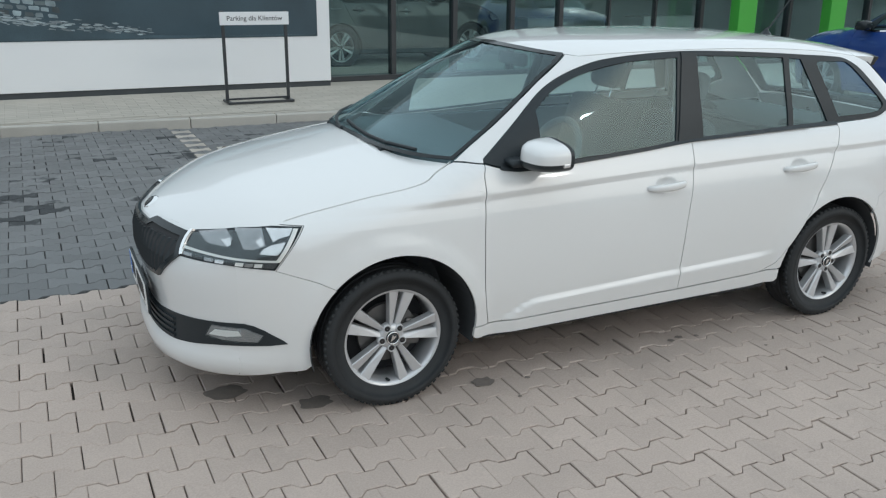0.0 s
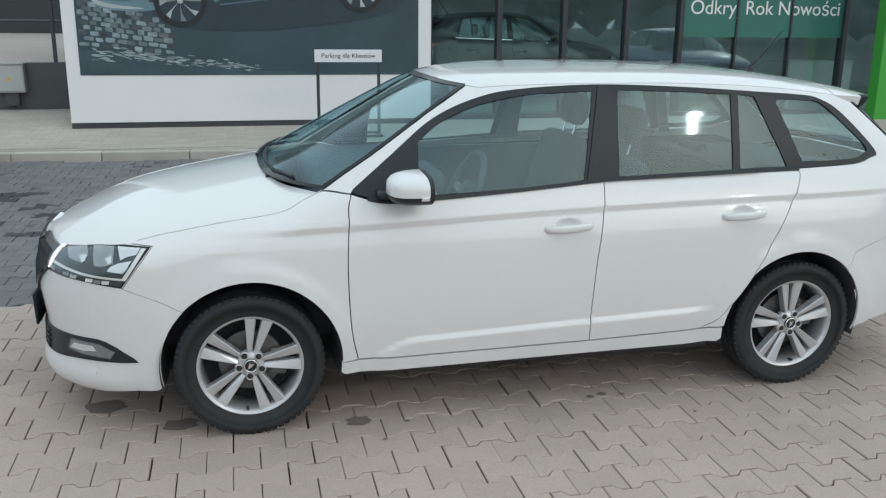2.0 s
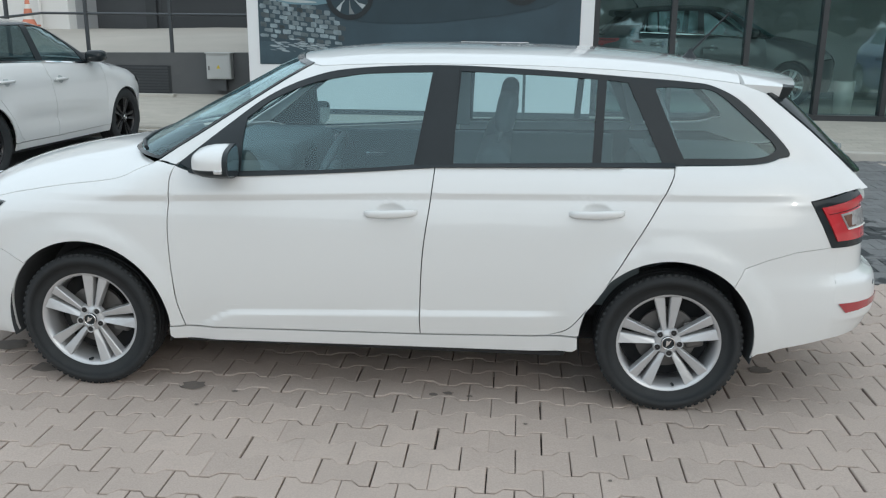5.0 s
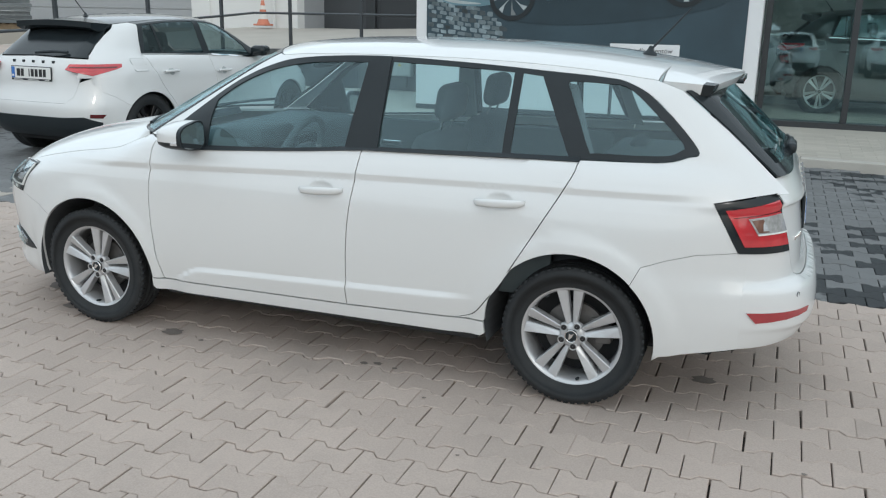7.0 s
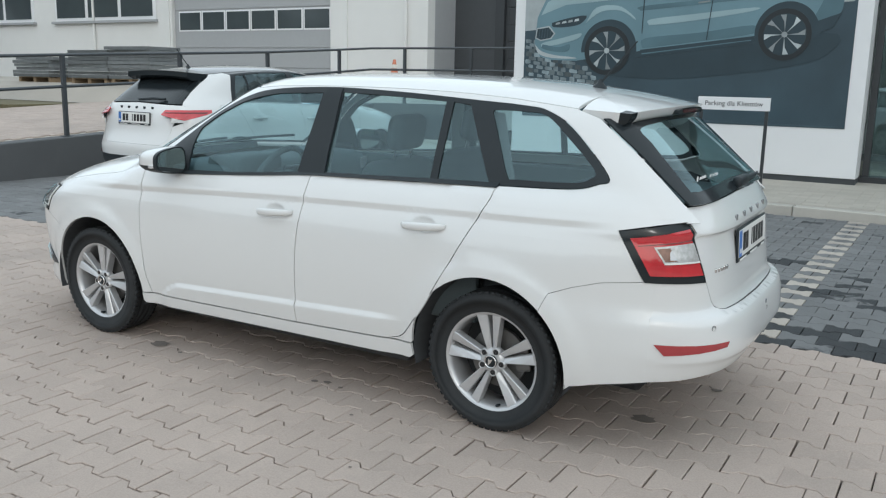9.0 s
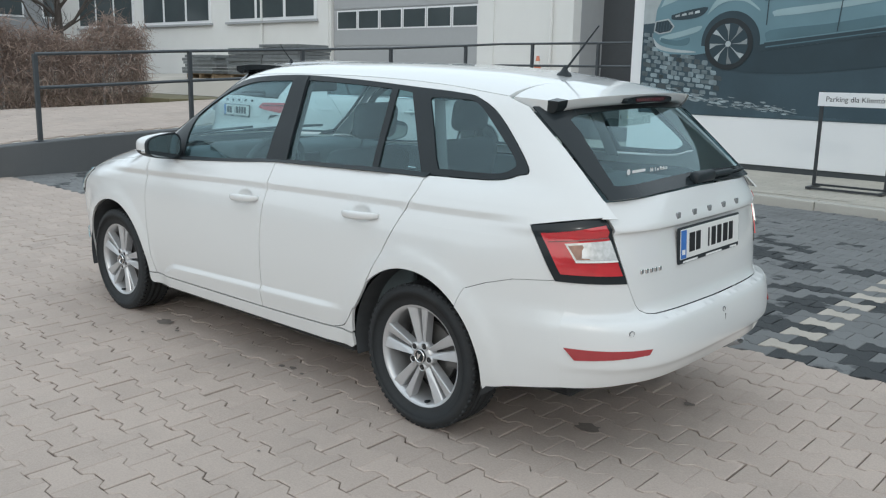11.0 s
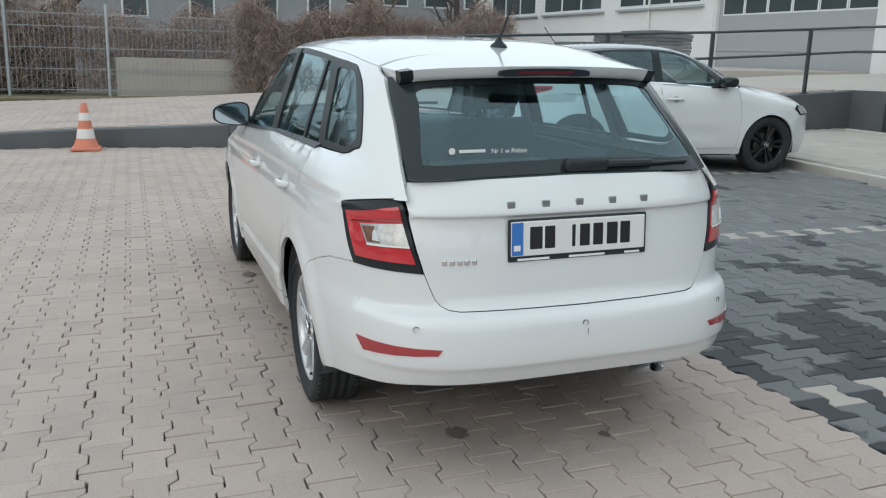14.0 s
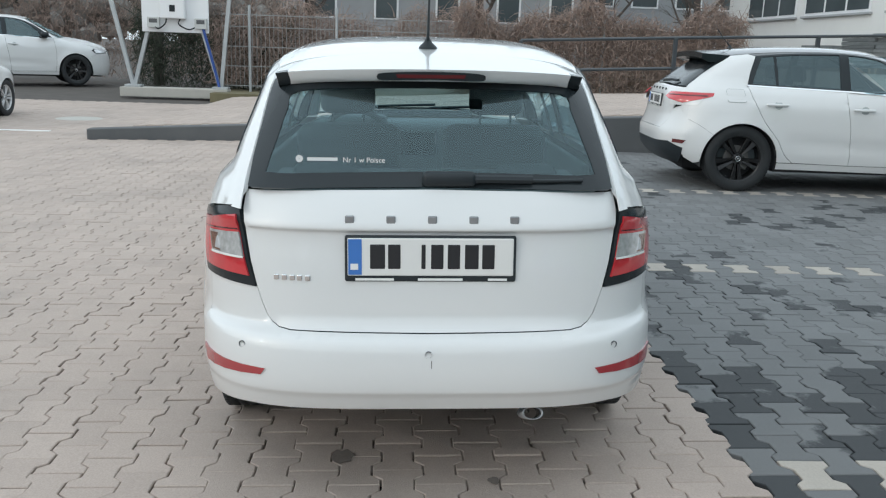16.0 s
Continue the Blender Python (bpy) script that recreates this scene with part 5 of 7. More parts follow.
hatch_shell = Shell(
    dict(front=curve([.1, .2, .3, .5, .65, .75, .8, 1.2], [-.70, -.80, -.84, -.86, -.86, -.83, -.80, -.78]),
         rear=curve([.1, .2, .3, .4, .55, .65, .75, .85, .95, 1.03, 1.1], [2.8, 3.02, 3.16, 3.22, 3.235, 3.20, 3.17, 3.16, 3.14, 3.10, 3.0]),
         width=curve([.1, .2, .3, .45, .65, .85, .93, 1.0, 1.08], [.74, .80, .835, .855, .86, .85, .825, .79, .75]),
         taper=curve([-.9, -.3, .4, 1.2, 2.5, 3.3], [.94, .975, 1.0, 1.0, 1.0, .96]),
         top=curve([-.86, -.8, -.6, -.3, 0, .25, .6, 2.0, 3.3], [.76, .81, .90, .975, 1.02, 1.045, 1.06, 1.08, 1.09]),
         crown=curve([-.9, 0, .5, 3.3], [.2, .2, .07, .06]), p=2.1, af=.85, nf=2.8, ar=.9, nr=4.0),
    dict(front=curve([.9, 1.0, 1.1, 1.2, 1.3, 1.4, 1.5], [-.08, .10, .29, .48, .68, .88, 1.1]),
         rear=curve([.9, 1.0, 1.1, 1.2, 1.3, 1.4, 1.5], [3.20, 3.10, 2.98, 2.85, 2.72, 2.60, 2.5]),
         width=curve([.9, 1.0, 1.1, 1.2, 1.3, 1.38, 1.5], [.80, .765, .73, .69, .65, .62, .60]),
         taper=curve([.2, .8, 1.6, 2.3, 3.1], [.97, 1.0, 1.0, .97, .90]),
         top=curve([.6, .9, 1.2, 1.6, 2.0, 2.3, 2.6, 2.9], [1.34, 1.415, 1.452, 1.465, 1.455, 1.435, 1.40, 1.36]),
         crown=curve([.6, 2.9], [.11, .11]), p=2.3, af=.62, nf=2.6, ar=.9, nr=6),
    hatch_lines)


def hatchback(name, label, m, paint, roof_paint, rims, tint="car_glass", group="", tall=1.0):
    HS = hatch_shell
    c = thing(name, label, "car", m @ Matrix.Diagonal((1, 1, tall, 1)), group)
    af, ar = (0.0, 0.315, 0.375), (2.48, 0.315, 0.375)
    sf = smooth_line([(0.45, 0.995), (0.43, 0.87), (0.41, 0.70), (0.42, 0.46), (0.45, 0.30)], 3)
    sb = smooth_line([(1.46, 1.033), (1.445, 0.88), (1.405, 0.65), (1.38, 0.42), (1.38, 0.30)], 3)
    sr = smooth_line([(2.43, 1.06), (2.40, 0.96), (2.27, 0.72), (2.12, 0.54), (2.04, 0.40), (1.94, 0.31)], 3)
    top_ = smooth_line([(0.45, 0.995), (0.62, 1.12), (0.80, 1.24), (1.0, 1.33), (1.25, 1.385), (1.6, 1.40), (2.0, 1.385), (2.34, 1.352)], 3)
    belt = [(0.45, 0.995), (0.75, 0.99), (1.46, 1.033), (2.43, 1.06)]
    edge_z = lambda x: float(HS.green["top"](x)) - 0.055
    for sg in (-1, 1):
        hs = [(-0.44, 0.83), (-0.2, 0.885), (0.1, 0.93), (0.34, 1.0)]
        part("front_fender", sheet(HS, "max", "side", hs + sf + [(0.38, 0.30)] + arc(*af, -2, 140, 16) + [(-0.36, 0.62), (-0.47, 0.66), (-0.40, 0.78)], sgn=sg, step=0.07), paint, c)
        d1 = part("front_door", sheet(HS, "max", "side", sf + sb[::-1] + belt[2:0:-1], sgn=sg, step=0.06), paint, c)
        d2 = part("rear_door", sheet(HS, "max", "side", sb + sr[::-1] + [(2.43, 1.06), (1.46, 1.033)], sgn=sg, step=0.06), paint, c)
        q = sr + [(2.09, 0.31)] + arc(*ar, 180, 42, 16) + [(2.90, 0.66), (3.02, 0.72), (3.06, 0.80), (3.05, 0.985), (2.97, 1.06), (2.86, 1.15), (2.72, 1.25), (2.56, edge_z(2.56)), (2.40, edge_z(2.40)), (2.34, 1.352), (2.40, 1.19)]
        part("quarter_panel", sheet(HS, "max", "side", q, sgn=sg, step=0.06), paint, c)
        fr = [(0.34, 1.0), (0.55, 1.115), (0.75, 1.235), (0.90, 1.325), (1.0, 1.375), (1.1, edge_z(1.1))] + [(x, edge_z(x)) for x in np.linspace(1.2, 2.40, 9)] + top_[::-1]
        part("side_frame", sheet(HS, "green", "side", fr, sgn=sg, step=0.06, flange=0.01), roof_paint, c)
        part("sill", sheet(HS, "low", "side", [(0.38, 0.30), (1.38, 0.298), (2.10, 0.308), (2.10, 0.24), (0.38, 0.225)], sgn=sg, step=0.08), paint, c)
        dlo = top_ + [(2.40, 1.19)] + belt[::-1][:-1]
        w1 = [(0.70, 1.010), (0.76, 1.12), (0.94, 1.265), (1.10, 1.345), (1.28, 1.375), (1.42, 1.383), (1.405, 1.046)]
        w2 = [(1.51, 1.053), (1.51, 1.385), (1.95, 1.372), (2.28, 1.342), (2.34, 1.20), (2.38, 1.077)]
        sur = part("window_surround", sheet(HS, "green", "side", dlo, holes=[w1, w2], sgn=sg, gap=0.001, lift=0.004, flange=0.008, step=0.06), "trim", c)
        part("window_divider", sheet(HS, "green", "side", [(2.12, 1.06), (2.145, 1.06), (2.165, 1.355), (2.14, 1.358)], sgn=sg, gap=0, lift=0.002, flange=0.006, step=0.08), "trim", sur)
        for w, pane in ((w1, tint), (w2, "deep_glass" if tint == "dark_glass" else tint)):
            part("side_window", sheet(HS, "green", "side", w, sgn=sg, gap=-0.006, lift=-0.002, flange=0, step=0.08), pane, sur)
        part("belt_trim", sheet(HS, "max", "side", [(x, z + 0.007) for x, z in belt] + [(x, z - 0.007) for x, z in belt[::-1]], sgn=sg, gap=0, lift=0.007, flange=0.006, step=0.08), "chrome", c)
        for d, hx, hz in ((d1, 1.30, 0.86), (d2, 2.16, 0.885)):
            yb = float(HS.half(hx, hz, "low"))
            part("door_handle", soft_box(hx - 0.11, hx + 0.11, *sorted((sg * (yb + 0.012), sg * (yb + 0.04))), hz - 0.014, hz + 0.014, 0.012), paint, d, smooth=True)
            # flat grey disc on the skin, painting the shade of a handle recess
            part("handle_dish", sheet(HS, "low", "side", arc(hx - 0.02, hz - 0.004, 0.040, 0, 342, 19), sgn=sg, gap=0, lift=0.0015, flange=0.002, step=0.03), "liner", d)
        mir = part("door_mirror", soft_box(0.56, 0.74, *sorted((sg * 0.80, sg * 0.99)), 1.0, 1.12, 0.045), "gloss_black", c, smooth=True)
        part("mirror_arm", boxes((0.58, 0.66, *sorted((sg * 0.74, sg * 0.82)), 1.0, 1.03)), "trim", mir)
        head = part("headlamp", sheet(HS, "low", "side", [(-0.70, 0.78), (-0.42, 0.80), (-0.36, 0.76), (-0.46, 0.68), (-0.74, 0.70)], sgn=sg, lift=0.003, step=0.04), "gloss_black", c)
        part("lens", sheet(HS, "low", "side", [(-0.68, 0.775), (-0.44, 0.79), (-0.40, 0.76), (-0.47, 0.695), (-0.71, 0.71)], sgn=sg, lift=0.010, step=0.04, flange=0), "lamp_silver", head)
        area = dict(x0=curve([0.80, 1.0], [2.82, 2.76]), y1=curve([0.80, 1.0], [0.43, 0.47]), xs=2.95, top=lambda u: 0.975 - 0.006 * u, low=lambda u: 0.862 + 0.010 * u)
        hole = dict(x0=curve([0.84, 0.86, 0.99], [2.93, 2.915, 2.795]), y1=curve([0.84, 0.90, 1.0], [0.575, 0.595, 0.61]), xs=2.97, top=lambda u: 0.992 + 0.012 * u, low=lambda u: 0.845 + 0 * u)
        part("corner_panel", wrap_patch(sg, hole, ((0, 0), (1, 0), (1, 1), (0, 1)), 0.002, 0.02, 12, 6, HS, "max"), paint, c)
        tail = part("tail_lamp", wrap_patch(sg, area, ((0.50, 0.0), (1.0, 0.50), (1.0, 1.0), (0.50, 1.0)), 0.006, 0.01, 12, 5, HS, "max"), "red", c, "angular red tail lamp")
        part("side_lens", wrap_patch(sg, area, ((0.0, 0.72), (0.50, 0.0), (0.50, 1.0), (0.0, 1.0)), 0.006, 0.01, 12, 5, HS, "max"), "red", tail)
        part("lamp_bar", wrap_patch(sg, area, ((0.10, 0.66), (0.94, 0.66), (0.94, 0.74), (0.10, 0.78)), 0.010, 0.005, 12, 2, HS, "max"), "dark_red", tail)
        part("rear_reflector", sheet(HS, "low", "side", [(3.00, 0.50), (3.12, 0.505), (3.12, 0.465), (3.03, 0.46)], sgn=sg, lift=0.006, step=0.03), "dark_red", c)
        lin = [(-0.5, 0.26), (-0.38, 0.26)] + arc(af[0], af[1], 0.383, 186, -4, 14) + [(2.08, 0.27)] + arc(ar[0], ar[1], 0.383, 184, -6, 14) + [(3.0, 0.3), (3.0, 0.9), (2.8, 1.0), (0.5, 0.955), (-0.1, 0.87), (-0.5, 0.76)]
        part("inner_panel", sheet(HS, "low", "side", lin, sgn=sg, gap=0, lift=-0.022, flange=0, step=0.12), "gap", c)
        for (cx, cz, r) in (af, ar):
            b = bmesh.new()
            ring = [[b.verts.new((cx + rr * math.cos(t), sg * yy, cz + rr * math.sin(t))) for t in [radians(-12 + 204 * k / 20) for k in range(21)]] for yy, rr in ((0.81, r + 0.004), (0.52, r - 0.01))]
            for k in range(20):
                b.faces.new((ring[0][k], ring[0][k + 1], ring[1][k + 1], ring[1][k]))
            b.faces.new(ring[1])
            part("wheel_housing", b, "arch", c)
    flap = arc(2.63, 1.00, 0.025, 0, 90, 5) + arc(2.50, 1.00, 0.025, 90, 180, 5) + arc(2.48, 0.92, 0.025, 180, 270, 5) + arc(2.62, 0.92, 0.025, 270, 360, 5)
    part("fuel_flap_gap", sheet(HS, "low", "side", flap, sgn=1, gap=0.0, lift=0.0012, flange=0.002, step=0.03, fine=0.012), "liner", c)
    part("fuel_flap", sheet(HS, "low", "side", flap, sgn=1, gap=0.0035, lift=0.0030, flange=0.002, step=0.03, fine=0.012), paint, c)
    bm = bmesh.new()
    for sg in (-1, 1):
        sheet(HS, "low", "side", [(-0.58, 0.22), (-0.38, 0.23)] + arc(*af, 193, 140, 10) + [(-0.36, 0.62), (-0.47, 0.66), (-0.40, 0.78), (-0.44, 0.83), (-0.58, 0.80)], sgn=sg, gap=0, bm=bm, step=0.07)
    e_ = [(float(HS.half(-0.58, z, "low")), z) for z in np.linspace(0.22, 0.80, 16)]
    sheet(HS, "low", "nose", [(-y, z) for y, z in e_[::-1]] + e_ + [(0.40, 0.79), (0.1, 0.765), (-0.1, 0.765), (-0.40, 0.79)], gap=0, bm=bm, step=0.06)
    part("front_bumper", bm, paint, c)
    part("grille", sheet(HS, "low", "nose", [(-0.42, 0.76), (0.42, 0.76), (0.46, 0.68), (0.36, 0.57), (-0.36, 0.57), (-0.46, 0.68)], lift=0.006, step=0.08), "trim", c)
    hd = [(-0.80, 0.0), (-0.77, -0.2), (-0.72, -0.40), (-0.58, -0.58), (-0.44, -float(HS.half(-0.44, 0.83, "low")))] + [(x, -float(HS.half(x, z, "low"))) for x, z in ((-0.2, 0.885), (0.1, 0.93), (0.34, 1.0))] + [(0.20, -0.45), (0.14, -0.2), (0.12, 0)]
    part("bonnet", sheet(HS, "low", "top", hd + [(x, -y) for x, y in hd[::-1][1:-1]], step=0.07), paint, c)
    rf = [(0.90, 0.0), (0.93, -0.25), (1.0, -0.42)] + [(x, -float(HS.half(x, edge_z(x), "green"))) for x in np.linspace(1.1, 2.56, 14)] + [(2.60, -0.3), (2.60, 0)]
    part("roof", sheet(HS, "green", "top", rf + [(x, -y) for x, y in rf[::-1][1:-1]], step=0.08), roof_paint, c)
    w = [(0, 1.02), (-0.40, 1.015), (-0.66, 1.005), (-0.58, 1.16), (-0.48, 1.36), (-0.25, 1.395), (0, 1.405)]
    part("windscreen", sheet(HS, "green", "nose", w + [(-y, z) for y, z in w[::-1][1:-1]], flange=0, step=0.08), "car_glass", c)
    bm = bmesh.new()
    for sg in (-1, 1):
        sheet(HS, "low", "side", [(3.06, 0.40), (3.00, 0.32), (2.91, 0.27)] + arc(*ar, -4, 42, 10) + [(2.90, 0.66), (3.02, 0.72), (3.0, 0.62)], sgn=sg, gap=0, bm=bm, step=0.06)
    e_ = [(float(HS.half(3.0, z, "low")), z) for z in np.linspace(0.42, 0.86, 14)]
    rb = [(-y, z) for y, z in e_[::-1]] + e_ + [(0.56, 0.80), (0.52, 0.66), (0.44, 0.60), (-0.44, 0.60), (-0.52, 0.66), (-0.56, 0.80)]
    sheet(HS, "low", "back", rb, gap=0, bm=bm, step=0.05)
    part("rear_bumper", bm, paint, c)
    e_ = [(float(HS.half(3.03, z, "low")), z) for z in np.linspace(0.26, 0.42, 8)]
    part("diffuser", sheet(HS, "low", "back", [(-y, z) for y, z in e_[::-1]] + e_ + [(0.62, 0.475), (0.4, 0.465), (-0.4, 0.465), (-0.62, 0.475)], gap=0, lift=0.004, step=0.06), "trim", c, "black plastic lower bumper")
    g = [(-0.44, 0.60), (0.44, 0.60), (0.52, 0.66), (0.56, 0.80), (0.60, 0.90), (0.62, 1.02), (0, 1.04), (-0.62, 1.02), (-0.60, 0.90), (-0.56, 0.80), (-0.52, 0.66)]
    gate_ = part("tailgate", sheet(HS, "low", "back", g, step=0.05), paint, c)
    rw = [(0, 1.045), (-0.60, 1.03)] + [(-float(HS.half(x, z, "green")) + 0.004, z) for x, z in ((2.97, 1.06), (2.86, 1.15), (2.72, 1.25), (2.62, 1.325))] + [(0, 1.35)]
    part("rear_window", sheet(HS, "green", "back", rw + [(-y, z) for y, z in rw[::-1][1:-1]], flange=0.004, step=0.07), "gloss_black", gate_, "dark tinted rear window")
    sp_ = bmesh.new()
    ye = float(HS.half(2.56, edge_z(2.56), "green"))
    rows_ = []
    for x, th in ((2.57, 0.03), (2.68, 0.075), (2.78, 0.085), (2.85, 0.055)):
        t = (x - 2.57) / 0.28
        up_, dn_ = [], []
        for k in range(13):
            f = k / 6 - 1
            z0 = float(HS.top(np.array([2.56]), np.array([f * ye]), "green")[0])
            z = z0 + (1.385 - 0.02 * f * f - z0) * t
            y = f * (ye + (0.50 - ye) * t)
            up_.append(sp_.verts.new((x, y, z)))
            dn_.append(sp_.verts.new((x, y, z - th)))
        rows_.append(up_ + dn_[::-1])
    for r0, r1 in zip(rows_, rows_[1:]):
        for k in range(26):
            sp_.faces.new((r0[k], r0[(k + 1) % 26], r1[(k + 1) % 26], r1[k]))
    sp_.faces.new(rows_[0][::-1])
    sp_.faces.new(rows_[-1])
    bmesh.ops.recalc_face_normals(sp_, faces=sp_.faces)
    part("roof_spoiler", sp_, "gloss_black", gate_)
    bw = bmesh.new()
    tube(bw, [(3.09, 0.0, 1.07), (3.06, 0.2, 1.085), (3.03, 0.36, 1.08)], 0.014)
    part("rear_wiper", bw, "trim", gate_)
    xb = lambda y, z: float(HS.back(np.array([y]), np.array([z]), "low")[0])
    number_plate(gate_, pose(xb(0, 0.875) + 0.010, 0, 0.875, -3, 0, 90), BARS)
    for y in (-0.26, -0.13, 0.0, 0.13, 0.26):
        part("badge_bar", boxes((xb(y, 0.985) - 0.004, xb(y, 0.985) + 0.006, y - 0.017, y + 0.017, 0.972, 0.998), bevel=0.003), "trim", gate_)
    a = bmesh.new()
    lathe(a, [(0.03, 0), (0.014, 0.02), (0.006, 0.035)], 14, "z")
    tube(a, [(0, 0, 0.02), (0.09, 0, 0.12), (0.15, 0, 0.20)], 0.005)
    part("aerial", a, "trim", c, at=pose(2.42, 0, 1.425))
    part("underbody", boxes((-0.6, 2.95, -0.5, 0.5, 0.19, 0.33), (0.45, 2.1, -0.78, 0.78, 0.21, 0.33)), "gap", c)
    part("cabin_floor", boxes((0.3, 2.9, -0.7, 0.7, 0.33, 0.42)), "cabin", c)
    part("dashboard", soft_box(0.32, 0.85, -0.68, 0.68, 0.62, 1.0, 0.07), "cabin", c, smooth=True)
    for y in (-0.37, 0.37):
        seat_parts(c, 1.35, y, 0.5)
    seat_parts(c, 2.15, 0, 1.3, False)
    for x in (0.0, 2.48):
        for sg in (-1, 1):
            add_wheel(c, x, sg * 0.745, 0.335, 0.334, 0.240, 0.20, sg, (rims, "steel"), spin=11 + 7 * x)
    return c


white_hatch = hatchback("hatchback", "white hatchback with black roof and black wheels beside the kerb", pose(-3.80, 6.03, 0.03, 0, 0, -93) @ Matrix.Diagonal((1.04, 1.05, 1.035, 1)), "paint", "paint_black", "black_alloy", "dark_glass")
far_suv = hatchback("crossover", "white crossover parked by the charger frame", pose(-21.9, -10.35, -0.09, 0, 0, -62) @ Matrix.Diagonal((1.27, 1.27, 1.27, 1)), "paint", "paint", "black_alloy", "dark_glass", tall=1.08)
show_suv = hatchback("showroom_crossover", "dark grey crossover standing inside the showroom", pose(6.19, 11.4, 0.20, 0, 0, 180), "paint_dark", "paint_dark", "alloy", tall=1.12)
blue_car = hatchback("blue_crossover", "bright blue crossover parked by the green portal", pose(9.85, 5.15, 0.03, 0, 0, -90), "paint_blue", "paint_blue", "alloy", tall=1.06)
yard_car = hatchback("yard_hatchback", "white hatchback parked on the open beige pavers", pose(-10.65, -8.22, -0.1), "paint", "paint", "alloy")


# ---- showroom front: poster, banner, sign ----
M.update(
    poster_dark=mat("poster_night_blue", (0.034, 0.062, 0.080), 0.4, vary=0.4, scale=1.5, grain=0.25),
    poster_road=mat("poster_asphalt", (0.045, 0.078, 0.098), 0.4, vary=0.5, scale=2.6, grain=0.3),
    poster_stone=mat("poster_pale_stone", (0.34, 0.38, 0.39), 0.4, vary=0.5, scale=4, per_object=0.5),
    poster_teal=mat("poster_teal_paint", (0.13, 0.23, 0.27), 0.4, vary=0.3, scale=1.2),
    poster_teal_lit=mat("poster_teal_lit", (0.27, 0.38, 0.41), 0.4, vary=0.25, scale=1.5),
    poster_black=mat("poster_black", (0.012, 0.017, 0.02), 0.4, vary=0.2),
    poster_cobble=mat("poster_cobbles", (0.15, 0.19, 0.205), 0.4, vary=0.7, scale=9, per_object=0.75),
    poster_splash=mat("poster_pale_splashes", (0.24, 0.29, 0.31), 0.4, vary=0.5, scale=6, per_island=0.5),
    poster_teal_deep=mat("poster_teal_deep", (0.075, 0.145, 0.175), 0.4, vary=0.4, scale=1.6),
    poster_shadow=mat("poster_shadow", (0.020, 0.040, 0.052), 0.4, vary=0.35, scale=2.2),
    poster_sky=mat("poster_grey", (0.34, 0.38, 0.39), 0.4, vary=0.2),
    cone_orange=mat("faded_orange_plastic", (0.60, 0.20, 0.12), 0.6, vary=0.12, scale=20, dirt=(0.3, 0.16, 0.11), dirt_amount=0.4, dirt_scale=9),
    cone_white=mat("white_reflective_sleeve", (0.68, 0.66, 0.62), 0.5, vary=0.12, scale=20),
    box_grey=mat("pale_grey_cabinet", (0.50, 0.51, 0.50), 0.5, vary=0.06),
    yellow=mat("yellow_sticker", (0.70, 0.52, 0.05), 0.5, vary=0.03),
    zinc_dull=mat("dull_galvanised_steel", (0.19, 0.205, 0.21), 0.5, 0.3, vary=0.3, scale=5, per_object=0.3),
    zinc=mat("galvanised_steel", (0.42, 0.44, 0.45), 0.45, 0.35, vary=0.12, scale=6),
    cable=mat("blue_cable", (0.03, 0.08, 0.30), 0.5, vary=0.1),
    pallet=mat("raw_pallet_wood", (0.30, 0.22, 0.14), 0.85, vary=0.3, scale=12, grain=0.2),
    bark=mat("bare_bark", (0.075, 0.062, 0.055), 0.95, vary=0.3, scale=14),
    twig=mat("dry_brown_creeper", (0.29, 0.215, 0.18), 0.95, vary=0.35, scale=3, per_island=0.4),
    dark_green=mat("dull_evergreen", (0.035, 0.045, 0.03), 0.9, vary=0.4, scale=3, per_island=0.5),
    fence_wire=mat("galvanised_fence", (0.30, 0.31, 0.31), 0.5, 0.4, vary=0.1),
    rust=mat("rusty_iron", (0.12, 0.06, 0.04), 0.8, 0.3, vary=0.3, scale=30),
    house=mat("grey_house_wall", (0.30, 0.31, 0.32), 0.9, vary=0.1, scale=1),
    house_roof=mat("dark_roof_tiles", (0.09, 0.085, 0.085), 0.8, vary=0.15, scale=4),
    far_glass=mat("far_window_glass", (0.06, 0.075, 0.08), 0.12, vary=0.2, scale=1.2),
)


def flat(name, pts, depth, material, parent, label=""):
    """A printed shape on the poster, laid one sheet above the next."""
    b = bmesh.new()
    prism(b, [(x - 0.02, min(z + 0.08, 5.29)) for x, z in pts], BY - depth, BY - depth + 0.0035)
    return part(name, b, material, parent, label)


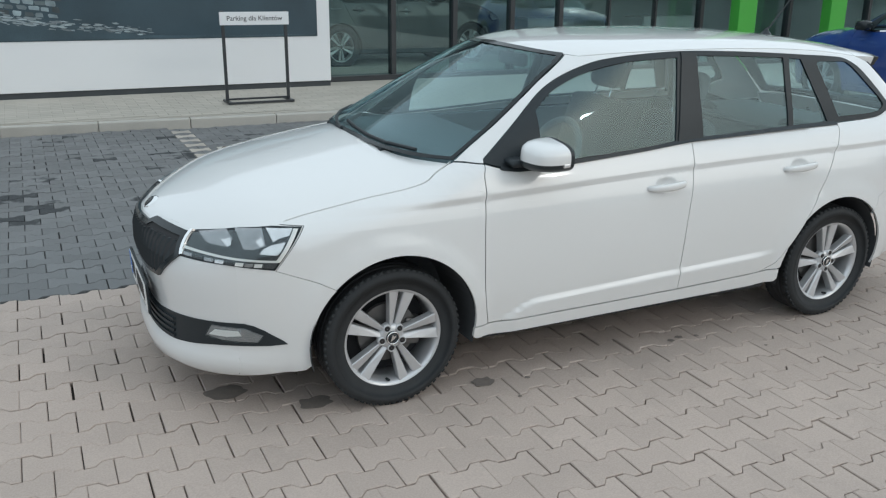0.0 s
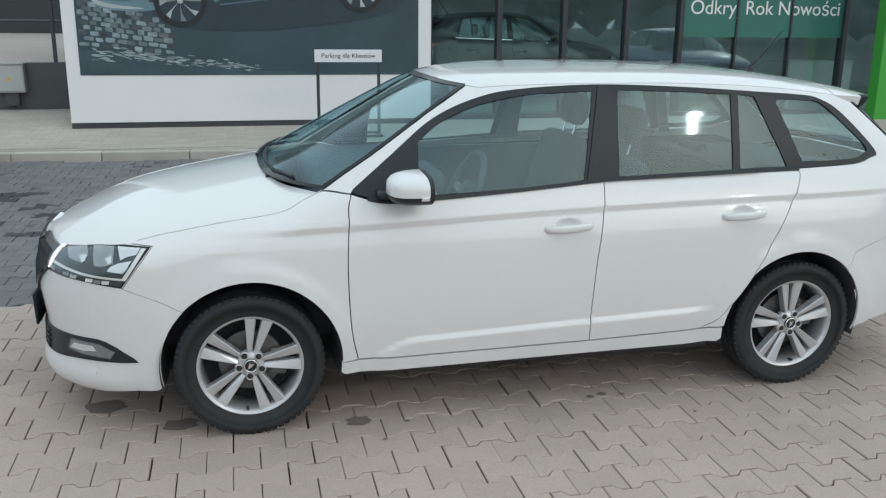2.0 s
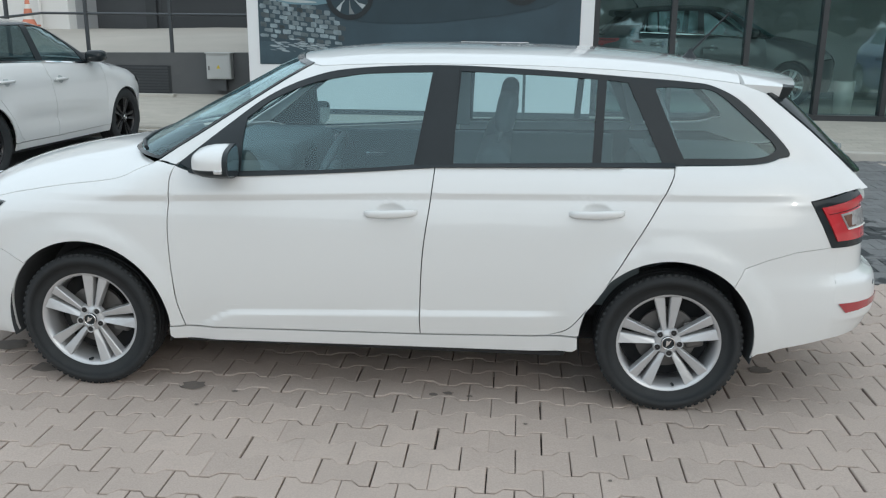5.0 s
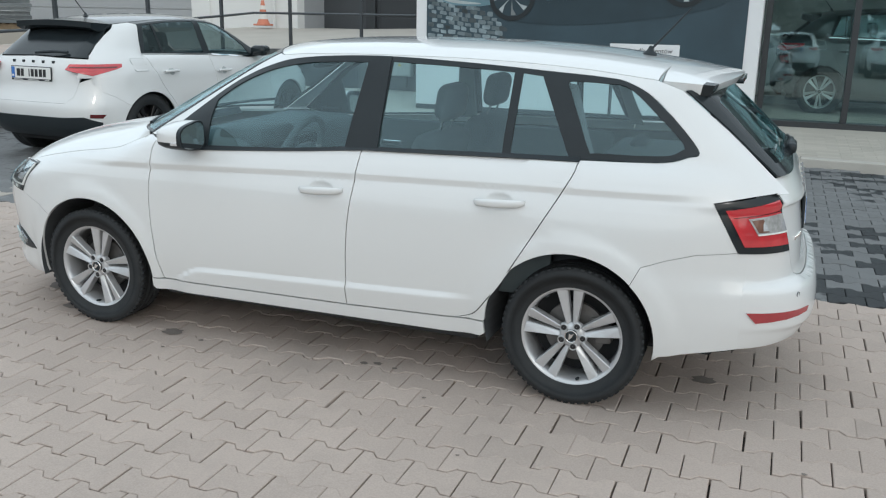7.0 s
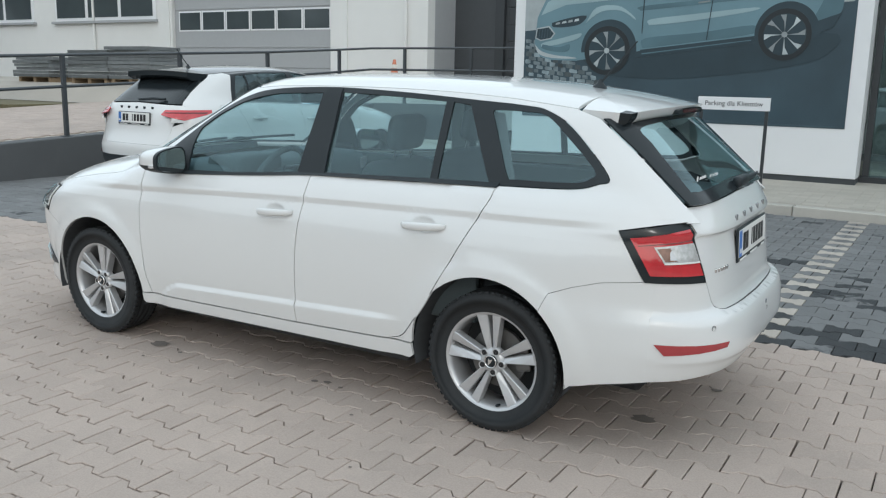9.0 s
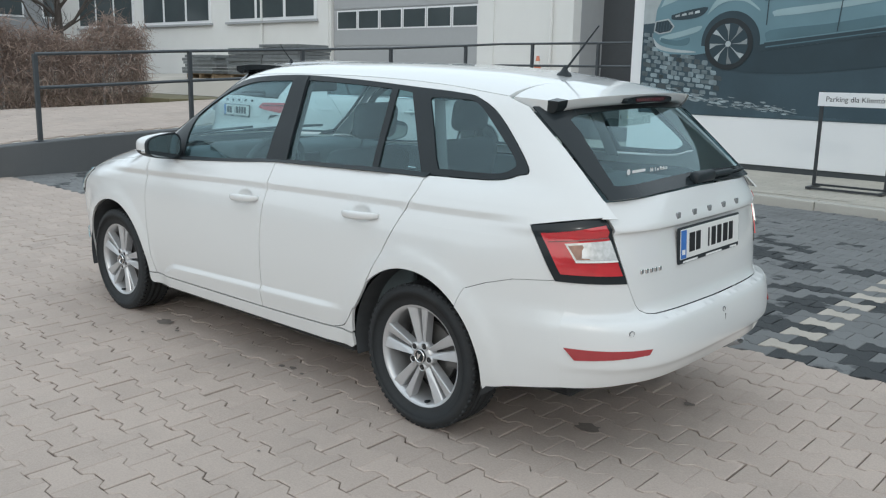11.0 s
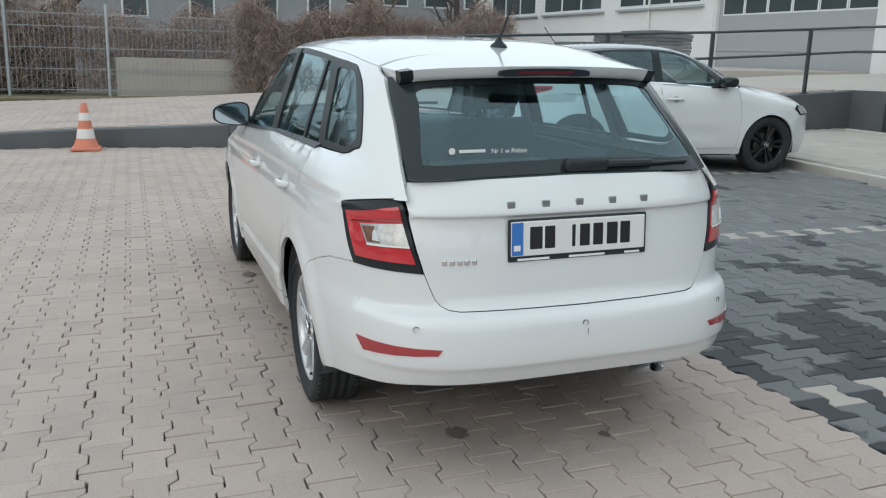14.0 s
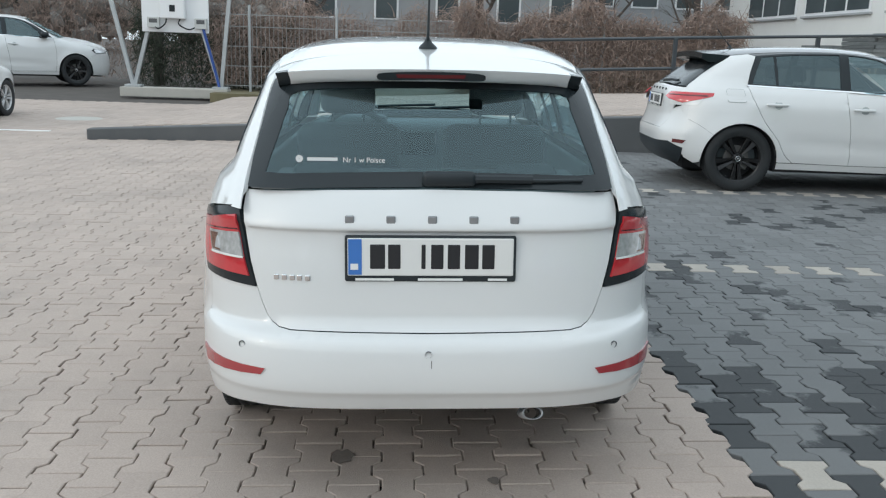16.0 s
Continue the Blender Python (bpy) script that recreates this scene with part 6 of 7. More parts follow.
poster = part("poster", boxes((-1.99, 2.64, BY - 0.008, BY + 0.004, 0.90, 5.3)), "poster_dark", front, "large advertising poster of a teal car on cobbles")
flat("printed_backdrop", [(-1.97, 2.10), (2.62, 2.42), (2.62, 5.3), (-1.97, 5.3)], 0.012, "poster_sky", poster)
flat("printed_road", smooth_line([(-1.97, 1.15), (-1.2, 1.12), (-0.6, 1.02), (0.1, 0.90), (1.0, 0.86), (2.62, 0.85)], 4) + [(2.62, 0.83), (-1.97, 0.83)], 0.012, "poster_road", poster)
rr = random.Random(8)
for r in range(13):
    z = 1.16 + 0.075 * r * (1 - 0.018 * r)
    for k in range(9):
        x = -1.96 + 0.135 * k + 0.06 * (r % 2) + rr.uniform(-0.012, 0.012)
        lim = -0.55 - 0.085 * (r - 2)
        if x + 0.12 < max(-1.25, lim) and (x < -1.2 or z < 1.75):
            w, h = 0.120 + rr.uniform(-0.045, 0.008), 0.062 + rr.uniform(-0.016, 0.006)
            if x + w < -0.35:
                b = bmesh.new()
                prism(b, [(x + w * (a_ + rr.uniform(-0.06, 0.06)), z + 0.08 - 0.10 * (x + 1.4 + w * a_) + h * (c_ + rr.uniform(-0.14, 0.14))) for a_, c_ in ((0.1, 0), (0.9, 0), (1, 0.2), (1, 0.8), (0.9, 1), (0.1, 1), (0, 0.8), (0, 0.2))], BY - 0.0145, BY - 0.0118)
                part("printed_cobble", b, "poster_cobble", poster)
b = bmesh.new()
for k in range(170):
    t = rr.random() ** 0.8
    w = rr.uniform(0.02, 0.10) * (1.2 - 0.7 * t)
    h = w * rr.uniform(0.10, 0.25)
    x, z = -1.84 + 2.2 * t, 1.12 - 0.20 * t + rr.gauss(0, 0.045 - 0.025 * t)
    if z > 0.87:
        a0, d = rr.uniform(0, 6.3), BY - 0.0165 - 0.00001 * k
        prism(b, [(x + w * q * math.cos(a), z + 0.08 + h * q * math.sin(a) - 0.10 * w * q * math.cos(a)) for a, q in [(2 * math.pi * j / 9, rr.uniform(0.55, 1.05)) for j in range(9)]], d, d + 0.0005)
tagged(part("printed_splashes", b, "poster_splash", poster), kind="stuff")
flat("printed_shadow", smooth_line([(-0.98, 1.66), (-0.7, 1.47), (0.4, 1.42), (1.9, 1.60), (2.40, 1.80), (2.2, 2.05), (-0.8, 1.85), (-0.98, 1.66)], 4)[:-1], 0.0153, "poster_shadow", poster)
body = [(-1.78, 2.10), (-1.80, 1.90), (-1.70, 1.72), (-1.50, 1.67), (-1.11, 1.66), (-0.16, 1.80), (1.43, 2.00), (2.09, 2.10), (2.42, 2.20), (2.50, 2.48), (2.35, 2.95), (1.9, 3.35), (1.0, 3.62), (0.2, 3.55), (-0.45, 2.98), (-1.15, 2.82), (-1.60, 2.62), (-1.76, 2.30)]
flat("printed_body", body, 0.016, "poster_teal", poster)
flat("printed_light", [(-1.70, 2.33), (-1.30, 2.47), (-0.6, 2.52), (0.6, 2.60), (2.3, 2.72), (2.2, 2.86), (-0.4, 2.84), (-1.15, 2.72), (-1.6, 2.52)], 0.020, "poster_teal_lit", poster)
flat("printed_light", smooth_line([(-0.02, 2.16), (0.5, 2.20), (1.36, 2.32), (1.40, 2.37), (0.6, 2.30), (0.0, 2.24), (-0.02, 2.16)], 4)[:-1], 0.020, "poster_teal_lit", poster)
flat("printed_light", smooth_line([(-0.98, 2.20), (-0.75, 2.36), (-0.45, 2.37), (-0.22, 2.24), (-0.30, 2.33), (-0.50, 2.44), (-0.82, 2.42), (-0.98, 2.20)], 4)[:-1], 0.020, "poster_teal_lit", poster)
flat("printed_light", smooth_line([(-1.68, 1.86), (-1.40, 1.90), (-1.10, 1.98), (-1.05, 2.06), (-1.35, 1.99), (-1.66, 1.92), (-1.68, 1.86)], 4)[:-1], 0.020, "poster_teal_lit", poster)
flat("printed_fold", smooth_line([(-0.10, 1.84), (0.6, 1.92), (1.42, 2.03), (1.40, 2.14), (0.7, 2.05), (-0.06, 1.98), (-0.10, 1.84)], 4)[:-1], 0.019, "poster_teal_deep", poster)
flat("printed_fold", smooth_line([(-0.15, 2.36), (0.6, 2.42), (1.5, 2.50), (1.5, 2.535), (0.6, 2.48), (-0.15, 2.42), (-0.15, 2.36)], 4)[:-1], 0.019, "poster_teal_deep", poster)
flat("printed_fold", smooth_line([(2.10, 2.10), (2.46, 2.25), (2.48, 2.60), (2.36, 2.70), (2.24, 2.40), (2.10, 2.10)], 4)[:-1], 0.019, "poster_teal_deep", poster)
flat("printed_seam", [(0.80, 1.95), (0.812, 1.95), (0.86, 2.50), (0.84, 2.90), (0.83, 2.90), (0.848, 2.50)], 0.0215, "poster_shadow", poster)
flat("printed_seam", [(-0.12, 2.05), (-0.108, 2.05), (-0.10, 2.50), (-0.20, 2.90), (-0.21, 2.90), (-0.112, 2.50)], 0.0215, "poster_shadow", poster)
for hx, hz in ((0.66, 2.44), (1.40, 2.52)):
    flat("printed_handle", [(hx, hz), (hx + 0.16, hz + 0.018), (hx + 0.16, hz + 0.038), (hx, hz + 0.022)], 0.0225, "poster_stone", poster)
flat("printed_windows", [(-0.30, 2.93), (0.25, 3.42), (1.0, 3.48), (1.8, 3.22), (2.1, 2.95), (0.8, 2.88)], 0.020, "poster_black", poster)
flat("printed_sill", [(-0.18, 1.71), (1.46, 1.91), (1.44, 2.00), (-0.12, 1.82)], 0.020, "poster_shadow", poster)
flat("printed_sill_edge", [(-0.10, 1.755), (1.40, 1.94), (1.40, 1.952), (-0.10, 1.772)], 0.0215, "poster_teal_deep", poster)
flat("printed_bumper", [(2.10, 1.98), (2.40, 2.10), (2.48, 2.28), (2.14, 2.16)], 0.020, "poster_shadow", poster)
flat("printed_lamp", smooth_line([(-1.52, 2.215), (-1.25, 2.28), (-0.97, 2.31), (-1.07, 2.19), (-1.30, 2.15), (-1.50, 2.155), (-1.52, 2.215)], 3)[:-1], 0.020, "poster_shadow", poster)
for k in range(4):
    x = -1.46 + 0.10 * k
    flat("printed_lamp_edge", [(x, 2.185 + 0.014 * k), (x + 0.075, 2.195 + 0.014 * k), (x + 0.07, 2.225 + 0.016 * k), (x + 0.01, 2.212 + 0.016 * k)], 0.024, "poster_stone", poster)
gp = [(-1.77, 2.14), (-1.56, 2.17), (-1.46, 2.06), (-1.52, 1.98), (-1.70, 1.95), (-1.79, 1.99)]
flat("printed_grille", gp, 0.020, "poster_stone", poster)
flat("printed_grille", [(-1.635 + 0.86 * (x + 1.635), 2.05 + 0.82 * (z - 2.05)) for x, z in gp], 0.0235, "poster_shadow", poster)
for k in range(5):
    x = -1.73 + 0.045 * k
    flat("printed_slat", [(x, 1.99), (x + 0.010, 1.99), (x + 0.022, 2.12), (x + 0.012, 2.12)], 0.027, "poster_road", poster)
flat("printed_bumper_edge", smooth_line([(-1.79, 1.90), (-1.68, 1.80), (-1.45, 1.74), (-1.14, 1.71), (-1.14, 1.69), (-1.50, 1.70), (-1.72, 1.76), (-1.79, 1.90)], 4)[:-1], 0.020, "poster_stone", poster)
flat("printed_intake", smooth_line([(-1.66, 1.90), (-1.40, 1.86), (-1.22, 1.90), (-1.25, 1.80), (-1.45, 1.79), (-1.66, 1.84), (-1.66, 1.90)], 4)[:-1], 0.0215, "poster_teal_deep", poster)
for cx, cz, r in ((-0.625, 1.807, 0.335), (1.82, 2.015, 0.320)):
    flat("printed_arch", arc(cx + 0.02, cz + 0.02, r * 1.26, -8, 186, 34), 0.0205, "poster_shadow", poster)
    flat("printed_tyre", arc(cx, cz, r * 1.04, 0, 360, 40)[:-1], 0.0235, "poster_black", poster)
    flat("printed_rim", arc(cx, cz, r * 0.84, 0, 360, 40)[:-1], 0.0265, "poster_shadow", poster)
    for k in range(8):
        a = 2 * math.pi * k / 8
        pts = [(cx + r * q * math.cos(a + d), cz + r * q * math.sin(a + d)) for q, d in ((0.10, 0), (0.80, -0.02), (0.82, 0.26), (0.52, 0.10))]
        flat("printed_spoke", pts, 0.0295, "poster_stone", poster)
    flat("printed_hub", arc(cx, cz, r * 0.12, 0, 360, 12)[:-1], 0.0325, "poster_stone", poster)

ban = part("banner", boxes((7.105, 8.05, GY + 0.082, GY + 0.086, 1.452, 3.4), (8.09, 9.055, GY + 0.082, GY + 0.086, 1.452, 3.4), (9.095, 10.065, GY + 0.082, GY + 0.086, 1.452, 3.4)), "banner", front, "dark green window banner with white words")
part("banner_words", text_mesh("Odkryj Rok Nowości", 0.315, 0.002, 1.0), "white_ink", ban, at=pose(8.60, GY + 0.078, 1.91))
part("banner_words", boxes((7.4, 9.7, -0.002, 0.002, -0.02, 0.02)), "white_ink", ban, at=pose(0, GY + 0.078, 2.5))

for x0, x1, z0, z1 in ((11.86, 12.10, 1.44, 1.92), (12.16, 12.30, 1.62, 1.90)):
    note = part("door_notice", boxes((x0, x1, GY + 0.080, GY + 0.084, z0, z1)), "white_panel", front, "white notice stuck on the glass door")
    for k in range(3):
        zc = z0 + (z1 - z0) * (0.22 + 0.26 * k)
        part("notice_bar", boxes((x0 + 0.02, x1 - 0.02, GY + 0.077, GY + 0.079, zc, zc + (z1 - z0) * 0.12)), "wall_grey", note)

sign = thing("parking_sign", "black steel stand with a white customer parking sign", "sign", pose(1.475, 7.42, side_z(7.42) + 0.006))
for x in (-0.40, 0.40):
    part("post", boxes((x - 0.02, x + 0.02, -0.012, 0.012, 0.03, 1.14), bevel=0.003), "mullion", sign)
    part("foot", boxes((x - 0.025, x + 0.025, -0.20, 0.16, 0.0, 0.03), bevel=0.004), "mullion", sign)
part("crossbar", boxes((-0.40, 0.40, -0.185, -0.155, 0.0, 0.026), bevel=0.003), "mullion", sign)
part("crossbar", boxes((-0.40, 0.40, -0.010, 0.010, 0.03, 0.055), bevel=0.003), "mullion", sign)
pl = part("sign_plate", boxes((-0.44, 0.44, -0.028, -0.012, 0.965, 1.125), bevel=0.003), "white_panel", sign, "white plate with dark words")
part("sign_words", text_mesh("Parking dla Klientów", 0.085, 0.0008), "ink", pl, at=pose(0, -0.0295, 1.045))

# something pale behind the glass: a tall planter, desks and lit panels of the showroom
pl2 = bmesh.new()
lathe(pl2, [(0.001, 0.0), (0.12, 0.0), (0.15, 0.5), (0.15, 0.52), (0.13, 0.52)], 24, "z")
tagged(part("planter", pl2, "cone_white", at=pose(6.72, 9.6, 0.20), smooth=True), "tall white planter behind the showroom glass", "planter")
for x, w in ((9.0, 1.2), (12.2, 1.6)):
    d = thing("reception_desk", "pale desk inside the showroom", "desk", pose(x, 12.6, 0.20))
    part("desk_top", boxes((-w / 2, w / 2, -0.35, 0.35, 0.70, 0.74), bevel=0.006), "white_panel", d)
    part("desk_front", boxes((-w / 2 + 0.03, w / 2 - 0.03, -0.32, -0.28, 0.0, 0.70)), "white_panel", d)

# ---- raised ramp, retaining walls, railing ----
RX = -6.45
RAMP = curve([-4.8, -3.0, 0.0, 1.7, 3.8, 8.4, 9.8, 10.7, 18.0, 60], [0.05, 0.15, 0.31, 0.45, 0.55, 0.76, 0.85, 0.91, 1.27, 1.4])
bm = bmesh.new()
ramp_ys = ys_ = [-4.8, -3.8, -3, -1.5, 0, 1.7, 3.8, 6, 8.4, 9.6, 10.7]
xs_ = [RX - 0.25, -9, -12, -15.6]
BEND = lambda y: -0.75 * min(1.0, max(0.0, (1.5 - y) / 3.6)) ** 1.3
gv = [[bm.verts.new((x + (BEND(y) if x > -8 else 0), y, float(RAMP(y)) * (1.0 if x > -8 else 0.95 if x > -13 else 0.7) - 0.004 + (0.0 if y > -4.6 else -0.19))) for x in xs_] for y in ys_]
for r0, r1 in zip(gv, gv[1:]):
    for k in range(len(xs_) - 1):
        bm.faces.new((r0[k + 1], r0[k], r1[k], r1[k + 1]))
setting("ramp", bm, "ramp", "pale concrete ramp rising towards the workshop", "ramp")
bm = bmesh.new()
ys2 = [10.7, 14, 18.6, 24]
xs2 = [-1.9, RX - 0.25, -9, -12, -15.6, -30]
gv = [[bm.verts.new((x, y, float(RAMP(y)) * (1.0 if x > -8 else 0.95 if x > -13 else 0.7) - 0.004)) for x in xs2] for y in ys2]
for r0, r1 in zip(gv, gv[1:]):
    for k in range(len(xs2) - 1):
        bm.faces.new((r0[k + 1], r0[k], r1[k], r1[k + 1]))
setting("platform", bm, "ramp", "pale concrete loading platform before the workshop", "platform")
bm = bmesh.new()
cuts = [(-4.75, -0.11), (-0.10, 10.85)]
for y0, y1 in cuts:
    n = 14
    vs = []
    for k in range(n + 1):
        y = y0 + (y1 - y0) * k / n
        z = float(RAMP(y)) + 0.005
        vs.append([bm.verts.new(p) for p in ((RX + BEND(y), y, -0.2), (RX + BEND(y), y, z - 0.012), (RX + BEND(y) - 0.012, y, z), (RX + BEND(y) - 0.25, y, z), (RX + BEND(y) - 0.25, y, -0.2))])
    for a, b in zip(vs, vs[1:]):
        for i in range(5):
            bm.faces.new((a[i], a[(i + 1) % 5], b[(i + 1) % 5], b[i]))
    bm.faces.new(vs[0][::-1])
    bm.faces.new(vs[-1])
bmesh.ops.recalc_face_normals(bm, faces=bm.faces)
setting("retaining_wall", bm, "wall_grey", "dark grey rendered retaining wall with a vertical crack", "wall")
b = bmesh.new()
prism(b, [(RX, 0.0), (RX, 0.925), (-1.9, 0.98), (-1.9, 0.0)], 10.7, 10.95)
rw_ = setting("platform_wall", b, "wall_grey", "dark grey rendered platform wall", "wall")
vent = thing("wall_vent", "dark recessed louvred vent in the platform wall", "vent", pose(-4.97, 10.7, 0.255))
part("frame", boxes((-0.71, 0.71, -0.012, 0.0, 0.0, 0.48), bevel=0.003), "mullion", vent)
for k in range(9):
    part("louvre", boxes((-0.67, 0.67, -0.028, -0.012, 0.02 + 0.05 * k, 0.052 + 0.05 * k)), "dark_shutter", vent)
tagged(part("light_well_kerb", boxes((-5.9, -4.0, 10.10, 10.26, side_z(10.2) - 0.03, side_z(10.2) + 0.05), bevel=0.008), "kerb"), "low concrete edging before the vent", "kerb", kind="structure")
cab_ = thing("electric_cabinet", "pale grey electric cabinet on the platform wall", "electric box", pose(-3.345, 10.7, 0.525))
part("body", boxes((-0.215, 0.215, -0.16, 0.0, 0.0, 0.43), bevel=0.008), "box_grey", cab_)
part("door", boxes((-0.200, 0.200, -0.172, -0.16, 0.02, 0.40), bevel=0.005), "box_grey", cab_)
part("handle", boxes((-0.175, -0.155, -0.185, -0.172, 0.15, 0.22), bevel=0.003), "steel", cab_)
part("hood", boxes((-0.23, 0.23, -0.19, 0.0, 0.43, 0.447), bevel=0.004), "box_grey", cab_)
b = bmesh.new()
prism(b, [(-0.035, 0.18), (0.035, 0.18), (0.0, 0.245)], -0.1745, -0.172)
part("warning_triangle", b, "yellow", cab_, "yellow warning triangle")
part("foot", boxes((-0.10, 0.10, -0.10, 0.0, -0.20, 0.0)), "wall_grey", cab_)


def railing(name, pts, posts):
    r = thing(name, "grey painted steel railing with two rails", "railing")
    for h in (1.10, 0.68):
        b = bmesh.new()
        for (ax_, ay), (bx_, by) in zip(pts, pts[1:]):
            za, zb = float(RAMP(ay)) + h, float(RAMP(by)) + h
            tube(b, [(ax_, ay, za), (bx_, by, zb)], 0.022, 8)
        part("rail", b, "rail", r)
    for x, y in posts:
        z = float(RAMP(y))
        part("post", boxes((x - 0.027, x + 0.027, y - 0.027, y + 0.027, z, z + 1.10), bevel=0.004), "rail", r)
        part("base_plate", boxes((x - 0.06, x + 0.06, y - 0.06, y + 0.06, z + 0.004, z + 0.014)), "rail", r)
    return r


xr_ = RX - 0.13
railing("ramp_railing", [(xr_, 1.525), (xr_, 3.72), (xr_, 5.77), (xr_, 7.74), (xr_, 9.75), (xr_, 10.83)], [(xr_, y) for y in (1.525, 3.72, 5.77, 7.74, 9.75)])
railing("platform_railing", [(xr_, 10.83), (-1.95, 10.83)], [(x, 10.83) for x in (-5.78, -4.26, -2.7)])


def cone(m, label):
    c = thing("traffic_cone", label, "traffic cone", m, "traffic cones")
    part("base", boxes((-0.15, 0.15, -0.15, 0.15, 0.0, 0.035), bevel=0.012), "cone_orange", c)
    for name, mt, z0, z1 in (("body", "cone_orange", 0.03, 0.13), ("sleeve", "cone_white", 0.13, 0.23), ("body", "cone_orange", 0.23, 0.32), ("sleeve", "cone_white", 0.32, 0.40), ("tip", "cone_orange", 0.40, 0.50)):
        b = bmesh.new()
        f = lambda z: 0.118 - 0.176 * z
        e = 0.002 if name == "sleeve" else 0.0
        prof = [(f(z0) + e, z0), (f(z1) + e, z1)]
        if name == "tip":
            prof += [(0.022, 0.505), (0.001, 0.505)]
        if z0 < 0.05:
            prof = [(0.135, 0.034), (0.128, 0.05)] + prof[1:]
        lathe(b, prof, 28, "z")
        part(name, b, mt, c, smooth=True)
    return c


cone(pose(-6.82, -1.98, slope_z(-1.87)) @ Matrix.Scale(1.25, 4), "worn orange and white traffic cone by the retaining wall")
cone(pose(-10.95, 17.95, 1.272) @ Matrix.Scale(1.40, 4), "bright orange and white traffic cone on the platform")

# drain grate and manhole
gr_ = thing("drain_grate", "rusty cast iron drain grate in the dark pavers", "drain", pose(0.69, 4.88, 0.031))
part("frame", boxes((-0.24, 0.24, -0.20, 0.20, 0.0, 0.006), bevel=0.002), "kerb", gr_)
for i in range(5):
    for j in range(2):
        part("bar", boxes((-0.19 + 0.08 * i, -0.14 + 0.08 * i, -0.16 + 0.17 * j, -0.01 + 0.17 * j, 0.006, 0.012)), "rust", gr_)
b = bmesh.new()
lathe(b, [(0.001, 0.008), (0.33, 0.008), (0.35, 0.004), (0.40, 0.004), (0.41, 0.0)], 40, "z")
tagged(part("manhole_cover", b, "kerb", at=pose(-10.5, -6.05, -0.1)), "round concrete manhole cover in the pavers", "manhole")
tagged(part("painted_line", boxes((-8.27, -8.15, -7.2, -5.68, -0.1, -0.094)), "white_ink"), "white painted parking line", "marking", kind="structure")

# ---- white workshop behind the platform ----
WY = 18.6
shop = thing("workshop", "white rendered workshop with windows and sectional doors", "building", kind="structure")
part("wall", boxes((-45, -21.2, WY, WY + 0.4, 0.6, 7.0), (-13.9, -10.2, WY, WY + 0.4, 0.9, 7.0), (-21.2, -13.9, WY, WY + 0.4, 4.4, 7.0)), "white_wall", shop)
part("return_wall", boxes((-10.4, -10.2, WY + 0.4, WY + 1.6, 0.9, 7.0)), "shutter", shop, "pale grey return wall")
part("base_strip", boxes((-45, -21.2, WY - 0.02, WY, 0.6, 1.15)), "shutter", shop)
for x in (-21.6, -13.5):
    part("pilaster", boxes((x - 0.3, x + 0.3, WY - 0.05, WY, 1.0, 7.0)), "white_wall", shop)
b = bmesh.new()
tube(b, [(-10.95, WY - 0.08, 1.0), (-10.95, WY - 0.08, 6.8)], 0.05)
part("drain_pipe", b, "white_wall", shop)
b = bmesh.new()
tube(b, [(-25.7 + 0.2, WY - 0.08, 1.0), (-25.5, WY - 0.08, 6.8)], 0.05)
part("drain_pipe", b, "white_wall", shop)
door = part("sectional_door", boxes((-21.2, -13.9, WY + 0.14, WY + 0.2, 1.0, 4.4)), "shutter", shop, "grey sectional door with a row of windows")
for k in range(5):
    part("door_section", boxes((-21.15, -13.95, WY + 0.115, WY + 0.14, 1.04 + 0.66 * k, 1.66 + 0.66 * k), bevel=0.008), "shutter", door)
for k in range(6):
    x = -20.9 + 1.17 * k
    part("door_window", boxes((x, x + 1.03, WY + 0.095, WY + 0.115, 2.98, 3.58), bevel=0.004), "far_glass", door)
    part("window_rim", boxes((x - 0.05, x + 1.08, WY + 0.10, WY + 0.117, 2.93, 3.63)), "white_panel", door)
for x0 in (-27.9, -35.2, -42.0):
    w = part("window", boxes((x0, x0 + 5.9, WY - 0.03, WY + 0.02, 3.38, 5.2), bevel=0.004), "white_panel", shop, "white framed window with a sill")
    for k in range(3):
        part("pane", boxes((x0 + 0.12 + 1.93 * k, x0 + 1.86 + 1.93 * k, WY - 0.045, WY - 0.03, 3.50, 5.1)), "far_glass", w)
    part("window_sill", boxes((x0 - 0.12, x0 + 6.02, WY - 0.16, WY, 3.28, 3.37), bevel=0.006), "shutter", w)
dk = part("dark_bay", boxes((-10.2, -1.9, WY + 1.6, WY + 1.8, 0.9, 7.0)), "dark_shutter", shop, "dark recessed bay with a sectional door")
for k in range(9):
    part("slat", boxes((-8.3, -3.4, WY + 1.56, WY + 1.60, 1.1 + 0.5 * k, 1.57 + 0.5 * k), bevel=0.01), "mullion", dk)
part("door_post", boxes((-8.7, -8.4, WY + 1.45, WY + 1.6, 1.0, 7.0)), "mullion", dk)
part("door_post", boxes((-3.3, -3.0, WY + 1.45, WY + 1.6, 1.0, 7.0)), "mullion", dk)

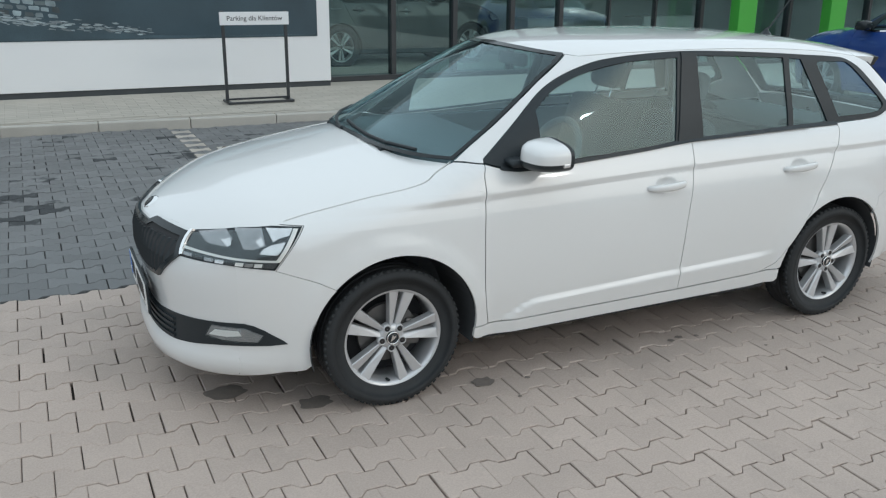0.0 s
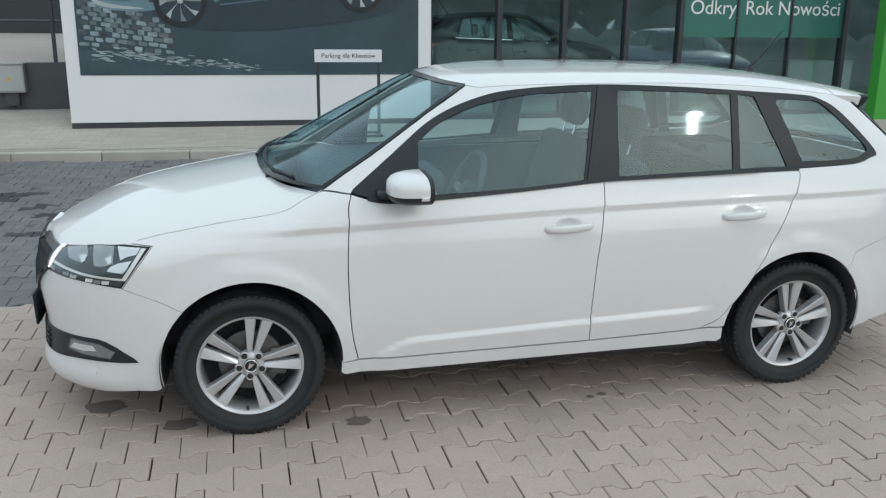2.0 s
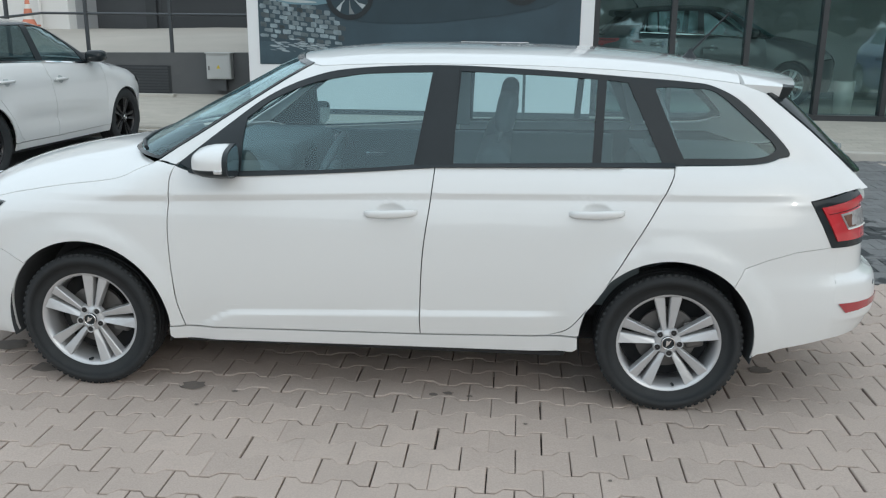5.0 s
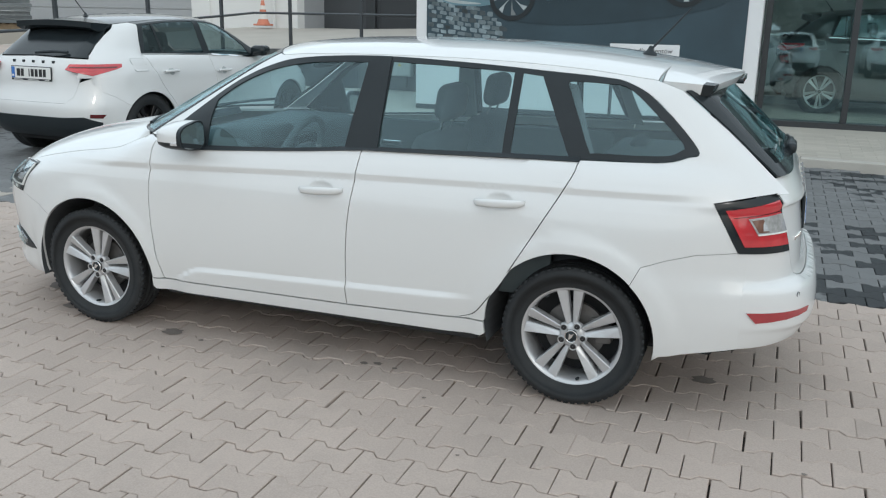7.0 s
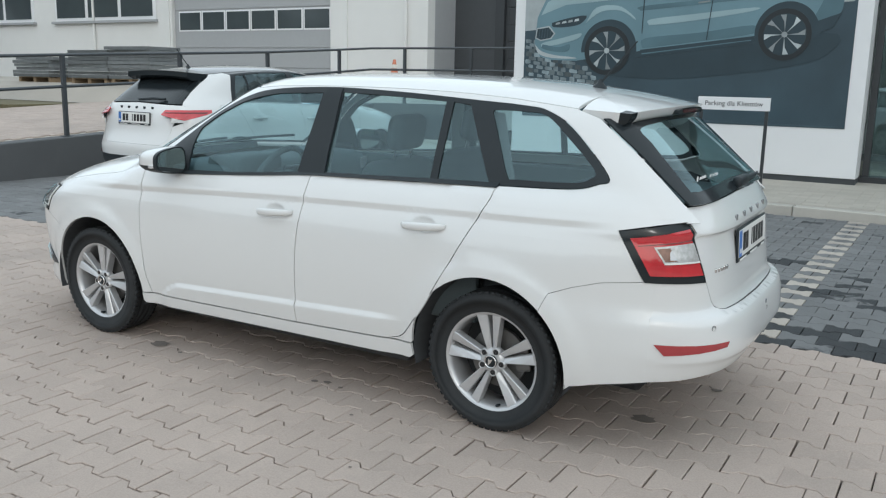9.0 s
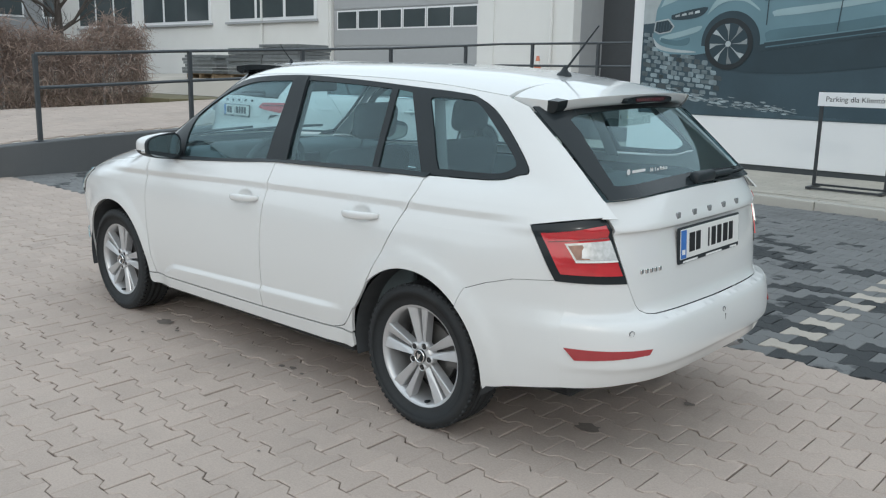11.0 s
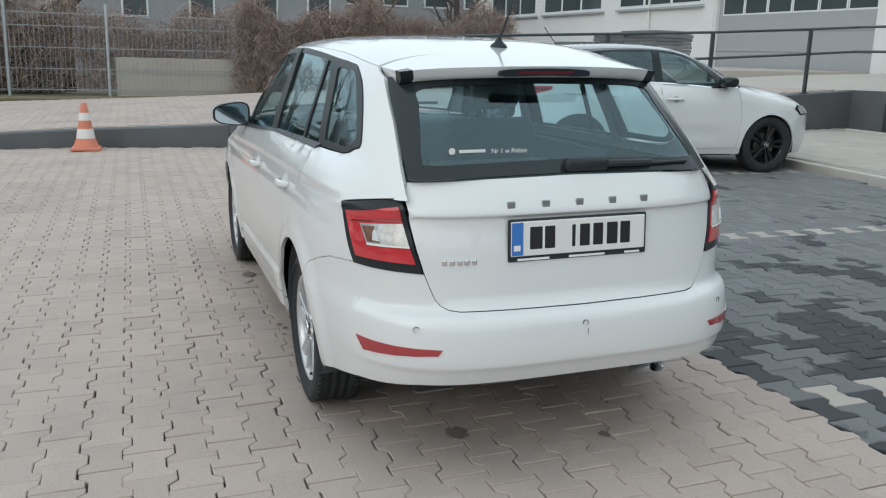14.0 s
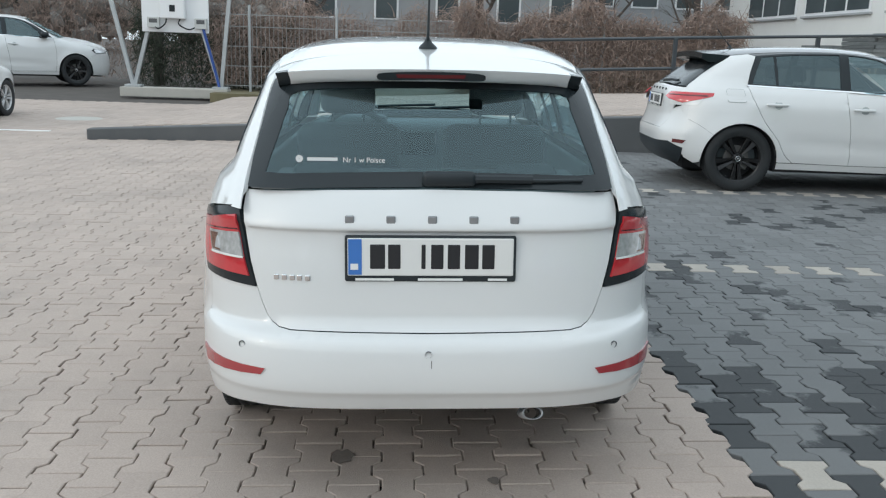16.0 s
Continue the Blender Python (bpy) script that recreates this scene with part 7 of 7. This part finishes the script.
# grating stacks on pallets, on a rough verge beside the ramp
verge = boxes((-32, -15.7, 8.6, 10.9, 0.2, 0.62))
setting("verge", verge, "grass", "rough dry grass verge before the workshop", "grass")
bank = bmesh.new()
prism(bank, [(10.9, 0.2), (10.9, 0.63), (11.35, 1.00), (11.7, 1.11), (14.0, 1.12), (18.55, 1.16), (18.55, 0.2)], -32, -13.9, "x")
setting("bank", bank, "ramp", "pale sandy concrete bank under the stacked gratings", "bank")
rr = random.Random(4)
for sx, layers in ((-19.3, 6), (-16.85, 8), (-15.15, 9)):
    p = thing("pallet", "raw wooden pallet under a stack of steel gratings", "pallet", pose(sx, 12.25, 1.114), "pallets")
    for k in range(5):
        part("board", boxes((-0.75, 0.75, -0.5 + 0.22 * k, -0.40 + 0.22 * k, 0.12, 0.145)), "pallet", p)
    for x in (-0.7, 0.0, 0.7):
        part("block", boxes((x - 0.06, x + 0.06, -0.5, 0.5, 0.0, 0.12)), "pallet", p)
    for k in range(layers):
        g = thing("steel_grating", "galvanised steel grating lying in a stack", "grating", pose(sx + rr.uniform(-0.06, 0.06), 12.25 + rr.uniform(-0.05, 0.05), 1.262 + 0.095 * k, 0, 0, rr.uniform(-2, 2)), "steel gratings")
        part("frame", boxes((-0.85, 0.85, -0.55, -0.52, 0, 0.085), (-0.85, 0.85, 0.52, 0.55, 0, 0.085), (-0.85, -0.82, -0.52, 0.52, 0, 0.085), (0.82, 0.85, -0.52, 0.52, 0, 0.085)), "zinc_dull", g)
        part("bars", boxes(*[(-0.8 + 0.1 * j, -0.79 + 0.1 * j, -0.52, 0.52, 0.02, 0.08) for j in range(17)]), "zinc_dull", g)

# ---- fence with creeper, verge, house and trees beyond ----
FX = -17.4
setting("grass_verge", boxes((-19.5, -16.2, -4.9, 8.6, -0.15, 0.10)), "grass", "dry grass strip along the fence", "grass")
fence = thing("mesh_fence", "tall steel mesh fence overgrown with brown creeper", "fence", pose(FX, 0, 0.15))
for y in (-4.10, -1.86, 2.07, 5.15, 7.70):
    b = bmesh.new()
    tube(b, [(0, y, -0.25), (0, y, 2.15)], 0.035, 8)
    part("post", b, "zinc", fence, "pale galvanised post")
b = bmesh.new()
for y in np.arange(-4.8, 8.9, 0.11):
    box(b, -0.004, 0.004, y - 0.004, y + 0.004, 0.05, 1.95)
for z in (0.10, 0.6, 1.1, 1.6, 1.9):
    box(b, -0.008, 0.008, -4.8, 8.9, z - 0.01, z + 0.01)
tagged(part("wire_panel", b, "fence_wire", fence), kind="stuff")
part("fence_wall", boxes((-0.35, -0.12, -1.70, 2.00, -0.2, 0.90), bevel=0.01), "ramp", fence, "low pale concrete wall")


def creeper(name, y0, y1, z0, z1, x, n, seed, material, thick, label):
    """A tangle of thin stems and shoots."""
    rg_ = np.random.default_rng(seed)
    V, F = [], []
    for _ in range(n):
        y = rg_.uniform(y0, y1)
        top_z = z1 + 0.25 * math.sin(y * 1.7) + 0.15 * math.sin(y * 4.1 + 1) + rg_.normal(0, 0.10)
        z = z0 + (top_z - z0) * rg_.random() ** 0.8
        p = np.array([x + rg_.normal(0, thick), y, z])
        d = rg_.normal(0, 1, 3) * np.array([0.5, 0.8, 1.0])
        d[2] = -abs(d[2]) * 1.2 if rg_.random() < 0.75 else abs(d[2])
        d /= np.linalg.norm(d)
        w = rg_.uniform(0.004, 0.011)
        L = rg_.uniform(0.15, 0.55)
        side = np.cross(d, rg_.normal(0, 1, 3))
        side /= np.linalg.norm(side)
        k = len(V)
        q = p
        for s in range(4):
            V += [tuple(q - side * w * (1 - s / 4.5)), tuple(q + side * w * (1 - s / 4.5))]
            d = d + rg_.normal(0, 0.28, 3) + np.array([0, 0, -0.10])
            d /= np.linalg.norm(d)
            q = q + d * L / 3
            q[2] = max(q[2], z0)
        F += [(k + 2 * s, k + 2 * s + 1, k + 2 * s + 3, k + 2 * s + 2) for s in range(3)]
    me = bpy.data.meshes.new(name)
    me.from_pydata(V, [], F)
    me.materials.append(M[material])
    return tagged(new(name, me), label, "creeper", kind="stuff")


creeper("dry_creeper", 1.2, 8.9, 0.25, 2.35, FX + 0.02, 26000, 1, "twig", 0.16, "dense brown leafless creeper over the fence")
creeper("dry_creeper", -5.2, 1.2, 0.25, 2.15, FX - 0.75, 12000, 2, "twig", 0.25, "thin brown leafless creeper over the fence")
creeper("dry_creeper", -20.0, -4.0, 0.0, 4.2, FX - 7.5, 30000, 4, "twig", 0.5, "brown leafless thicket beyond the parked cars")
creeper("evergreen_shrub", -7.4, -3.0, 0.1, 2.0, FX - 1.3, 9000, 3, "dark_green", 0.3, "dark scruffy evergreen shrubs behind the fence")


def bare_tree(m, height, seed, label):
    """A leafless tree: tapered trunk, limbs and fine twigs."""
    t = thing("bare_tree", label, "tree", m, "bare trees")
    rg_ = random.Random(seed)
    trunk, limbs = bmesh.new(), bmesh.new()
    tube(trunk, [(0, 0, 0), (0.05, 0.03, height * 0.2), (0.0, 0.1, height * 0.42), (0.1, 0.1, height * 0.6)], 0.17, 10, 0.08)

    def grow(p, d, L, r, depth):
        pts = [p]
        for s in range(3):
            d = (d + Vector((rg_.gauss(0, 0.18), rg_.gauss(0, 0.18), rg_.gauss(0.04, 0.12)))).normalized()
            pts.append(pts[-1] + d * L / 3)
        tube(limbs, pts, r, 6 if depth < 2 else 4, r * 0.55)
        if depth < 4:
            for k in range(3 if depth < 3 else 3):
                q = pts[rg_.choice((1, 2, 3))]
                nd = (d + Vector((rg_.gauss(0, 0.65), rg_.gauss(0, 0.65), rg_.gauss(0.1, 0.4)))).normalized()
                grow(q, nd, L * 0.66, r * 0.52, depth + 1)
    for k in range(7):
        a = k * 2.4
        grow(Vector((0, 0.06, height * (0.26 + 0.05 * k))), Vector((math.cos(a), math.sin(a), 0.7)).normalized(), height * 0.27, 0.06, 0)
    part("trunk", trunk, "bark", t, smooth=True)
    part("crown", limbs, "bark", t)
    return t


for k, (x, y, h) in enumerate(((-21.5, -3.0, 7.5), (-22.5, 2.2, 8.5), (-24.0, 6.5, 8.0), (-23.0, -8.0, 8.0), (-27.0, -13.0, 9.0), (-26.0, 10.5, 7.5))):
    bare_tree(pose(x, y, -0.1, 0, 0, 40 * k), h, 10 + k, "bare dark tree behind the fence")
house = thing("far_house", "grey house behind the trees beyond the fence", "house", kind="structure")
part("wall", boxes((-46, -38, -6, 9, -0.1, 5.2)), "house", house)
for y in (-4.6, -1.6, 1.4, 4.4, 7.0):
    w = part("window", boxes((-38.0, -37.95, y, y + 1.2, 2.6, 4.2)), "white_panel", house)
    part("pane", boxes((-37.95, -37.93, y + 0.1, y + 1.1, 2.7, 4.1)), "far_glass", w)
b = bmesh.new()
prism(b, [(-47, 5.1), (-42, 8.2), (-37, 5.1)], -6.6, 9.6)
part("roof", b, "house_roof", house)
tall = thing("far_building", "dark far building with rows of windows", "building", kind="structure")
part("wall", boxes((-58, -46, 9.5, 40, -0.1, 9.0)), "house", tall)
for y in np.arange(10.5, 38, 2.6):
    for z in (1.2, 4.0, 6.6):
        w = part("window", boxes((-46.0, -45.95, y, y + 1.6, z, z + 1.7)), "white_panel", tall)
        part("pane", boxes((-45.95, -45.93, y + 0.1, y + 1.5, z + 0.1, z + 1.6)), "far_glass", w)
# woods closing the distance all round
b = bmesh.new()
rgw = random.Random(21)
for k in range(150):
    a = 2 * math.pi * k / 150 + rgw.uniform(-0.02, 0.02)
    R_ = rgw.uniform(75, 105)
    x, y, h = R_ * math.cos(a), R_ * math.sin(a), rgw.uniform(5, 9)
    for j in range(34):
        px_, py_ = x + rgw.gauss(0, 2.4), y + rgw.gauss(0, 2.4)
        s = rgw.uniform(0.7, 1.7)
        b2 = bmesh.new()
        bmesh.ops.create_icosphere(b2, subdivisions=1, radius=1)
        for v in b2.verts:
            v.co *= rgw.uniform(0.7, 1.25)
        merge(b, b2, pose(px_, py_, rgw.uniform(0.2, 1) * h) @ Matrix.Diagonal((s, s, s * 0.9, 1)))
M["far_wood"] = mat("grey_far_woods", (0.17, 0.165, 0.155), 0.95, vary=0.35, scale=0.5, per_island=0.3)
tagged(part("far_woods", b, "far_wood"), "grey leafless woods in the distance", "woods", kind="stuff")

# ---- charger frame ----
ch = thing("charger_frame", "white steel frame carrying solar inverters on a concrete beam", "charger frame", pose(-17.0, -5.83, -0.08))
part("beam", boxes((-0.25, 0.25, -1.45, 1.25, 0.0, 0.24), bevel=0.02), "kerb", ch, "concrete foundation beam")
for y, ends in ((-1.15, ((-1.75, 2.9), (-0.72, 1.75))), (1.05, ((1.35, 2.9), (0.60, 1.75)))):
    for ye, ze in ends:
        b = bmesh.new()
        tube(b, [(0, y, 0.2), (0, ye, ze)], 0.065, 4)
        part("leg", b, "zinc", ch)
    part("base_plate", boxes((-0.16, 0.16, y - 0.2, y + 0.2, 0.24, 0.30), bevel=0.01), "zinc", ch)
pn = part("panel", boxes((0.06, 0.10, -0.86, 0.80, 1.62, 3.2), bevel=0.01), "white_panel", ch, "white mounting board")
part("inverter", soft_box(0.10, 0.30, -0.36, 0.25, 1.95, 2.75, 0.03), "white_panel", ch, "white inverter box")
part("inverter_screen", boxes((0.30, 0.305, -0.12, 0.02, 2.12, 2.28)), "gloss_black", ch)
for y in (-0.55, 0.62):
    part("junction_box", soft_box(0.10, 0.22, y - 0.15, y + 0.15, 1.72, 1.98, 0.015), "box_grey", ch)
    part("label_plate", boxes((0.22, 0.224, y - 0.10, y + 0.10, 1.84, 1.94)), "wall_grey", ch)
for y0 in (-0.22, 0.12):
    b = bmesh.new()
    tube(b, smooth_line([(0.2, y0, 1.96), (0.24, y0 - 0.03, 1.82), (0.22, y0 + (-0.2 if y0 < 0 else 0.2), 1.70), (0.2, y0 + (-0.3 if y0 < 0 else 0.38), 1.76)], 4), 0.018)
    part("cable", b, "trim", ch)
b = bmesh.new()
tube(b, smooth_line([(0.14, 0.66, 1.75), (0.10, 0.85, 1.0), (0.10, 1.02, 0.3), (0.28, 1.05, 0.05)], 4), 0.035)
part("cable", b, "cable", ch, "blue cable conduit")

# parked cars across the yard, mirrored in the glass
for k, x in enumerate((-3.0, 0.2, 3.4, 6.6)):
    src = (yard_car, white_hatch)[k % 2]
    tagged(copy_thing(src, pose(x, -13.5, -0.1, 0, 0, 90)), "hatchback parked in a row across the yard", group="cars across the yard")


# ---- interlocking pavers, real stones with open joints ----
PA, PB, PD = 0.2045, 0.1425, 0.016
ROW0, COL0 = -1.241, 0.1215


def paver_outline(inset_):
    a, h, d = PA / 2 - inset_, PB / 2 - inset_, PD
    top_ = [(-a, h + d), (-0.064, h + d), (-0.036, h - d), (0.036, h - d), (0.064, h + d), (a, h + d)]
    return [(x, -y) for x, y in top_] + [(x, y) for x, y in top_[::-1]]


def paver_mesh(name, material):
    bm = bmesh.new()
    o1, o2 = paver_outline(0.0021), paver_outline(0.0058)
    low = [bm.verts.new((x, y, -0.030)) for x, y in o1]
    mid = [bm.verts.new((x, y, -0.0028)) for x, y in o1]
    top_ = [bm.verts.new((x, y, 0.0)) for x, y in o2]
    for k in range(12):
        n = (k + 1) % 12
        bm.faces.new((low[k], low[n], mid[n], mid[k]))
        bm.faces.new((mid[k], mid[n], top_[n], top_[k]))
    bm.faces.new(top_)
    me = bpy.data.meshes.new(name)
    bm.to_mesh(me)
    bm.free()
    me.materials.append(M[material])
    return me


def lattice(x0, x1, y0, y1, col0=COL0):
    r0, r1 = math.ceil((y0 - ROW0) / PB), math.floor((y1 - ROW0) / PB)
    for r in range(r0, r1 + 1):
        y = ROW0 + r * PB
        off = col0 if r % 2 == 0 else col0 - PA / 2
        for c in range(math.ceil((x0 - off) / PA), math.floor((x1 - off) / PA) + 1):
            yield off + c * PA, y, r, c


def joined_pavers(name, places, material, label, level=lambda x, y: np.clip(0.0192 * y, -0.1, 0.03)):
    """Stones joined into one mesh, each an island, slightly uneven."""
    rng = np.random.default_rng(5)
    P = np.array(places)
    n = len(P)
    o1, o2 = np.array(paver_outline(0.0021)), np.array(paver_outline(0.0058))
    base = np.concatenate([np.c_[o1, np.full(12, -0.030)], np.c_[o1, np.full(12, -0.0028)], np.c_[o2, np.zeros(12)]])
    V = np.repeat(base[None], n, 0)
    V[:, :, 0] += P[:, None, 0] + rng.normal(0, 0.0015, n)[:, None]
    V[:, :, 1] += P[:, None, 1] + rng.normal(0, 0.0015, n)[:, None]
    V[:, :, 2] += level(V[:, :, 0], V[:, :, 1]) + rng.normal(0, 0.0012, n)[:, None]
    faces = []
    for i in range(n):
        k0 = 36 * i
        for k in range(12):
            m = (k + 1) % 12
            faces.append((k0 + k, k0 + m, k0 + 12 + m, k0 + 12 + k))
            faces.append((k0 + 12 + k, k0 + 12 + m, k0 + 24 + m, k0 + 24 + k))
        faces.append(tuple(range(k0 + 24, k0 + 36)))
    me = bpy.data.meshes.new(name)
    me.from_pydata(V.reshape(-1, 3).tolist(), [], faces)
    me.materials.append(M[material])
    return tagged(new(name, me), label, kind="stuff")


yard = thing("yard_paving", "beige interlocking concrete pavers with sandy joints", "paving", kind="structure")
stone = paver_mesh("paver", "paver_beige")
NEAR = (0.05, 4.35, -2.30, -0.45)
rest = []
rng = random.Random(3)
for x, y, r, c in lattice(-6.5, 11.0, -6.2, 1.08):
    if NEAR[0] < x < NEAR[1] and NEAR[2] < y < NEAR[3]:
        ob = new("paver", stone)
        ob.parent = yard
        ob.matrix_basis = pose(x + rng.gauss(0, 0.0015), y + rng.gauss(0, 0.0015), slope_z(y) + rng.gauss(0, 0.0014), 1.1 + rng.gauss(0, 0.35), rng.gauss(0, 0.35), rng.gauss(0, 0.25))
    else:
        rest.append((x, y))
for x, y, r, c in lattice(-15.0, 11.0, -14.0, -6.2):
    rest.append((x, y))
for x, y, r, c in lattice(-15.0, -6.5, -6.2, -4.72):
    rest.append((x, y))
for x, y, r, c in lattice(-7.4, -6.5, -4.72, 1.08):
    if x > RX + BEND(y) + 0.02 and x < -6.5:
        rest.append((x, y))
ob = joined_pavers("paver_field", rest, "paver_beige_far", "beige interlocking concrete pavers of the open yard")
ob.parent = yard
# the same stones on the ramp
def ramp_level(x, y):
    return np.interp(y, ramp_ys, [float(RAMP(q)) for q in ramp_ys]) * np.interp(-x, [6.7, 9, 12, 15.6], [1.0, 0.95, 0.95, 0.7]) + 0.014


joined_pavers("ramp_pavers", [(x, y) for x, y, r, c in lattice(-15.4, -6.85, -4.2, 10.6) if x < RX - 0.36 + BEND(y)], "paver_beige_far", "beige interlocking concrete pavers on the ramp", ramp_level)
dark, dash = [], []
LINES = (-2.992, 0.280, 3.143, 6.006, 8.869)
bays = thing("parking_bay_paving", "wet-stained anthracite interlocking pavers of the parking bays", "paving", kind="structure")
pale = paver_mesh("bay_line_paver", "paver_light")
for x, y, r, c in lattice(-6.5, 11.0, 1.09, 7.0, 0.0755):
    if y > KERB_Y(x) - 0.12:
        continue
    if r % 2 == 0 and min(abs(x - q) for q in LINES) < 0.02:
        ob = new("bay_line_paver", pale)
        ob.parent = bays
        ob.matrix_basis = pose(x, y, slope_z(y) + 0.001)
    else:
        dark.append((x, y))
ob = joined_pavers("dark_paver_field", dark, "paver_dark", "anthracite interlocking pavers, some wet and darker")
ob.parent = bays
# kerb stones along the sidewalk
kb = bmesh.new()
box(kb, -0.498, 0.498, -0.07, 0.07, -0.15, 0.10, 0.012, 2)
kerb_me = bpy.data.meshes.new("kerb_stone")
kb.to_mesh(kerb_me)
kb.free()
kerb_me.materials.append(M["kerb"])
kerb = thing("kerb", "pale concrete kerb along the parking bays", "kerb", kind="structure")
for k in range(-7, 14):
    ob = new("kerb_stone", kerb_me)
    ob.parent = kerb
    ob.matrix_basis = pose(0.95 + k * 1.0, KERB_Y(0.95 + k) + 0.03, 0.022, 0, 0, -4.0)
# small oblong stones of the sidewalk
V, F = [], []
for r in range(40):
    y = 5.75 + r * 0.125
    for c in range(-26, 60):
        x = c * 0.25 + (0.125 if r % 2 else 0)
        if -6.5 < x < 14 and y > KERB_Y(x) + 0.17 and y < 10.6 and not (y > BY - 0.05 and x > -2.3):
            k = len(V)
            for dx, dy, dz in ((-.1235, -.061, 0), (.1235, -.061, 0), (.1235, .061, 0), (-.1235, .061, 0), (-.120, -.0575, .003), (.120, -.0575, .003), (.120, .0575, .003), (-.120, .0575, .003)):
                V.append((x + dx, y + dy, side_z(y + dy) + dz))
            F += [(k, k + 1, k + 5, k + 4), (k + 1, k + 2, k + 6, k + 5), (k + 2, k + 3, k + 7, k + 6), (k + 3, k, k + 4, k + 7), (k + 4, k + 5, k + 6, k + 7)]
me = bpy.data.meshes.new("sidewalk_stones")
me.from_pydata(V, [], F)
me.materials.append(M["slab"])
tagged(new("sidewalk_stones", me), "small oblong beige sidewalk pavers", "paving", kind="stuff")
# dried oil and water spots on the pavers
M["spot"] = mat("dark_damp_spot", (0.17, 0.145, 0.128), 0.75, vary=0.2, scale=30, grain=0.2)
for x, y, r in ((0.44, -0.74, 0.085), (0.64, -0.78, 0.022), (-0.62, -0.38, 0.13), (-0.30, -0.62, 0.11), (-0.45, -0.10, 0.07), (1.50, -0.72, 0.03), (1.565, -0.70, 0.035), (1.66, -0.72, 0.02), (2.99, -0.30, 0.085), (3.17, 0.22, 0.040), (1.9, -0.95, 0.015), (2.2, -1.35, 0.012), (3.4, -1.0, 0.018), (0.52, -0.92, 0.016)):
    b = bmesh.new()
    rr = random.Random(int(1000 * x + 77 * y))
    r *= 0.52
    pts = [(r * (0.75 + 0.45 * rr.random()) * math.cos(t) * 1.25, r * (0.7 + 0.45 * rr.random()) * math.sin(t)) for t in [2 * math.pi * k / 14 for k in range(14)]]
    pts = smooth_line(pts + pts[:1], 3)[:-1]
    b.faces.new([b.verts.new((px_, py_, 0)) for px_, py_ in pts])
    tagged(part("damp_spot", b, "spot", at=pose(x, y, slope_z(y) + 0.0035, 1.1)), "dark damp spot on the pavers", "stain", kind="stuff")
